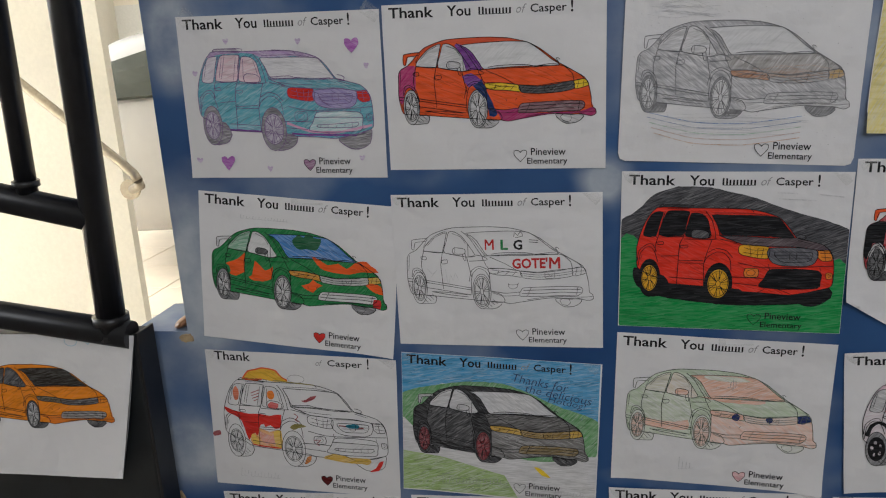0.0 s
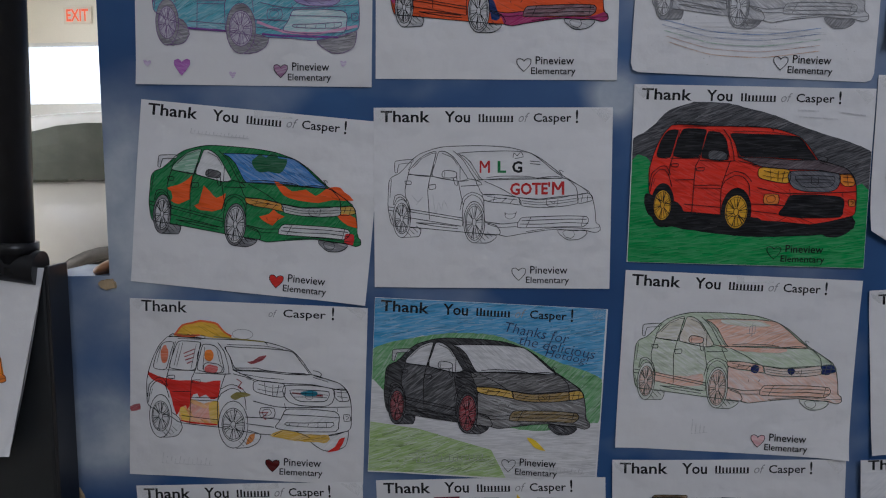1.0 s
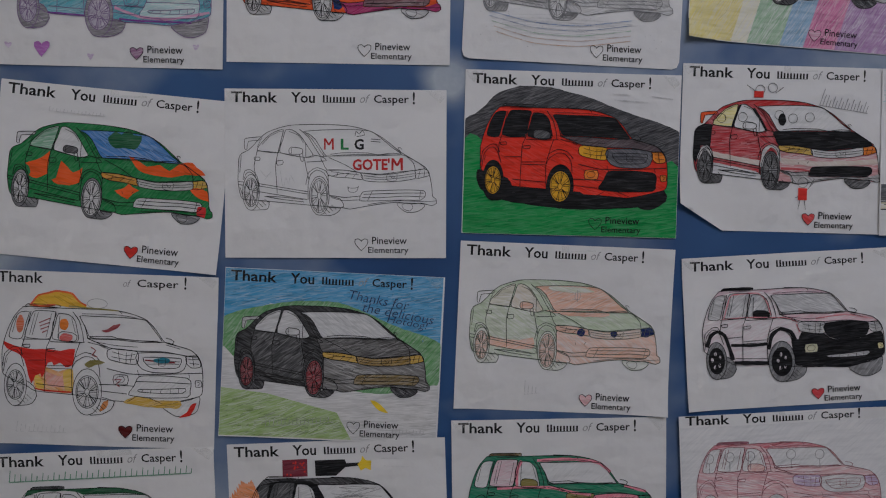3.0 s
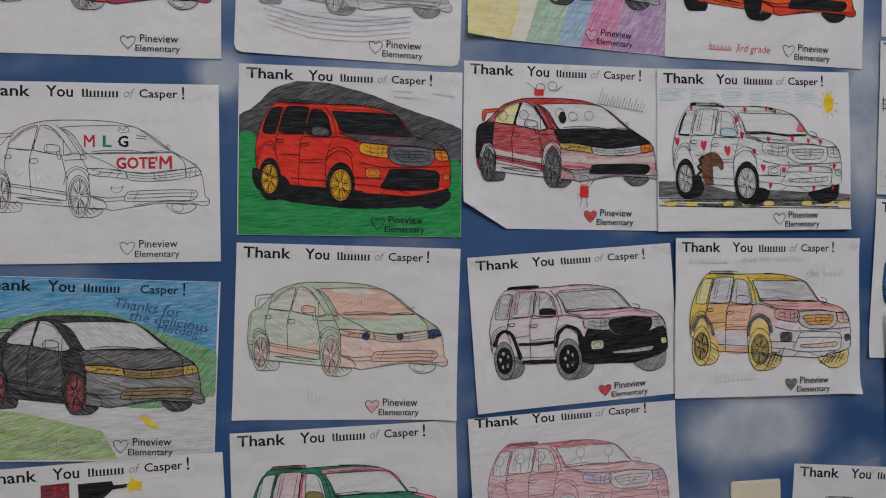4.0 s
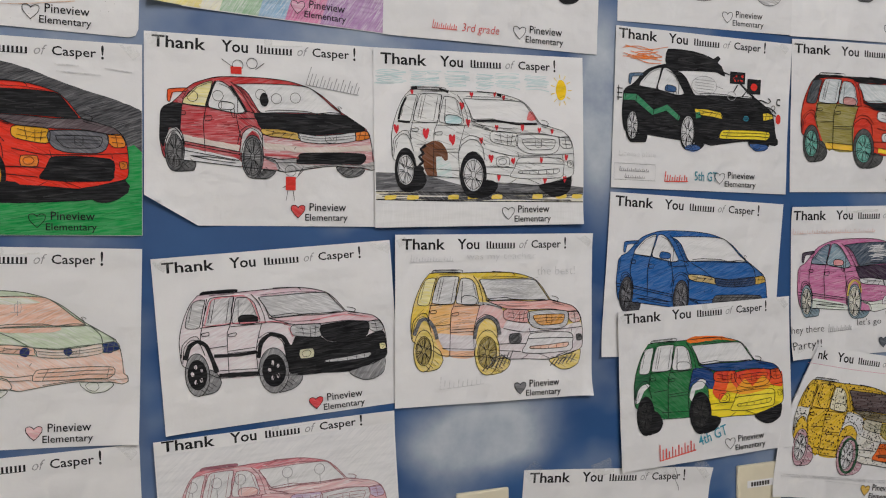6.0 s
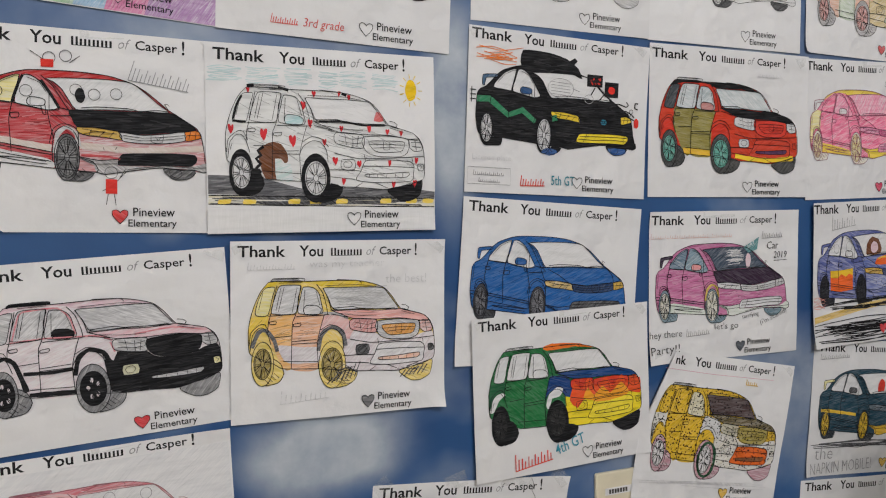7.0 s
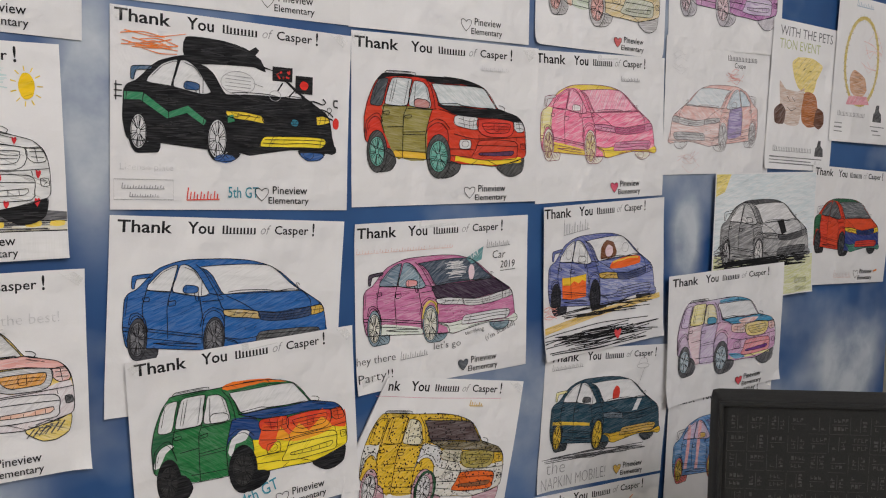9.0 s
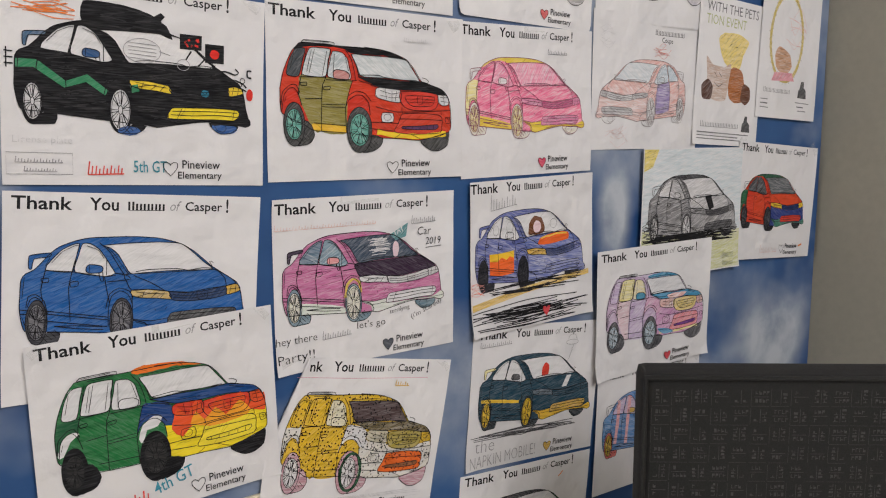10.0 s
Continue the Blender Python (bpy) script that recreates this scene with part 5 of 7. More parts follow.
NAVY = C((0.015, 0.04, 0.12), 0.95)
for words, x, y, w in (("Thanks for", 158, 182, 78), ("the delicious", 176, 167, 92), ("Hotdog!", 208, 152, 52)):
    s.text("dark_writing", words, x, y, w, 12, NAVY, -0.008, 0.15, -8)
s.bars("verge_writing_bar", 60, 14, 90, 12, 9, C((0.15, 0.22, 0.08), 0.7), 6, 0.7)
s.bars("road_writing_bar", 222, 12, 44, 9, 5, GREY, 0, 0.8)
s.footer()

# - pale green and peach saloon
s = Sheet(0.4259, 1.2966, -2.93, 0.2781, 0.2178, "white sheet with a pale green and peach coloured car", 0.9, (("bl", 45, 4), ("br", 60, 6)), 0.9, 33, shift=(-0.4, -0.8))
s.header()
car = draw_car(s, "sedan", dict(body=C((0.46, 0.58, 0.36), 0.7), rear_window=C((0.60, 0.58, 0.38), 0.6), front_window=C((0.66, 0.56, 0.38), 0.6), windscreen=PORA, rear_door=C((0.50, 0.60, 0.38), 0.62), front_door=C((0.50, 0.60, 0.38), 0.62), nose=C((0.82, 0.46, 0.32), 0.66), headlight=PORA, far_headlight=DBLUE, grille=C((0.70, 0.45, 0.30), 0.6), lower_grille=PORA, rim=C((0.74, 0.42, 0.28), 0.65), tyre=C((0.60, 0.64, 0.50), 0.5), mirror=PORA, skirt=C((0.50, 0.60, 0.38), 0.62)), C((0.05, 0.07, 0.045), 0.9))
for c, r in (((162, 105), 5), ((205, 105), 4.5), ((247, 107), 5)):
    s.fill("dark_blue_spot", oval(*c, r, r), C((0.02, 0.03, 0.14), 1.0), car)
s.fill("door_tint", [(40, 96), (60, 93), (82, 92), (100, 96), (101, 82), (76, 80), (44, 84)], PORA, car)
s.fill("hood_tint", [(112, 132), (150, 131), (198, 131), (190, 126), (146, 126)], PORA, car)
s.fill("roof_tint", [(118, 163), (160, 163), (178, 158), (150, 156), (122, 158)], C((0.56, 0.60, 0.38), 0.6), car)
s.strokes("windscreen_doodle", [[(152, 148), (152, 156), (158, 158), (158, 148), (148, 148)], [(155, 144), (155, 160)]], 0.7, M_PENCIL, car)
s.bars("faint_name_bar", 92, 22, 20, 18, 2, FAINT, 8, 0.6)
s.footer(C((0.72, 0.30, 0.32), 0.7))

# - lower row, cut by the view: green roof
s = Sheet(-0.1704, 1.0329, 1.26, 0.2867, 0.2245, "white sheet with a green-edged car under green handwriting", 0.4, (), 0.9, 41, shift=(0.2, -0.1))
s.header()
draw_car(s, "suv", dict(roof=DGRN, rear_panel=GRN, quarter_window=WASH, rear_window=WASH, front_window=WASH, windscreen=WASH, roof_rail=DGREY, hood=GRN, tyre=GREY))
s.bars("green_name_bar", 22, 180, 235, 15, 17, C((0.05, 0.26, 0.13), 0.85), 1, 1.1)
s.footer()

# - black car with a roof box and flames
s = Sheet(0.1314, 1.0436, 1.47, 0.2826, 0.2211, "white sheet with a black car, orange flames and a roof load", 0.6, (("tr", 50, 3),), 0.9, 42, shift=(0.1, 0.0))
s.header()
car = draw_car(s, "suv", dict(body=BLK, quarter_window=DGREY, rear_window=DGREY, front_window=LGREY, windscreen=WASH, roof=SOFTBLK, mirror=C((0.05, 0.2, 0.4), 0.9), hood=BLK, tyre=BLK, rim=GREY))
for k in range(6):
    s.fill("flame", [(4 + 3 * k, 120 + 6 * k), (1 + 3 * k, 150 + 4 * k), (10 + 3 * k, 138 + 5 * k), (14 + 3 * k, 160 + 2 * k), (24 + 3 * k, 132 + 3 * k)], C((0.78, 0.24, 0.05), 0.85), car)
s.fill("red_box", rect(70, 172, 102, 194), C((0.20, 0.03, 0.05), 1.0), car, False)
dots(s, "red_speckle", 74, 175, 98, 191, 14, 2.4, RED, 2)
s.fill("black_tool", [(112, 172), (112, 192), (150, 192), (152, 187), (168, 187), (168, 183), (150, 182), (138, 172)], BLK, car, False)
s.fill("yellow_star", [(166, 185), (171, 190), (172, 196), (177, 190), (184, 189), (180, 184), (183, 177), (176, 180), (170, 177), (171, 183)], YEL, car, False)
s.strokes("motion_mark", [[(196, 192), (226, 191)], [(200, 182), (232, 180)]], 0.6, FAINT)
scribble(s, "windscreen_scribble", 130, 140, 196, 158, 10, 0.8, M_PENCIL, 8, 5)
s.footer()

# - green and pink car
s = Sheet(0.4193, 1.0691, 0.21, 0.2808, 0.2206, "white sheet with a green car edged with pink dotted stripes", 0.8, (), 0.9, 43, shift=(0.2, 0.2))
s.header()
PK = C((0.78, 0.22, 0.30), 0.9)
car = draw_car(s, "suv", dict(body=C((0.02, 0.22, 0.12), 0.95), roof=C((0.02, 0.2, 0.11), 0.95), quarter_window=WASH, rear_window=PPINK, front_window=WASH, windscreen=WASH, mirror=OLIVE, headlight=OLIVE, hood=C((0.02, 0.22, 0.12), 0.95), grille=PK, tyre=DGREY, rim=GOLD, roof_rail=C((0.25, 0.16, 0.05), 0.9)))
s.strokes("pink_stripe", [[(110, 163), (150, 164), (188, 159), (206, 146)], [(84, 130), (84, 150), (90, 163)], [(58, 128), (124, 128), (160, 120), (180, 117)], [(224, 128), (252, 120)]], 4.5, PK, car)
s.footer()

# - rainbow sheet, upper row
s = Sheet(0.726, 1.762, -4.9, 0.269, 0.208, "sheet shaded in rainbow stripes below a dark car", 0.4, (("bl", 70, 12),), 0.8, 51, cuts=(("bl", 40, 26),))
for k, m in enumerate((C((0.78, 0.66, 0.16), 0.75, 60), C((0.78, 0.74, 0.50), 0.6, 60), C((0.22, 0.45, 0.22), 0.7, 60), C((0.18, 0.38, 0.60), 0.75, 60), C((0.60, 0.12, 0.32), 0.8, 60), C((0.34, 0.13, 0.40), 0.75, 60))):
    x0, x1 = (1, 60, 82, 126, 158, 200)[k], (62, 84, 130, 160, 204, 278)[k]
    top = 214
    s.fill("rainbow_stripe", [(x0, 1), (x1, 1), (min(x1 + 52, 278), top), (min(x0 + (52 if k else 0), 278), top)], m, smooth=False)
s.header()
draw_car(s, "sedan", dict(body=DGREY, nose=GREY, tyre=SOFTBLK, rim=LGREY, lower_grille=GREY))
s.footer(C((0.60, 0.20, 0.36), 0.7))

# - bright red car, upper row
s = Sheet(0.999, 1.750, -2.8, 0.287, 0.222, "white sheet with a bright red car and red handwriting", 0.5, (("bl", 30, 2),), 0.8, 52)
s.header()
draw_car(s, "sedan", dict(body=ORED, nose=ORED, hood=RED, windscreen=WASH, front_window=WASH, rear_window=WASH, lower_grille=BLK, lip=C((0.66, 0.05, 0.02), 1.0), tyre=BLK, rim=BLK, headlight=YEL, far_headlight=YEL))
s.bars("red_name_bar", 60, 13, 32, 10, 6, C((0.66, 0.06, 0.05), 0.95), 0, 0.9)
s.text("red_writing", "3rd grade", 97, 9, 48, 13, C((0.66, 0.06, 0.05), 0.95), -0.005, 0.2)
s.footer()

# - red car with a black hood and stick shapes
s = Sheet(0.7147, 1.5268, -1.92, 0.2755, 0.2139, "white sheet with a red and black car, corner curling", 1.4, (("bl", 95, 22), ("br", 30, 2)), 0.8, 53, cuts=(("bl", 58, 34),), shift=(-0.3, 0.2))
s.header()
car = draw_car(s, "sedan", dict(body=C((0.46, 0.03, 0.04), 0.9), rear_panel=BLK, roof=C((0.50, 0.03, 0.03), 0.95), front_door=C((0.48, 0.03, 0.04), 0.9, 4), rear_door=C((0.48, 0.03, 0.04), 0.9, 4), skirt=LGREY, nose=C((0.50, 0.08, 0.09), 0.68, 3), rear_window=PYEL, front_window=WASH, windscreen=WASH, hood=BLK, headlight=GOLD, far_headlight=ORANGE, grille=LGREY, lower_grille=BLK, tyre=C((0.05, 0.05, 0.055), 0.88), rim=C((0.09, 0.09, 0.095), 0.85), spoiler=ORED, lip=C((0.20, 0.19, 0.19), 0.7)))
s.strokes("beige_stripe", [[(41, 99), (72, 94), (104, 89)], [(132, 93), (190, 90), (260, 95)]], 8, C((0.58, 0.47, 0.40), 0.75), car)
for row in ([(24, 92), (28, 106), (34, 108), (42, 98)], [(107, 84), (110, 104), (119, 112), (128, 106), (131, 92)]):
    s.strokes("grey_arch", [row], 5, C((0.40, 0.39, 0.39), 0.7), car)
for row in ([(133, 83), (160, 82), (172, 80)], [(44, 90), (72, 85), (103, 80)]):
    s.strokes("red_band", [row], 3, C((0.48, 0.03, 0.04), 0.9), car)
s.strokes("black_pillar", [[(67, 135), (71, 150), (77, 164)], [(94, 160), (104, 145), (112, 131)]], 3.4, BLK, car)
s.strokes("round_doodle", [(oval(x, y, 6, 6, 10), True) for x, y in ((128, 152), (146, 148), (168, 150), (52, 146), (80, 148), (118, 187), (102, 184))], 0.7, M_INK, car)
s.fill("black_spot", oval(132, 146, 5, 8), BLK, car)
s.fill("red_hat_box", rect(94, 174, 106, 182), RED, car, False)
s.strokes("waving_line", [[(84, 190), (96, 182)], [(132, 188), (122, 180)], [(154, 45), (164, 50)], [(172, 60), (178, 70)]], 0.8, M_INK)
s.fill("red_block", rect(157, 42, 169, 58), C((0.68, 0.04, 0.03), 1.0), smooth=False)
s.strokes("block_top", [(oval(163, 65, 6.5, 6.5, 10), True), [(160, 42), (158, 30)], [(166, 42), (168, 30)], [(169, 56), (178, 66)]], 0.7, M_INK)
s.bars("name_bar", 180, 166, 66, 22, 8, M_PENCIL, -8, 0.8)
s.footer(C((0.60, 0.05, 0.05), 0.95))

# - white car with hearts on a road
s = Sheet(0.9746, 1.5206, -0.53, 0.2776, 0.2146, "white sheet with a heart-spotted car, a sun and a grey road", 5.0, (("br", 35, 2),), 0.8, 54, shift=(0.4, -2.0))
r = random.Random(54)
rows = []
for x0, x1 in ((3, 36), (46, 62), (66, 82), (92, 118), (132, 150), (158, 186), (198, 226)):
    for k in range(11):
        y = 175 + 1.7 * k + r.uniform(-1, 1)
        rows.append([(x0 + r.uniform(-3, 3), y), ((x0 + x1) / 2, y + r.uniform(-2, 2)), (x1 + r.uniform(-3, 5), y + r.uniform(-2, 2))])
tagged(s.strokes("sky_stroke", rows, 1.5, C((0.30, 0.56, 0.58), 0.5, 10)), kind="stuff")
s.fill("road", [(1, 69), (25, 68), (64, 65), (107, 54), (157, 55), (215, 53), (262, 52), (278, 50), (278, 42), (154, 43), (1, 47)], C((0.09, 0.09, 0.10), 0.9, 5), smooth=False)
s.fill("yellow_line", [(1, 46), (150, 43), (278, 41), (278, 31), (150, 33), (1, 36)], C((0.56, 0.50, 0.26), 0.55, 3), smooth=False)
scribble(s, "road_hatching", 2, 34, 277, 44, 34, 1.2, SOFTBLK, 5, 2)
s.strokes("road_edge_line", [[(1, 36), (140, 33), (278, 31)], [(1, 46), (140, 43.5), (278, 41)]], 1.5, BLK)
for x in (12, 40, 92, 118, 150, 206, 240, 262):
    s.fill("yellow_dash", [(x, 36), (x + 13, 36), (x + 14, 41), (x + 1, 41)], C((0.80, 0.58, 0.05), 0.9))
s.fill("road_shade", rect(1, 2, 278, 30), C((0.58, 0.58, 0.58), 0.22, 88), smooth=False)
s.fill("sun", oval(247, 175, 7.5, 13), C((0.84, 0.55, 0.01), 1.0))
tagged(s.strokes("sun_ray", [[(247 + 9.5 * math.cos(a), 175 + 15 * math.sin(a)), (247 + 15 * math.cos(a), 175 + 20 * math.sin(a))] for a in (k * 0.571 for k in range(11))], 1.2, YEL), kind="stuff")
s.header()
car = draw_car(s, "suv", dict(body=C((0.70, 0.70, 0.70), 0.9), mirror=LTEAL, windscreen=C((0.66, 0.66, 0.67), 0.4), tyre=BLK, rim=C((0.60, 0.60, 0.62), 0.6)), None, 0.8)
s.strokes("black_trim", [[(30, 133), (34, 148), (40, 160)], [(29, 131), (44, 130)], [(130, 133), (156, 134), (186, 130), (212, 131)]], 3.2, BLK, car)
for bar_line in ([(46, 171), (54, 172)], [(82, 171), (94, 168)], [(158, 167), (164, 165)]):
    s.strokes("roof_bar", [bar_line], 4.5, BLK, car)
s.fill("brown_shape", [(59, 98), (67, 105), (76, 108), (85, 105), (92, 94), (92, 85), (88, 83), (84, 88), (77, 88), (75, 79), (78, 64), (65, 66), (60, 80), (58, 90)], BROWN, car)
s.fill("teal_shape", [(77, 87), (84, 87), (88, 82), (95, 82), (97, 63), (79, 64)], C((0.30, 0.55, 0.52), 0.45), car)
s.strokes("black_fringe", [[(64, 102), (57, 97), (61, 92), (55, 88), (60, 82), (55, 77), (60, 73), (56, 68), (63, 65)]], 4, BLK, car)
for x, y, k in ((47, 167, 0.8), (124, 165, 0.9), (155, 167, 0.8), (167, 163, 0.8), (111, 152, 1.2), (119, 131, 1.2), (27, 122, 1.4), (64, 117, 1.7), (98, 110, 1.7), (136, 109, 1.0), (157, 126, 0.9), (192, 126, 1.1), (215, 123, 1.0), (233, 122, 0.9), (149, 87, 1.2), (179, 84, 1.1), (218, 85, 0.9), (253, 89, 1.0), (159, 63, 1.0), (223, 59, 1.0), (251, 61, 1.1)):
    s.fill("small_red_heart", heart_shape(x, y, 5.0 * k, 10 * k), C((0.62, 0.03, 0.04), 1.0), car)
s.fill("red_figure", [(198, 136), (201, 146), (206, 146), (211, 136)], C((0.62, 0.10, 0.10), 0.9), car)
s.footer()

# - pink and black car
s = Sheet(0.7205, 1.2928, 2.68, 0.2750, 0.2003, "white sheet with a pale pink car trimmed in solid black", 0.6, (("tl", 40, 2), ("bl", 50, 4)), 1.0, 55, shift=(2.1, -2.1))
s.header()
PP = C((0.68, 0.52, 0.57), 0.5)
car = draw_car(s, "suv", dict(body=PP, rear_panel=PP, rear_door=PP, front_door=PP, roof=C((0.66, 0.40, 0.48), 0.7), hood=C((0.70, 0.36, 0.42), 0.65), quarter_window=GREY, rear_window=C((0.36, 0.36, 0.38), 0.6), front_window=C((0.36, 0.36, 0.38), 0.6), windscreen=C((0.33, 0.33, 0.35), 0.62), mirror=BLK, headlight=GREY, far_headlight=GREY, grille=BLK, nose=BLK, lower_grille=BLK, fog_light=C((0.60, 0.58, 0.35), 0.8), far_fog_light=PYEL, slot=GREY, tyre=C((0.16, 0.16, 0.17), 0.85), rim=BLK, roof_rail=BLK))
s.strokes("black_cladding", [[(62, 68), (108, 65)], [(26, 92), (32, 108), (41, 113), (50, 107), (56, 88), (60, 72)], [(108, 84), (113, 104), (124, 112), (138, 107), (146, 90)]], 6, BLK, car)
s.strokes("red_trim", [[(48, 130), (78, 131), (110, 129), (134, 127), (148, 120)], [(50, 131), (56, 152), (62, 163), (96, 164), (108, 150), (112, 132)], [(146, 118), (150, 106)], [(172, 124), (212, 127), (250, 119)]], 2.2, C((0.66, 0.16, 0.20), 0.8), car)
s.strokes("black_side_bar", [[(58, 93), (84, 91), (107, 92)]], 5, BLK, car)
for c in (SUV_WHEELS["rear"][0], SUV_WHEELS["front"][0]):
    for k in range(5):
        a = k * 1.256 + 0.5
        s.fill("spoke_gap", oval(c[0] + 5.5 * math.cos(a), c[1] + 10 * math.sin(a), 1.8, 3, 8), C((0.60, 0.50, 0.54), 0.7), car)
s.fill("red_heart", heart_shape(172, 18.5, 17, 18), C((0.62, 0.04, 0.05), 0.95))
s.footer()

# - yellow, orange and pink car
s = Sheet(0.9904, 1.2961, -1.27, 0.2676, 0.2130, "white sheet with a yellow and pink car, corner curling", 3.6, (("br", 32, 7), ("tr", 30, 2)), 0.9, 56, shift=(-0.1, -1.7))
s.header()
car = draw_car(s, "suv", dict(body=C((0.80, 0.58, 0.10), 0.86), rear_panel=C((0.80, 0.56, 0.06), 0.92), roof=C((0.80, 0.58, 0.04), 0.92), rear_door=C((0.82, 0.44, 0.11), 0.85), front_door=C((0.80, 0.40, 0.20), 0.82), fender=C((0.74, 0.38, 0.36), 0.75), nose=C((0.60, 0.48, 0.52), 0.55), quarter_window=PYEL, rear_window=LGREY, front_window=LGREY, windscreen=C((0.48, 0.48, 0.48), 0.5), hood=C((0.76, 0.32, 0.28), 0.8), mirror=LGREY, headlight=C((0.66, 0.22, 0.20), 0.75), far_headlight=SALM, grille=GREY, inner_grille=C((0.74, 0.34, 0.06), 0.9), lower_grille=C((0.55, 0.52, 0.54), 0.5), slot=PORA, fog_light=DGREY, far_fog_light=DGREY, tyre=C((0.74, 0.56, 0.10), 0.85), rim=C((0.40, 0.30, 0.06), 0.9)))
s.fill("lower_door", [(57, 93), (84, 90), (107, 88), (108, 70), (70, 71), (62, 78)], C((0.55, 0.47, 0.52), 0.6), car)
for row in ([(25, 92), (33, 110), (42, 112), (52, 100), (56, 86)], [(107, 84), (112, 104), (124, 112), (138, 106), (143, 88)]):
    s.strokes("grey_arch", [row], 6, C((0.09, 0.09, 0.10), 0.9), car)
s.strokes("grey_flank", [[(108, 130), (130, 128), (146, 122)]], 4, GREY, car)
s.strokes("tyre_stripe", [[(118 + 6 * k, 42 + 1.2 * k), (126 + 6 * k, 50 + 3.0 * k)] for k in range(7)] + [[(216 + 6 * k, 44 + 0.6 * k), (224 + 6 * k, 53 + k)] for k in range(6)], 1.6, SOFTBLK, car, False)
scribble(s, "windscreen_scribble", 122, 138, 205, 160, 24, 0.8, GREY, 61, 4, car)
scribble(s, "tyre_hatching", 128, 42, 158, 62, 9, 0.9, SOFTBLK, 4, 6, car)
scribble(s, "tyre_hatching", 216, 46, 254, 58, 8, 0.9, SOFTBLK, 5, 5, car)
s.bars("faint_name_bar", 20, 184, 60, 9, 8, FAINT, 0, 0.6)
s.text("faint_writing", "was my teacher", 96, 183, 98, 11, FAINT, -0.012)
s.text("faint_writing", "the best!", 196, 164, 56, 11, FAINT, -0.012)
s.bars("faint_name_bar", 60, 22, 62, 16, 5, FAINT, 4, 0.6)
s.footer(C((0.14, 0.14, 0.15), 0.9))

# - pink pencil car, lower row
s = Sheet(0.7168, 1.0874, 2.14, 0.2784, 0.1980, "grey-washed sheet with a pink pencil car and round doodles", 5.5, (("tr", 50, 3),), 0.7, 57, shift=(-0.2, 3.4))
s.fill("grey_wash", rect(2, 2, 277, 196), C((0.55, 0.56, 0.60), 0.32, 40), smooth=False)
s.header()
car = draw_car(s, "suv", dict(body=C((0.68, 0.22, 0.26), 0.62), roof=C((0.62, 0.12, 0.16), 0.8), quarter_window=WASH, rear_window=WASH, front_window=WASH, windscreen=WASH, hood=C((0.70, 0.30, 0.32), 0.6), headlight=LILAC, far_headlight=LILAC, grille=LGREY, mirror=SALM, tyre=GREY, roof_rail=C((0.36, 0.08, 0.14), 0.85)), C((0.25, 0.06, 0.08), 0.85))
s.strokes("round_doodle", [(oval(x, y, 6, 7, 10), True) for x, y in ((38, 150), (65, 151), (92, 151), (146, 151), (184, 149))] + [[(x, y - 7), (x, y - 20)] for x, y in ((38, 150), (65, 151), (92, 151), (146, 151), (184, 149))], 0.9, M_PENCIL, car)
s.footer()

# - torn sheet between the wall plates
s = Sheet(1.157, 0.972, -5.5, 0.284, 0.219, "white sheet with a peach car and a torn upper corner", 0.5, (("tr", 45, 7),), 0.9, 58)
s.header()
draw_car(s, "suv", dict(body=PORA, roof=C((0.66, 0.30, 0.20), 0.7), windscreen=C((0.50, 0.55, 0.40), 0.5), quarter_window=WASH, rear_window=WASH, front_window=WASH, hood=PGRN, tyre=GREY))
s.strokes("tear_line", [[(222, 215), (226, 206), (224, 198), (229, 190), (230, 184)]], 1.4, C((0.2, 0.2, 0.2), 0.8))
s.tape(112, 216, 30, 20, 20)
s.tape(200, 214, 46, 18, -5)
s.footer()

# - upper sheets of the next columns, seen at their lower edges
s = Sheet(1.309, 1.780, -1.5, 0.276, 0.212, "white sheet with an outline car", 0.5, (), 0.7, 61)
s.header()
draw_car(s, "suv", dict(tyre=GREY), None, 0.7)
s.footer()
s = Sheet(1.587, 1.778, -0.8, 0.286, 0.221, "white sheet with an uncoloured car on dark wheels", 0.5, (), 0.7, 62)
s.header()
draw_car(s, "sedan", dict(tyre=DGREY, rim=WASH), None, 0.8)
s.footer()
s = Sheet(1.876, 1.769, -1.5, 0.270, 0.208, "rounded white sheet with a many-coloured striped car", 0.8, (("bl", 40, 3),), 0.8, 63, rounded=8.0)
s.header()
draw_car(s, "suv", dict(body=PORA, rear_door=C((0.70, 0.35, 0.20), 0.7), front_door=PGRN, nose=C((0.62, 0.46, 0.16), 0.75), lower_grille=C((0.40, 0.42, 0.26), 0.7), hood=LILAC, grille=LBLUE, tyre=C((0.30, 0.28, 0.28), 0.7), rim=C((0.70, 0.28, 0.24), 0.75)))
s.footer(C((0.62, 0.10, 0.10), 0.9))
s = Sheet(2.170, 1.800, 0.0, 0.300, 0.232, "white sheet with a magenta and purple car", 0.7, (), 0.8, 64)
s.header()
draw_car(s, "suv", dict(body=C((0.45, 0.10, 0.38), 0.75), nose=C((0.40, 0.08, 0.36), 0.8), hood=LILAC, lower_grille=LILAC, windscreen=WASH, tyre=C((0.34, 0.30, 0.36), 0.65), rim=PPINK))

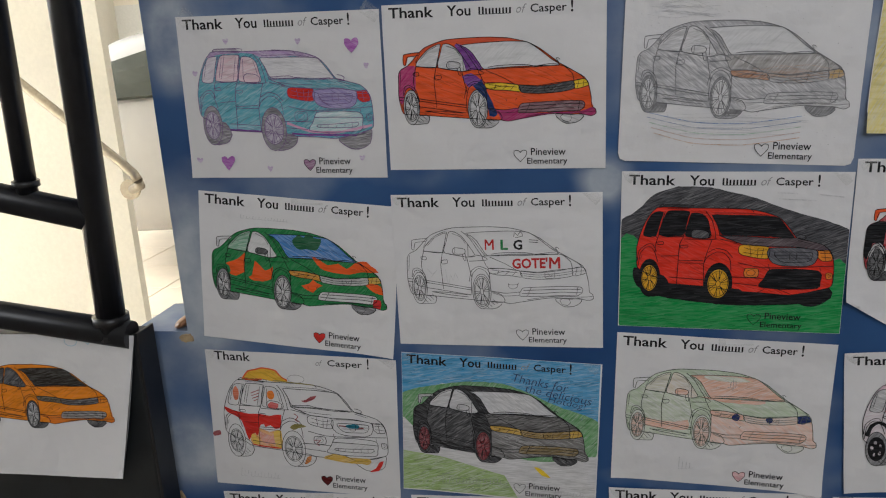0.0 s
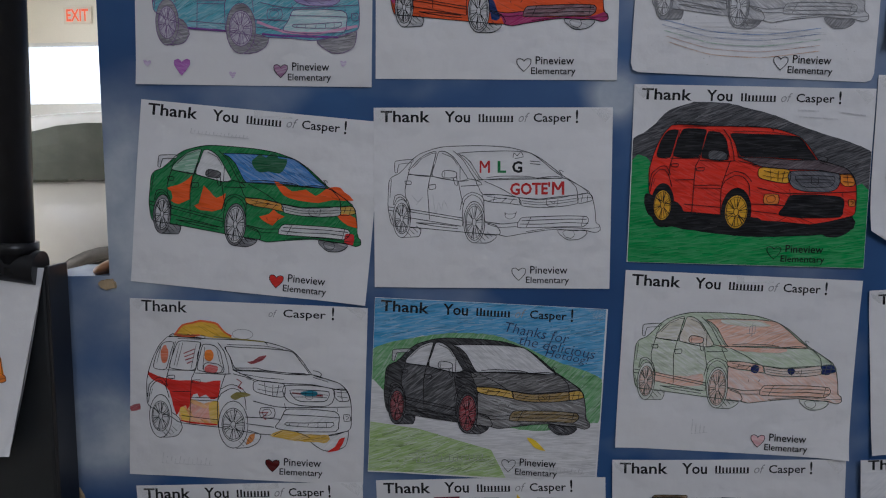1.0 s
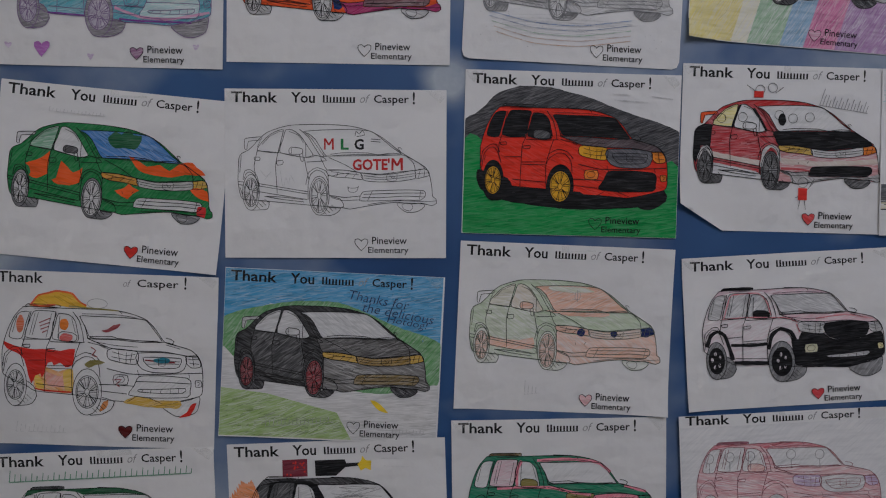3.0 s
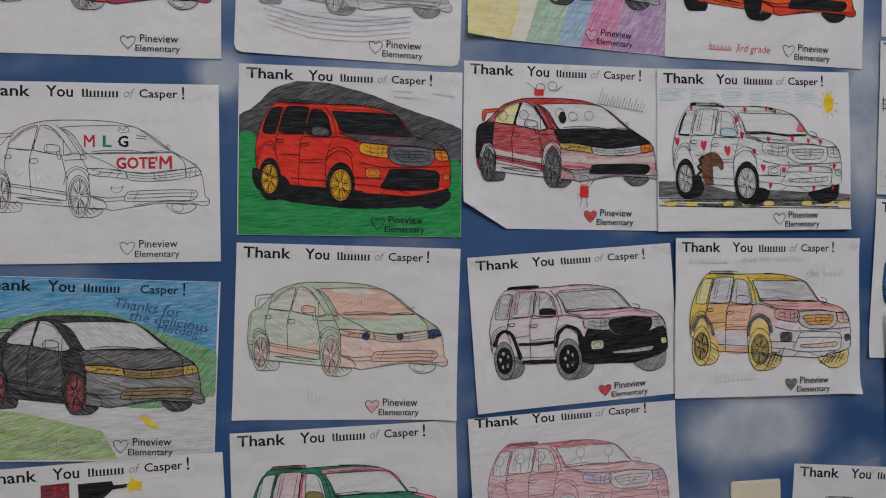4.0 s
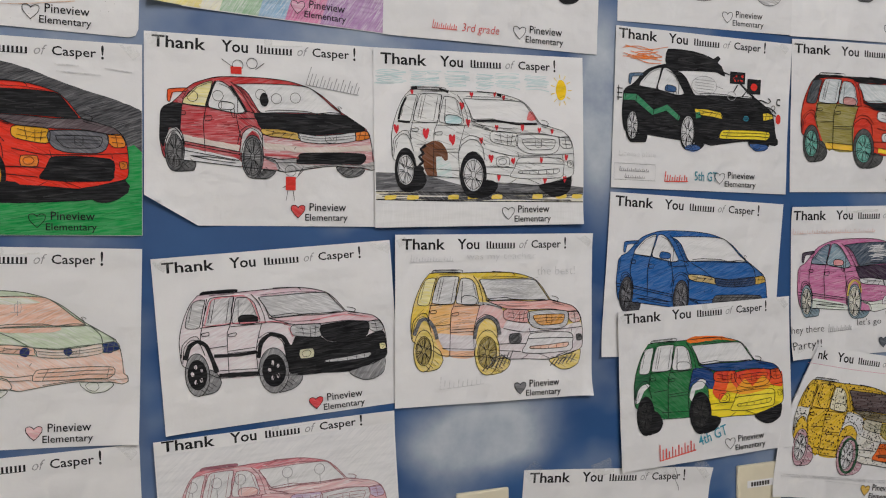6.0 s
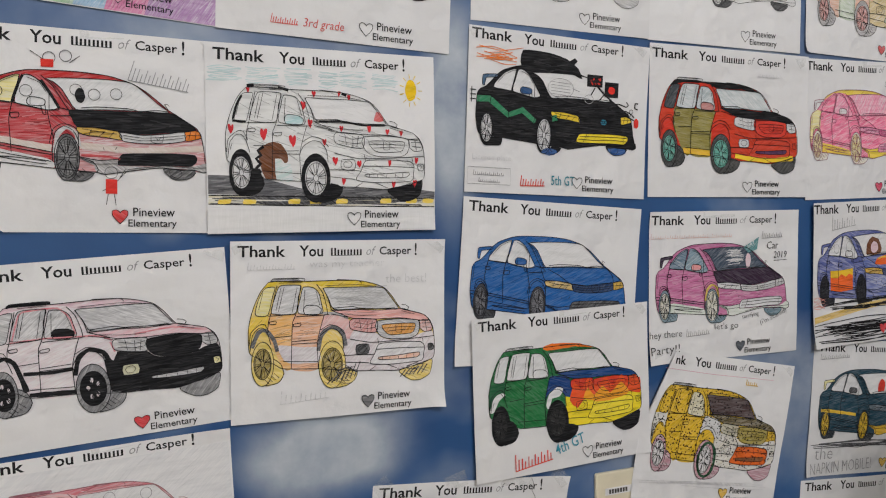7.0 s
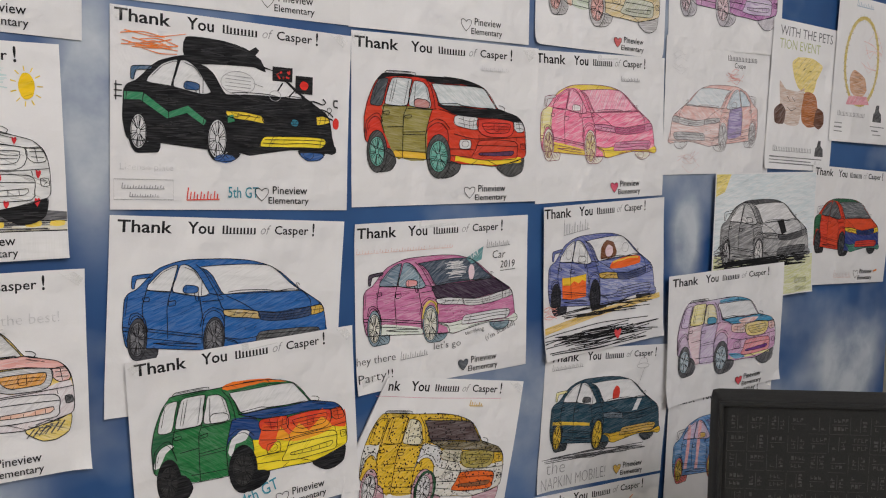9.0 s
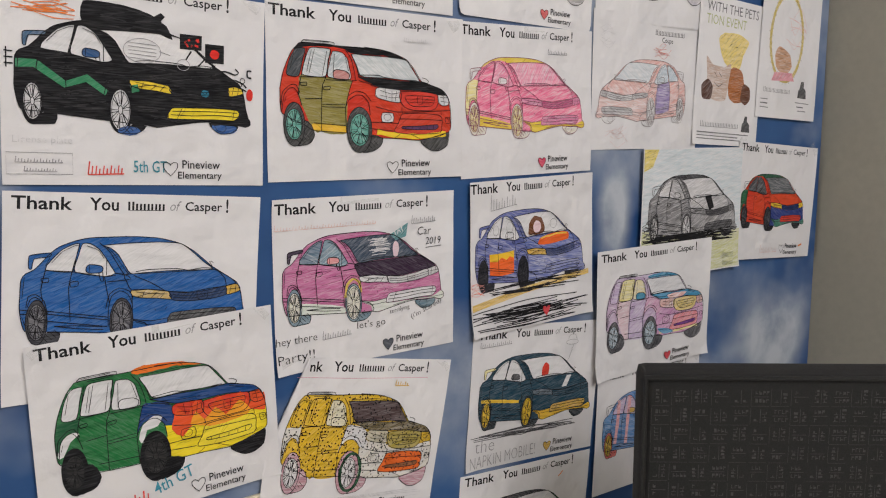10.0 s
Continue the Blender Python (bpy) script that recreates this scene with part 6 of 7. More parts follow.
# - black car with lights and a green zigzag
s = Sheet(1.3005, 1.5587, -2.79, 0.2802, 0.2123, "white sheet with a black car, green zigzag and traffic lights", 1.0, (), 0.8, 71, shift=(-4.4, 1.0))
s.header()
car = draw_car(s, "sedan", dict(body=BLK, nose=BLK, hood=BLK, spoiler=C((0.03, 0.10, 0.20), 0.9), rear_window=WASH, front_window=WASH, windscreen=C((0.62, 0.62, 0.62), 0.35), mirror=C((0.02, 0.08, 0.22), 0.97), headlight=C((0.80, 0.58, 0.04), 1.0), far_headlight=C((0.80, 0.58, 0.04), 1.0), lower_grille=C((0.82, 0.64, 0.03), 1.0), tyre=BLK, rim=C((0.52, 0.53, 0.55), 0.6)))
s.strokes("green_zigzag", [[(18, 121), (36, 122), (64, 103), (85, 111), (105, 97)], [(130, 103), (138, 105)]], 8.5, C((0.03, 0.22, 0.10), 0.97), car, False)
s.fill("roof_box", [(82, 168), (82, 190), (120, 191), (150, 185), (168, 174), (175, 160), (160, 165), (120, 169)], BLK, car)
s.fill("roof_fin", [(150, 180), (162, 188), (166, 184), (160, 176)], BLK, car, False)
s.fill("badge", oval(212, 104, 5, 4), C((0.03, 0.20, 0.30), 1.0), car)
s.fill("blue_hub", oval(128, 58, 12, 5), C((0.02, 0.09, 0.30), 0.95), car)
s.fill("blue_far_wheel", [(220, 68), (226, 60), (246, 60), (250, 68)], C((0.02, 0.09, 0.30), 0.95), car)
s.fill("light_box", rect(183, 152, 208, 168), BLK, car, False)
s.fill("light_box", rect(212, 139, 234, 160), BLK, car, False)
dots(s, "red_lamp_pattern", 187, 155, 204, 165, 10, 2.6, RED, 4)
s.fill("red_lamp", oval(223, 149, 5.5, 5.5), C((0.70, 0.03, 0.02), 1.0), car)
s.strokes("crane_arm", [[(218, 122), (222, 131), (220, 136), (224, 136)], [(222, 129), (236, 131), (248, 128), (252, 131), (248, 135)], [(220, 118), (234, 121), (248, 122), (258, 118), (262, 114)], [(222, 113), (238, 116), (252, 114), (262, 110)], [(196, 150), (190, 140)], [(212, 143), (204, 134)], [(268, 134), (263, 134), (263, 127), (268, 126)]], 2.0, BLK, car)
s.strokes("arm_joint", [(oval(x, y, 3, 3, 8), True) for x, y in ((226, 117), (240, 119), (253, 117), (257, 122))], 1.0, BLK, car)
s.fill("red_tip", oval(266, 106, 4, 7), RED)
scribble(s, "orange_flame", 12, 172, 84, 190, 14, 1.0, C((0.80, 0.20, 0.03), 0.95), 10, 4)
s.strokes("speech_oval", [(oval(142, 145, 20, 13), True)] + [[(127, 153 - 4 * k), (157, 152 - 4 * k)] for k in range(5)] + [(oval(187, 134, 7, 6), True), [(160, 146), (172, 143)]], 0.9, M_PENCIL, car)
s.strokes("side_hook", [[(8, 132), (16, 132)], [(8, 126), (16, 126)], [(8, 120), (16, 120)], [(10, 116), (10, 136)]], 1.4, BLK, car)
s.text("pencil_writing", "License plate", 14, 40, 56, 9, FAINT, -0.01)
s.strokes("pencil_box", [(rect(8, 10, 70, 32), True)], 0.7, M_PENCIL, None, False)
s.bars("pencil_bar", 16, 22, 46, 6, 8, M_PENCIL, 0, 0.7)
s.bars("pencil_bar", 24, 13, 32, 5, 6, M_PENCIL, 0, 0.7)
s.bars("red_name_bar", 85, 10, 38, 14, 5, C((0.66, 0.06, 0.04), 0.97), 2, 1.2)
s.text("teal_writing", "5th GT", 132, 13, 36, 13, C((0.03, 0.24, 0.32), 0.97), 0.005)
s.footer()

# - blue saloon
s = Sheet(1.2849, 1.3335, -4.51, 0.2783, 0.2193, "white sheet with a solid blue felt-pen car", 0.6, (("bl", 50, 4),), 0.8, 72, shift=(-0.6, -0.7))
s.header()
draw_car(s, "sedan", dict(body=BLUE, nose=BLUE, hood=BLUE, spoiler=BLUE, rear_window=WASH, front_window=WASH, windscreen=C((0.60, 0.60, 0.61), 0.4), mirror=BLUE, headlight=C((0.60, 0.42, 0.12), 0.85), far_headlight=GOLD, grille=C((0.02, 0.05, 0.14), 0.97), lower_grille=DGREY, tyre=C((0.04, 0.04, 0.05), 0.97), rim=C((0.10, 0.10, 0.12), 0.9)))
s.footer()

# - green car with a flaming front
s = Sheet(1.3020, 1.1887, 1.42, 0.2777, 0.2174, "white sheet with a green car with a flaming front", 6.0, (("tl", 30, 2), ("br", 40, 4)), 0.7, 73, shift=(0.6, -0.1))
s.header()
car = draw_car(s, "suv", dict(body=C((0.02, 0.17, 0.05), 0.98), rear_panel=DGRN, roof=C((0.02, 0.17, 0.05), 0.98), quarter_window=WASH, rear_window=WASH, front_window=WASH, windscreen=WASH, mirror=WASH, fender=C((0.01, 0.05, 0.20), 0.98), hood=C((0.01, 0.06, 0.22), 0.98), nose=C((0.84, 0.66, 0.02), 1.0), grille=C((0.66, 0.05, 0.02), 1.0), headlight=C((0.66, 0.05, 0.02), 1.0), far_headlight=C((0.70, 0.08, 0.02), 1.0), lower_grille=C((0.84, 0.68, 0.04), 1.0), tyre=BLK, rim=C((0.03, 0.03, 0.03), 1.0), roof_rail=WASH))
s.fill("orange_roof", [(105, 169), (112, 164), (156, 165), (186, 161), (157, 170), (120, 173)], C((0.80, 0.18, 0.02), 1.0), car)
s.fill("flame", [(146, 92), (154, 116), (166, 104), (176, 120), (190, 106), (206, 118), (216, 104), (232, 118), (242, 102), (262, 110), (262, 88), (240, 94), (226, 86), (210, 96), (192, 84), (172, 92), (158, 80)], C((0.76, 0.09, 0.02), 1.0), car)
s.fill("flame_core", [(168, 92), (176, 106), (186, 94), (200, 106), (212, 94), (230, 108), (244, 92), (230, 86), (196, 84)], C((0.82, 0.34, 0.02), 1.0), car)
s.fill("white_arch", [(108, 90), (114, 106), (126, 113), (136, 109), (130, 100), (118, 98), (112, 84)], PAPERMARK, car)
s.fill("white_arch", [(22, 92), (28, 110), (39, 116), (46, 113), (36, 106), (28, 92)], PAPERMARK, car)
s.bars("red_name_bar", 58, 8, 60, 22, 6, C((0.70, 0.06, 0.04), 0.97), 8, 1.6)
s.text("teal_writing", "4th GT", 122, 20, 48, 15, C((0.03, 0.26, 0.36), 0.97), 0.005, 0, 14)
s.footer()

# - olive, red and black car
s = Sheet(1.5946, 1.5554, -0.75, 0.3005, 0.2166, "white sheet with an olive, red, black and yellow car", 0.9, (("br", 40, 2),), 0.8, 74, shift=(-4.8, -2.5))
s.header()
draw_car(s, "suv", dict(body=C((0.60, 0.04, 0.02), 1.0), rear_panel=C((0.60, 0.05, 0.02), 1.0), roof=BLK, rear_door=OLIVE, front_door=C((0.28, 0.24, 0.05), 0.95), fender=C((0.62, 0.05, 0.02), 1.0), hood=BLK, quarter_window=C((0.05, 0.06, 0.07), 0.95), rear_window=C((0.40, 0.48, 0.50), 0.6), front_window=C((0.36, 0.45, 0.48), 0.65), windscreen=C((0.42, 0.50, 0.52), 0.6), nose=C((0.60, 0.05, 0.02), 1.0), headlight=WASH, far_headlight=WASH, grille=C((0.66, 0.05, 0.03), 1.0), lower_grille=C((0.60, 0.06, 0.03), 1.0), slot=C((0.12, 0.05, 0.12), 1.0), sill=C((0.76, 0.46, 0.03), 0.97), mirror=C((0.50, 0.20, 0.18), 0.9), tyre=C((0.05, 0.05, 0.05), 0.96), rim=C((0.12, 0.42, 0.34), 0.9), fog_light=WASH))
s.strokes("yellow_lip", [[(150, 64), (172, 60), (215, 58), (256, 62)]], 8, C((0.80, 0.56, 0.03), 1.0))
s.bars("faint_name_bar", 190, 182, 46, 7, 7, FAINT, 0, 0.5)
s.tape(4, 216, 26, 16, 30)
s.footer()

# - mauve saloon with a dark hood
s = Sheet(1.5869, 1.3165, -0.34, 0.2829, 0.2207, "white sheet with a mauve car, dark hood and handwriting", 0.7, (("bl", 50, 5), ("tl", 30, 2)), 0.9, 75, shift=(-5.7, -1.9))
s.header()
MV = C((0.52, 0.12, 0.30), 0.88)
car = draw_car(s, "sedan", dict(body=MV, nose=MV, hood=C((0.035, 0.015, 0.04), 0.97), windscreen=C((0.035, 0.06, 0.10), 0.92), roof=MV, rear_window=C((0.08, 0.16, 0.24), 0.85), front_window=C((0.10, 0.22, 0.30), 0.8), spoiler=C((0.05, 0.03, 0.06), 0.95), headlight=WASH, far_headlight=LGREY, grille=LGREY, lower_grille=WASH, lip=C((0.62, 0.70, 0.56), 0.55), mirror=C((0.70, 0.20, 0.20), 0.8), skirt=C((0.55, 0.66, 0.50), 0.6), tyre=C((0.12, 0.22, 0.28), 0.85), rim=C((0.68, 0.66, 0.46), 0.6)))
s.strokes("yellow_arch", [[(107, 88), (110, 104), (119, 111), (128, 106), (131, 92)]], 4, C((0.72, 0.52, 0.06), 0.9), car)
s.fill("flag", [(176, 164), (206, 178), (203, 160), (186, 156)], C((0.10, 0.28, 0.30), 0.9), car, False)
s.text("flag_lettering", "YAY", 183, 162, 18, 9, PAPERMARK, 0.01, 0, 18)
s.fill("pink_hanger", oval(186, 144, 5, 11), PPINK, car)
s.bars("red_pencil_bar", 8, 180, 150, 7, 18, C((0.70, 0.30, 0.22), 0.55), 0, 0.5)
s.bars("name_bar", 212, 176, 42, 11, 6, M_PENCIL, 2, 0.8)
s.text("pencil_writing", "Car", 222, 160, 23, 11, M_INK, -0.006, 0.1)
s.text("pencil_writing", "2019", 236, 146, 26, 10, M_INK, -0.004, 0.1)
s.strokes("underline", [[(236, 142), (263, 143)]], 0.9, M_INK)
scribble(s, "pale_rubbing", 142, 138, 178, 162, 24, 1.0, LGREY, 75, 1.5, car)
s.text("pencil_writing", "hey there", 6, 36, 58, 13, M_INK, -0.012)
s.bars("name_bar", 72, 38, 44, 11, 6, M_PENCIL, 2, 0.8)
s.text("pencil_writing", "let's go", 124, 42, 44, 12, M_INK, -0.012)
s.text("pencil_writing", "Party!!", 8, 12, 52, 15, M_INK, -0.01, 0, 2)
s.text("pencil_writing", "terrifying", 176, 56, 32, 8, M_INK, -0.012, 0, 6)
s.text("pencil_writing", "(i'm scared)", 212, 44, 54, 10, M_INK, -0.012, 0, 18)
s.tape(130, 217, 60, 18, 2)
s.footer(C((0.07, 0.08, 0.10), 0.95))

# - yellow speckled car on a crumpled sheet
s = Sheet(1.5629, 1.0979, -10.59, 0.2784, 0.2220, "crumpled white sheet with a yellow speckled car, corner folded", 4.0, (("tl", 90, 10), ("bl", 40, 5)), 1.1, 76, cuts=(("tl", 44, 120),), shift=(0.8, -0.4))
s.header(cut=70)
s.text("greeting_lettering", "nk", 47, 199, 19.5, 13, M_INK, 0.018)
s.strokes("pink_underline", [[(30, 192), (120, 190), (240, 191)]], 0.8, C((0.66, 0.22, 0.34), 0.8))
YS = C((0.72, 0.46, 0.02), 0.97)
car = draw_car(s, "suv", dict(body=YS, rear_panel=C((0.66, 0.64, 0.58), 0.8), rear_door=YS, front_door=YS, fender=C((0.66, 0.66, 0.66), 0.7), nose=C((0.66, 0.62, 0.50), 0.6), hood=C((0.16, 0.12, 0.04), 0.9), quarter_window=YS, rear_window=YS, front_window=C((0.70, 0.64, 0.40), 0.8), windscreen=C((0.08, 0.05, 0.05), 0.95), headlight=C((0.5, 0.46, 0.3), 0.8), grille=C((0.40, 0.32, 0.06), 0.95), lower_grille=C((0.76, 0.14, 0.02), 1.0), slot=C((0.30, 0.12, 0.05), 1.0), tyre=C((0.44, 0.16, 0.22), 0.75), rim=WASH))
s.strokes("green_tyre_ring", [(oval(130, 66, 16, 25), True)], 5, C((0.02, 0.09, 0.04), 0.98), car)
dots(s, "black_speckle", 22, 56, 264, 170, 900, 2.1, BLK, 7, SUV["body"])
s.bars("small_bar", 186, 180, 24, 8, 3, GOLD, 0, 1.2)
scribble(s, "ground_scribble", 8, 26, 266, 34, 10, 0.6, FAINT, 3, 3)
s.footer(GOLD)

# - hot pink saloon
s = Sheet(1.8776, 1.5519, 0.73, 0.2717, 0.2193, "white sheet with a hot pink car edged in yellow", 0.6, (), 0.8, 81, shift=(-6.2, -0.4))
s.header()
HP = C((0.86, 0.07, 0.24), 0.76, 20)
draw_car(s, "sedan", dict(body=HP, nose=HP, hood=HP, roof=C((0.76, 0.56, 0.05), 0.9), rear_panel=PYEL, rear_window=HP, front_window=C((0.84, 0.14, 0.32), 0.7), windscreen=C((0.86, 0.12, 0.30), 0.66, 60), mirror=C((0.7, 0.66, 0.66), 0.7), headlight=PINK, far_headlight=PINK, grille=C((0.55, 0.08, 0.22), 0.9), lower_grille=PINK, lip=C((0.80, 0.60, 0.06), 0.95), skirt=C((0.78, 0.56, 0.06), 0.95), rim=C((0.74, 0.62, 0.20), 0.75), tyre=C((0.68, 0.62, 0.40), 0.5), spoiler=LGREY), C((0.22, 0.03, 0.08), 0.9))
s.bars("pencil_name_bar", 184, 178, 44, 8, 6, M_PENCIL, 0, 0.7)
s.footer(C((0.60, 0.06, 0.12), 0.95))

# - blue car with orange doors on a scribbled road
s = Sheet(1.8889, 1.3227, 1.23, 0.2627, 0.2310, "white sheet with a blue car, orange doors and scribbled road", 4.8, (("bl", 60, 7), ("br", 30, 3)), 0.7, 82, shift=(-8.0, 0.6))
s.header()
PB = C((0.05, 0.08, 0.34), 0.85)
car = draw_car(s, "sedan", dict(body=PB, nose=C((0.08, 0.12, 0.40), 0.8), hood=C((0.05, 0.10, 0.40), 0.85), rear_window=WASH, front_window=WASH, windscreen=WASH, headlight=GOLD, grille=C((0.06, 0.08, 0.20), 0.95), tyre=C((0.02, 0.02, 0.03), 0.98), rim=C((0.02, 0.02, 0.03), 0.98), roof=PB, spoiler=PB))
s.fill("orange_hood", [(154, 118), (160, 127), (180, 131), (208, 132), (226, 130), (226, 120), (200, 117), (176, 116)], C((0.80, 0.13, 0.02), 1.0), car)
s.strokes("yellow_flame", [[(162, 126), (172, 128), (184, 128), (198, 130), (222, 129)]], 3.0, C((0.80, 0.50, 0.05), 0.95), car)
s.fill("orange_door", [(46, 114), (72, 113), (99, 115), (99, 82), (72, 81), (47, 83)], C((0.80, 0.13, 0.02), 1.0), car, False)
s.fill("yellow_door", [(46, 114), (72, 113), (99, 115), (99, 104), (90, 107), (82, 103), (72, 107), (62, 102), (54, 106), (47, 103)], C((0.80, 0.50, 0.03), 1.0), car, False)
s.fill("brown_patch", [(132, 134), (134, 150), (146, 160), (162, 156), (170, 142), (166, 134), (150, 133)], BROWN, car)
s.fill("pale_oval", oval(152, 144, 9, 9), PPINK, car)
s.strokes("round_doodle", [(oval(190, 146, 8, 7, 10), True), (oval(90, 148, 7, 8, 10), True), (oval(60, 146, 6, 7, 10), True)], 0.9, M_PENCIL, car)
s.fill("yellow_line", [(10, 46), (120, 60), (276, 70), (276, 62), (120, 50), (10, 36)], C((0.70, 0.46, 0.08), 0.85), smooth=False)
scribble(s, "black_road_scribble", 6, 6, 276, 34, 30, 1.5, BLK, 12, 7)
scribble(s, "black_road_scribble", 30, 52, 276, 66, 14, 1.4, BLK, 13, 5)
scribble(s, "red_scribble", 2, 58, 40, 78, 9, 0.8, C((0.72, 0.16, 0.10), 0.8), 14, 5)
s.bars("pencil_name_bar", 50, 174, 58, 22, 5, M_PENCIL, 6, 0.7)
s.fill("red_heart", heart_shape(172, 18.5, 17, 18), C((0.62, 0.04, 0.05), 0.97))

# - dark teal saloon with yellow wheels
s = Sheet(1.9006, 1.0952, -5.42, 0.2828, 0.2211, "white sheet with a dark teal car with yellow wheels and lettering", 0.7, (("bl", 40, 4),), 0.9, 83, shift=(0.5, -1.4))
s.header()
DT = C((0.010, 0.052, 0.085), 0.96, 12)
car = draw_car(s, "sedan", dict(body=DT, nose=DT, hood=DT, spoiler=PYEL, rear_window=WASH, front_window=WASH, windscreen=WASH, mirror=DGREY, lip=C((0.74, 0.46, 0.03), 0.97), headlight=C((0.10, 0.14, 0.18), 0.9), tyre=C((0.03, 0.04, 0.05), 0.96), rim=C((0.76, 0.50, 0.03), 0.97), skirt=DT, lower_grille=GOLD))
s.strokes("yellow_side_stripe", [[(22, 106), (50, 104), (100, 98)]], 6, C((0.76, 0.50, 0.04), 0.97), car)
s.fill("red_blob", [(146, 134), (146, 148), (152, 156), (160, 150), (160, 136)], C((0.62, 0.05, 0.03), 1.0), car)
s.fill("white_stripe", [(194, 112), (204, 130), (214, 130), (206, 112)], PAPERMARK, car, False)
scribble(s, "ground_scribble", 4, 46, 240, 54, 16, 1.3, SOFTBLK, 15, 4)
s.strokes("hat_doodle", [(oval(210, 184, 14, 4), True), [(200, 188), (204, 196), (216, 196), (220, 188)], [(214, 180), (206, 160), (200, 150)]], 0.8, M_PENCIL)
s.text("pencil_writing", "the", 16, 28, 40, 20, M_PENCIL, -0.015)
s.text("pencil_writing", "NAPKIN MOBILE!", 8, 4, 138, 18, M_PENCIL, -0.015, 0, 2)
s.bars("pencil_bar", 14, 186, 64, 9, 8, M_PENCIL, 4, 0.8)
s.footer(GOLD)

# - lowest sheet of the column
s = Sheet(1.876, 0.870, -5.0, 0.286, 0.222, "white sheet with a dark green car, cut by the chair", 0.5, (), 0.9, 84)
s.header()
draw_car(s, "sedan", dict(body=DGRN, roof=SOFTBLK, windscreen=WASH, rear_window=WASH, front_window=WASH, hood=DGRN, tyre=DGREY))
s.strokes("orange_stroke", [[(206, 182), (216, 190)]], 2, ORANGE)
s.footer()

# - salmon coupe facing the other way
s = Sheet(2.1572, 1.5878, -0.34, 0.2837, 0.2233, "white sheet with a salmon coupe with a purple door", 0.4, (), 0.5, 91, shift=(0.0, 0.0))
s.text("title_lettering", "Coupe", 174, 172, 30, 11, M_INK, 0.005)
s.bars("title_bar", 156, 186, 82, 9, 10, M_INK, 0, 1.2)
car = draw_car(s, "sedan", dict(body=SALM, nose=C((0.72, 0.34, 0.28), 0.55), hood=C((0.74, 0.30, 0.24), 0.6), rear_window=LBLUE, front_window=LBLUE, windscreen=C((0.50, 0.60, 0.66), 0.5), front_door=C((0.26, 0.18, 0.44), 0.8), headlight=GREY, far_headlight=GREY, grille=LGREY, lower_grille=GREY, tyre=WASH, rim=WASH), C((0.12, 0.08, 0.08), 0.85), 0.8, (-0.93, 0.93, 258, -14))
scribble(s, "red_scribble", 150, 150, 200, 170, 9, 0.8, C((0.72, 0.20, 0.16), 0.8), 16, 9)
scribble(s, "pale_scribble", 30, 12, 90, 30, 8, 0.8, C((0.70, 0.36, 0.34), 0.55), 17, 12)
scribble(s, "faint_scribble", 10, 160, 60, 190, 9, 0.6, FAINT, 18, 12)

# - pet event page: plain animal-free shapes
s = Sheet(2.394, 1.612, -2.8, 0.210, 0.268, "white portrait page with brown and yellow shapes and lettering", 3.2, (("bl", 30, 3),), 0.4, 92, size=(216.0, 279.0))
s.text("title_lettering", "WITH THE PETS", 22, 250, 172, 18, C((0.10, 0.10, 0.11), 0.9), 0.0)
s.text("title_lettering", "TION EVENT", 22, 226, 132, 18, C((0.38, 0.42, 0.16), 0.85), 0.0)
s.fill("yellow_shape", [(76, 176), (66, 202), (84, 214), (130, 216), (166, 204), (150, 176), (140, 150), (96, 154)], C((0.78, 0.60, 0.14), 0.85))
s.fill("brown_shape", [(110, 96), (104, 136), (120, 152), (150, 146), (164, 110), (158, 88), (130, 84)], C((0.40, 0.13, 0.03), 0.92))
s.fill("dark_brown_shape", [(150, 92), (158, 122), (180, 116), (184, 94), (168, 82)], C((0.13, 0.05, 0.025), 0.95))
s.fill("tan_shape", [(42, 92), (36, 126), (30, 166), (52, 152), (92, 150), (112, 158), (108, 126), (100, 88), (70, 84)], C((0.48, 0.30, 0.20), 0.7))
s.fill("dark_patch", [(24, 88), (20, 112), (40, 124), (56, 110), (50, 86)], C((0.10, 0.045, 0.03), 0.93))
s.strokes("pencil_line", [[(58, 138), (68, 130)], [(84, 130), (74, 138)], [(60, 118), (74, 112), (88, 118)], [(104, 192), (110, 196)], [(124, 190), (130, 192)]], 1.4, M_INK)
s.bars("company_bar", 24, 34, 128, 11, 12, C((0.16, 0.16, 0.17), 0.85), 0, 1.4)
s.strokes("small_print_bar", [[(14, 24), (186, 22)], [(14, 18), (150, 16)], [(14, 12), (186, 10)]], 2.4, C((0.12, 0.12, 0.13), 0.85), None, False)
s.fill("bottle_shape", [(160, 28), (162, 44), (170, 50), (171, 60), (179, 60), (180, 50), (188, 44), (190, 28)], C((0.06, 0.06, 0.065), 0.92), smooth=False)

# - page with a running wheel
s = Sheet(2.600, 1.668, -2.6, 0.222, 0.280, "white portrait page with a yellow ring on a pink base", 5.5, (), 0.4, 93, size=(216.0, 279.0))
ring = [(92 + 58 * math.cos(a), 158 + 84 * math.sin(a)) for a in (2 * math.pi * k / 44 for k in range(44))]
s.strokes("yellow_ring", [(ring, True)], 9, C((0.58, 0.44, 0.08), 0.85))
zig = [(92 + (58 + (7 if k % 2 else -7)) * math.cos(2 * math.pi * k / 72), 158 + (84 + (7 if k % 2 else -7)) * math.sin(2 * math.pi * k / 72)) for k in range(72)]
s.strokes("zigzag", [(zig, True)], 0.9, SOFTBLK, None, False)
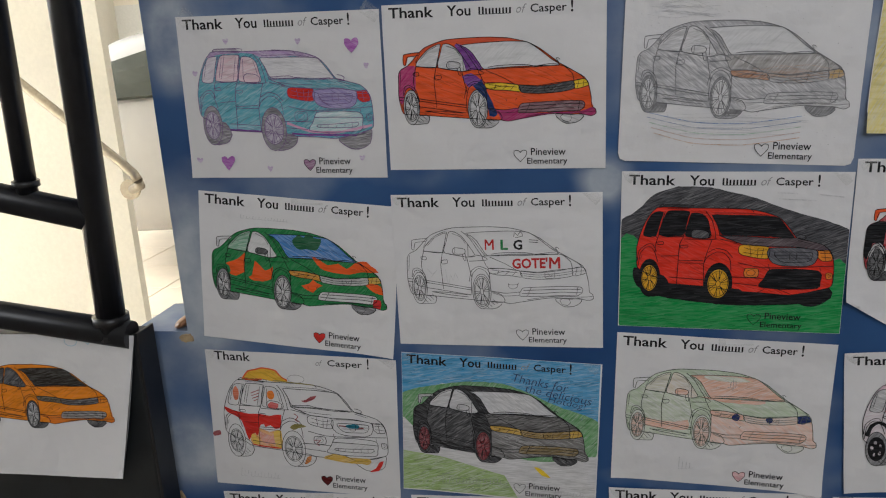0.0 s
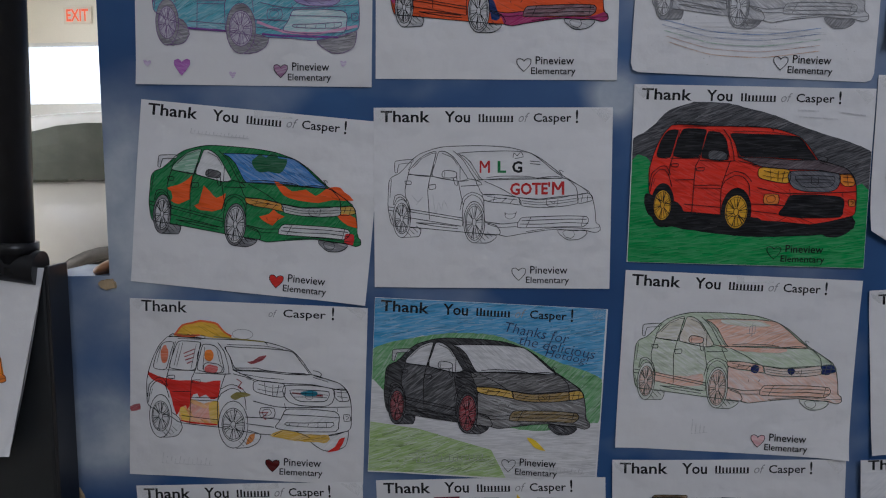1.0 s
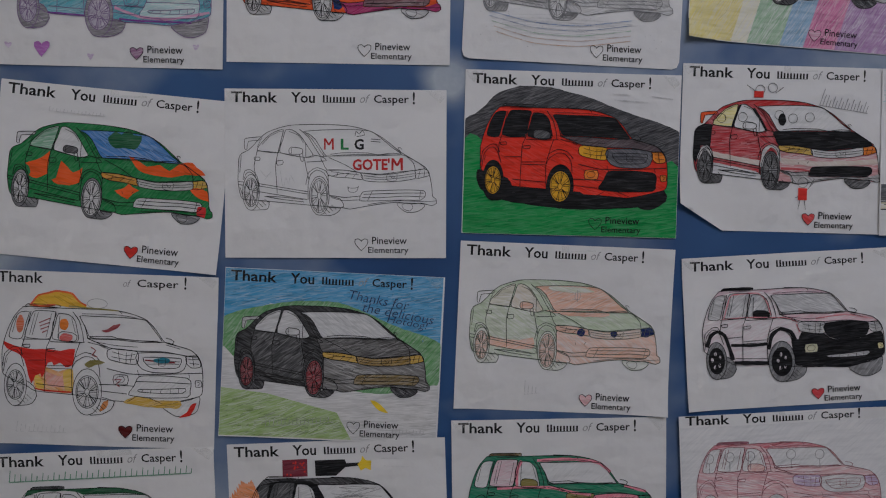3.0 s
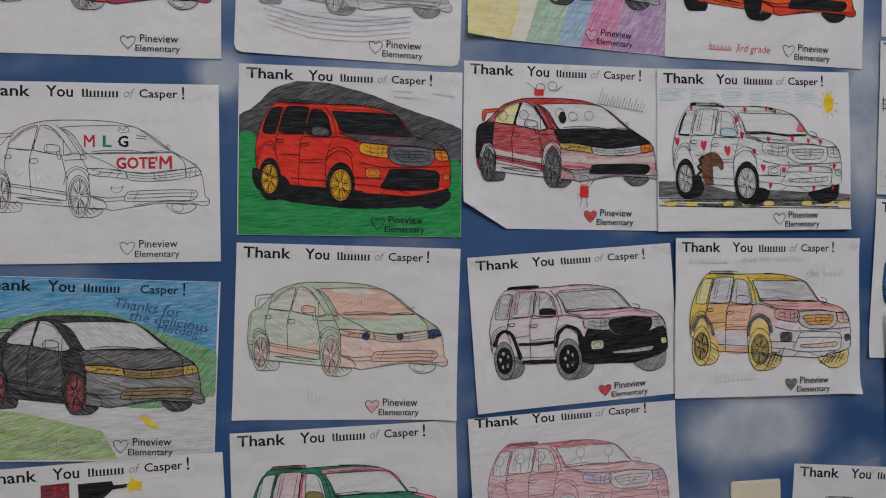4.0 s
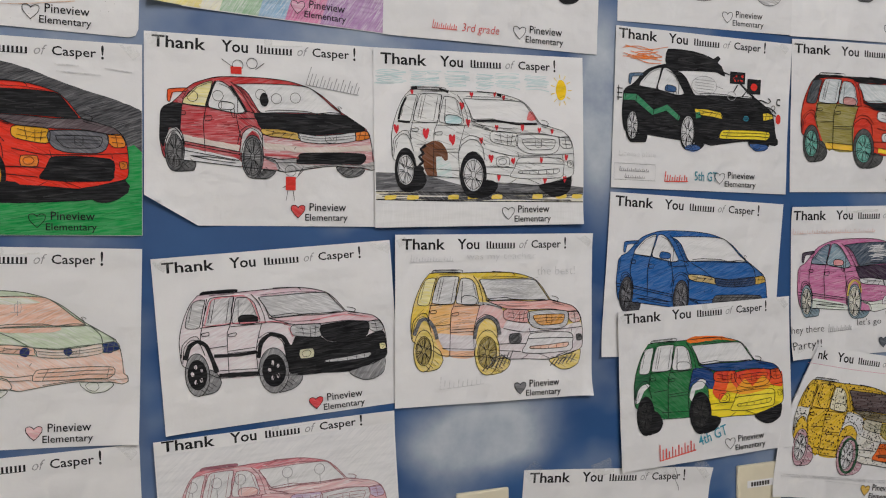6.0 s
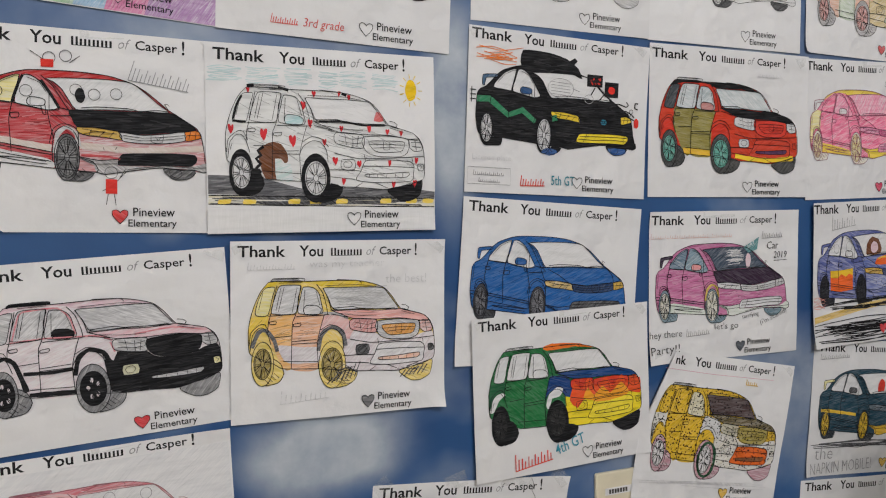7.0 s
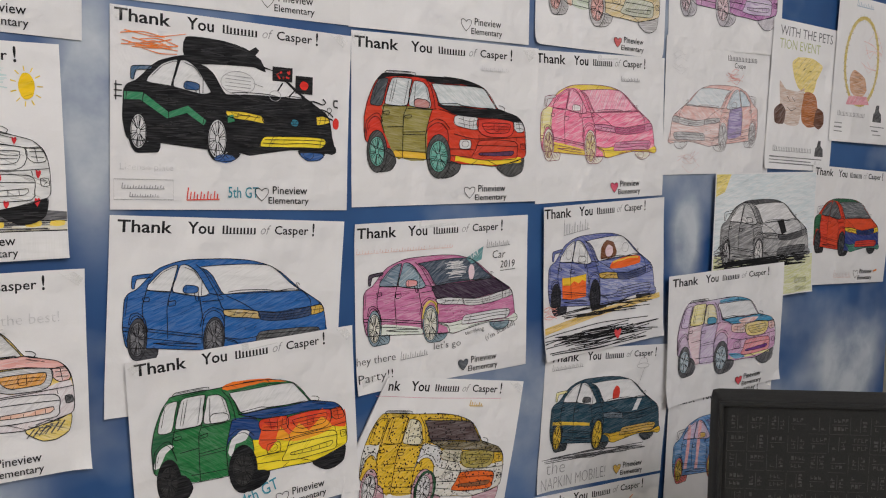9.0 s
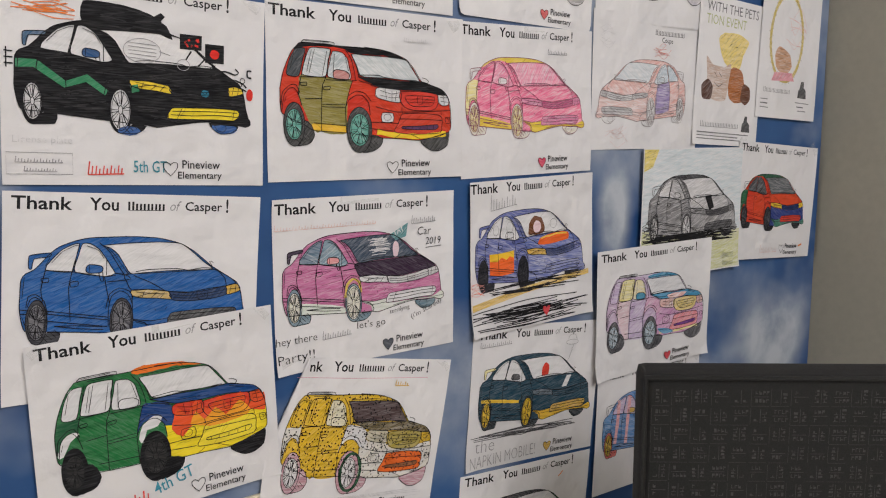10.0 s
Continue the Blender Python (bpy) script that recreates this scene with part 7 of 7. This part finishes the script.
s.fill("brown_oval", [(60, 100), (54, 124), (66, 140), (88, 136), (108, 126), (116, 104), (104, 92), (78, 90)], C((0.50, 0.24, 0.10), 0.82))
s.fill("pink_base", [(46, 72), (56, 90), (118, 92), (128, 76)], C((0.66, 0.20, 0.26), 0.8), smooth=False)
scribble(s, "red_stroke", 80, 150, 170, 210, 9, 1.0, C((0.72, 0.30, 0.26), 0.7), 19, 26)
s.bars("company_bar", 22, 50, 96, 10, 10, C((0.16, 0.16, 0.17), 0.85), 0, 1.4)
s.strokes("small_print_bar", [[(14, 36), (190, 34)], [(14, 28), (170, 26)], [(14, 20), (180, 18)]], 2.4, C((0.12, 0.12, 0.13), 0.85), None, False)
s.fill("bottle_shape", [(146, 44), (148, 60), (156, 66), (157, 78), (167, 78), (168, 66), (176, 60), (178, 44)], C((0.06, 0.06, 0.065), 0.92), smooth=False)
s.bars("blue_bar", 60, 262, 60, 12, 5, C((0.20, 0.32, 0.45), 0.8), 0, 1.6)

# - cut sheet with a dark striped car
s = Sheet(2.5750, 1.3610, -4.00, 0.2960, 0.2320, "white sheet with a red, green and blue car", 6.2, (), 0.4, 94, shift=(0.0, 0.0))
s.header()
draw_car(s, "sedan", dict(body=C((0.62, 0.05, 0.02), 1.0), nose=C((0.02, 0.04, 0.20), 0.97), hood=C((0.66, 0.07, 0.02), 1.0), roof=C((0.02, 0.10, 0.05), 0.98), rear_window=DGREY, front_window=DGREY, windscreen=C((0.10, 0.11, 0.12), 0.9), headlight=C((0.78, 0.54, 0.04), 1.0), far_headlight=C((0.78, 0.54, 0.04), 1.0), grille=DBLUE, lower_grille=C((0.60, 0.05, 0.03), 1.0), lip=C((0.05, 0.20, 0.14), 0.95), tyre=C((0.02, 0.02, 0.025), 0.98), rim=C((0.06, 0.06, 0.07), 0.95), rear_panel=DGRN, front_door=C((0.62, 0.06, 0.02), 1.0)), None, 0.8, (0.92, 0.92, 2, 2))
s.bars("pale_name_bar", 96, 12, 62, 14, 6, C((0.62, 0.40, 0.36), 0.6), 0, 1.2)
s.strokes("orange_mark", [[(236, 22), (248, 25)]], 4, ORANGE)
s.footer()
s = Sheet(2.2908, 1.3601, -0.58, 0.3010, 0.2311, "sheet with a grey and black car on yellow-green ground", 9.0, (("br", 40, 3),), 0.5, 95, shift=(0.0, 0.0))
s.fill("pale_sky", rect(2, 60, 277, 214), C((0.46, 0.60, 0.66), 0.45, 12), smooth=False)
s.fill("yellow_corner", [(2, 214), (2, 178), (24, 186), (38, 214)], C((0.78, 0.62, 0.12), 0.85), smooth=False)
s.fill("ground", [(2, 2), (277, 2), (277, 70), (150, 64), (2, 82)], C((0.56, 0.58, 0.16), 0.68, 10), smooth=False)
car = draw_car(s, "sedan", dict(body=C((0.10, 0.10, 0.105), 0.78, 15), nose=C((0.12, 0.12, 0.125), 0.75), hood=C((0.24, 0.24, 0.25), 0.65), windscreen=LGREY, rear_window=LGREY, front_window=GREY, roof=SOFTBLK, tyre=SOFTBLK, rim=LGREY, grille=DGREY, lower_grille=DGREY))
s.fill("black_stripe", [(168, 133), (186, 134), (196, 112), (182, 108)], BLK, car, False)
scribble(s, "road_scribble", 4, 58, 270, 70, 40, 1.5, BLK, 20, 6)
scribble(s, "road_scribble", 2, 70, 40, 96, 14, 1.6, SOFTBLK, 21, 5)
s.bars("date_bar", 226, 20, 36, 12, 5, C((0.25, 0.28, 0.08), 0.8), 0, 1.2)
s.bars("date_bar", 228, 6, 34, 9, 5, C((0.25, 0.28, 0.08), 0.8), 0, 1.2)

# - many-coloured car
s = Sheet(2.1852, 1.1972, -0.15, 0.3182, 0.2235, "white sheet with a lilac, yellow, blue and pink car", 12.0, (("bl", 40, 5), ("br", 30, 4)), 0.7, 96, shift=(-0.6, -1.9))
s.header()
draw_car(s, "suv", dict(body=C((0.48, 0.30, 0.52), 0.75), rear_panel=C((0.50, 0.30, 0.52), 0.75), roof=LILAC, rear_door=PPINK, front_door=C((0.46, 0.30, 0.56), 0.7), fender=C((0.62, 0.26, 0.46), 0.75), quarter_window=LILAC, rear_window=PYEL, front_window=C((0.76, 0.66, 0.30), 0.7), windscreen=C((0.55, 0.57, 0.60), 0.5), hood=C((0.05, 0.30, 0.52), 0.93), headlight=SALM, far_headlight=SALM, grille=C((0.74, 0.56, 0.16), 0.85), nose=C((0.58, 0.22, 0.48), 0.78), lower_grille=C((0.74, 0.20, 0.24), 0.85), slot=PURP, mirror=C((0.06, 0.28, 0.44), 0.95), tyre=C((0.07, 0.07, 0.08), 0.92), rim=C((0.35, 0.50, 0.60), 0.7)))
s.strokes("yellow_lip", [[(150, 62), (180, 59), (250, 60)]], 5, PYEL)
s.fill("pink_hood", [(166, 126), (196, 128), (216, 126), (206, 120), (176, 119)], SALM)
s.fill("blue_roof", [(118, 166), (150, 168), (178, 164), (194, 158), (160, 161), (122, 161)], C((0.05, 0.30, 0.50), 0.9))
s.fill("blue_sill", [(144, 70), (172, 66), (186, 58), (160, 58)], C((0.05, 0.30, 0.52), 0.9))
s.footer(C((0.62, 0.06, 0.08), 0.95))

# - blue car with pink stripes behind the chair
s = Sheet(2.1830, 0.9835, -2.33, 0.2905, 0.2219, "white sheet with a pink-striped blue car behind the chair", 4.8, (("tl", 30, 4),), 0.6, 97, shift=(-0.1, -0.0))
s.header()
car = draw_car(s, "sedan", dict(body=C((0.04, 0.20, 0.50), 0.85), rear_panel=C((0.05, 0.24, 0.54), 0.85), rear_window=LILAC, front_window=C((0.45, 0.30, 0.5), 0.7), windscreen=C((0.10, 0.10, 0.35), 0.85), rim=C((0.76, 0.52, 0.06), 0.95), tyre=C((0.66, 0.12, 0.10), 0.9), mirror=GOLD, hood=C((0.05, 0.20, 0.5), 0.85)))
s.strokes("pink_stripe", [[(56, 160), (54, 120), (50, 84)], [(84, 164), (80, 120), (78, 80)]], 9, C((0.74, 0.28, 0.30), 0.75), car)
s.footer()

# - orange car on the black stair panel
s = Sheet(-0.5245, 1.3185, 0.0, 0.280, 0.216, "white sheet with an orange car taped on the black board", 1.0, (), 0.6, 98, y=-0.064, bow=26.0, cuts=(("br", 40, 214),))
OR = C((0.80, 0.25, 0.01), 1.0)
car = draw_car(s, "sedan", dict(body=OR, nose=OR, hood=OR, roof=OR, windscreen=C((0.03, 0.025, 0.02), 0.97), front_window=DGREY, rear_window=DGREY, grille=C((0.10, 0.09, 0.09), 0.9), headlight=C((0.12, 0.09, 0.04), 0.9), lower_grille=C((0.22, 0.20, 0.19), 0.85), tyre=DGREY, rim=GREY, lip=C((0.72, 0.20, 0.02), 1.0)), None, 0.9, (0.90, 0.84, -8, 26))
s.strokes("blue_doodle", [(oval(176, 206, 10, 7), True), [(196, 212), (204, 202), (210, 211), (198, 206), (212, 206)]], 1.2, C((0.25, 0.50, 0.65), 0.8))

# ---- floor tiles near the parked car ----
bm = bmesh.new()
bmesh.ops.create_cube(bm, size=1, matrix=Matrix.Diagonal((0.594, 0.594, 0.01, 1)))
bmesh.ops.bevel(bm, geom=[e for e in bm.edges if e.verts[0].co.z > 0 and e.verts[1].co.z > 0], offset=0.003, segments=1, affect="EDGES")
first = part("floor_tile", bm, M_TILE, floor)
for i in range(17):
    for j in range(17):
        at = (-6.9 + 0.6 * i, 0.5 + 0.6 * j, FLOOR - 0.004)
        ob = first if i == j == 0 else new("floor_tile", first.data)
        ob.parent, ob.location = floor, at
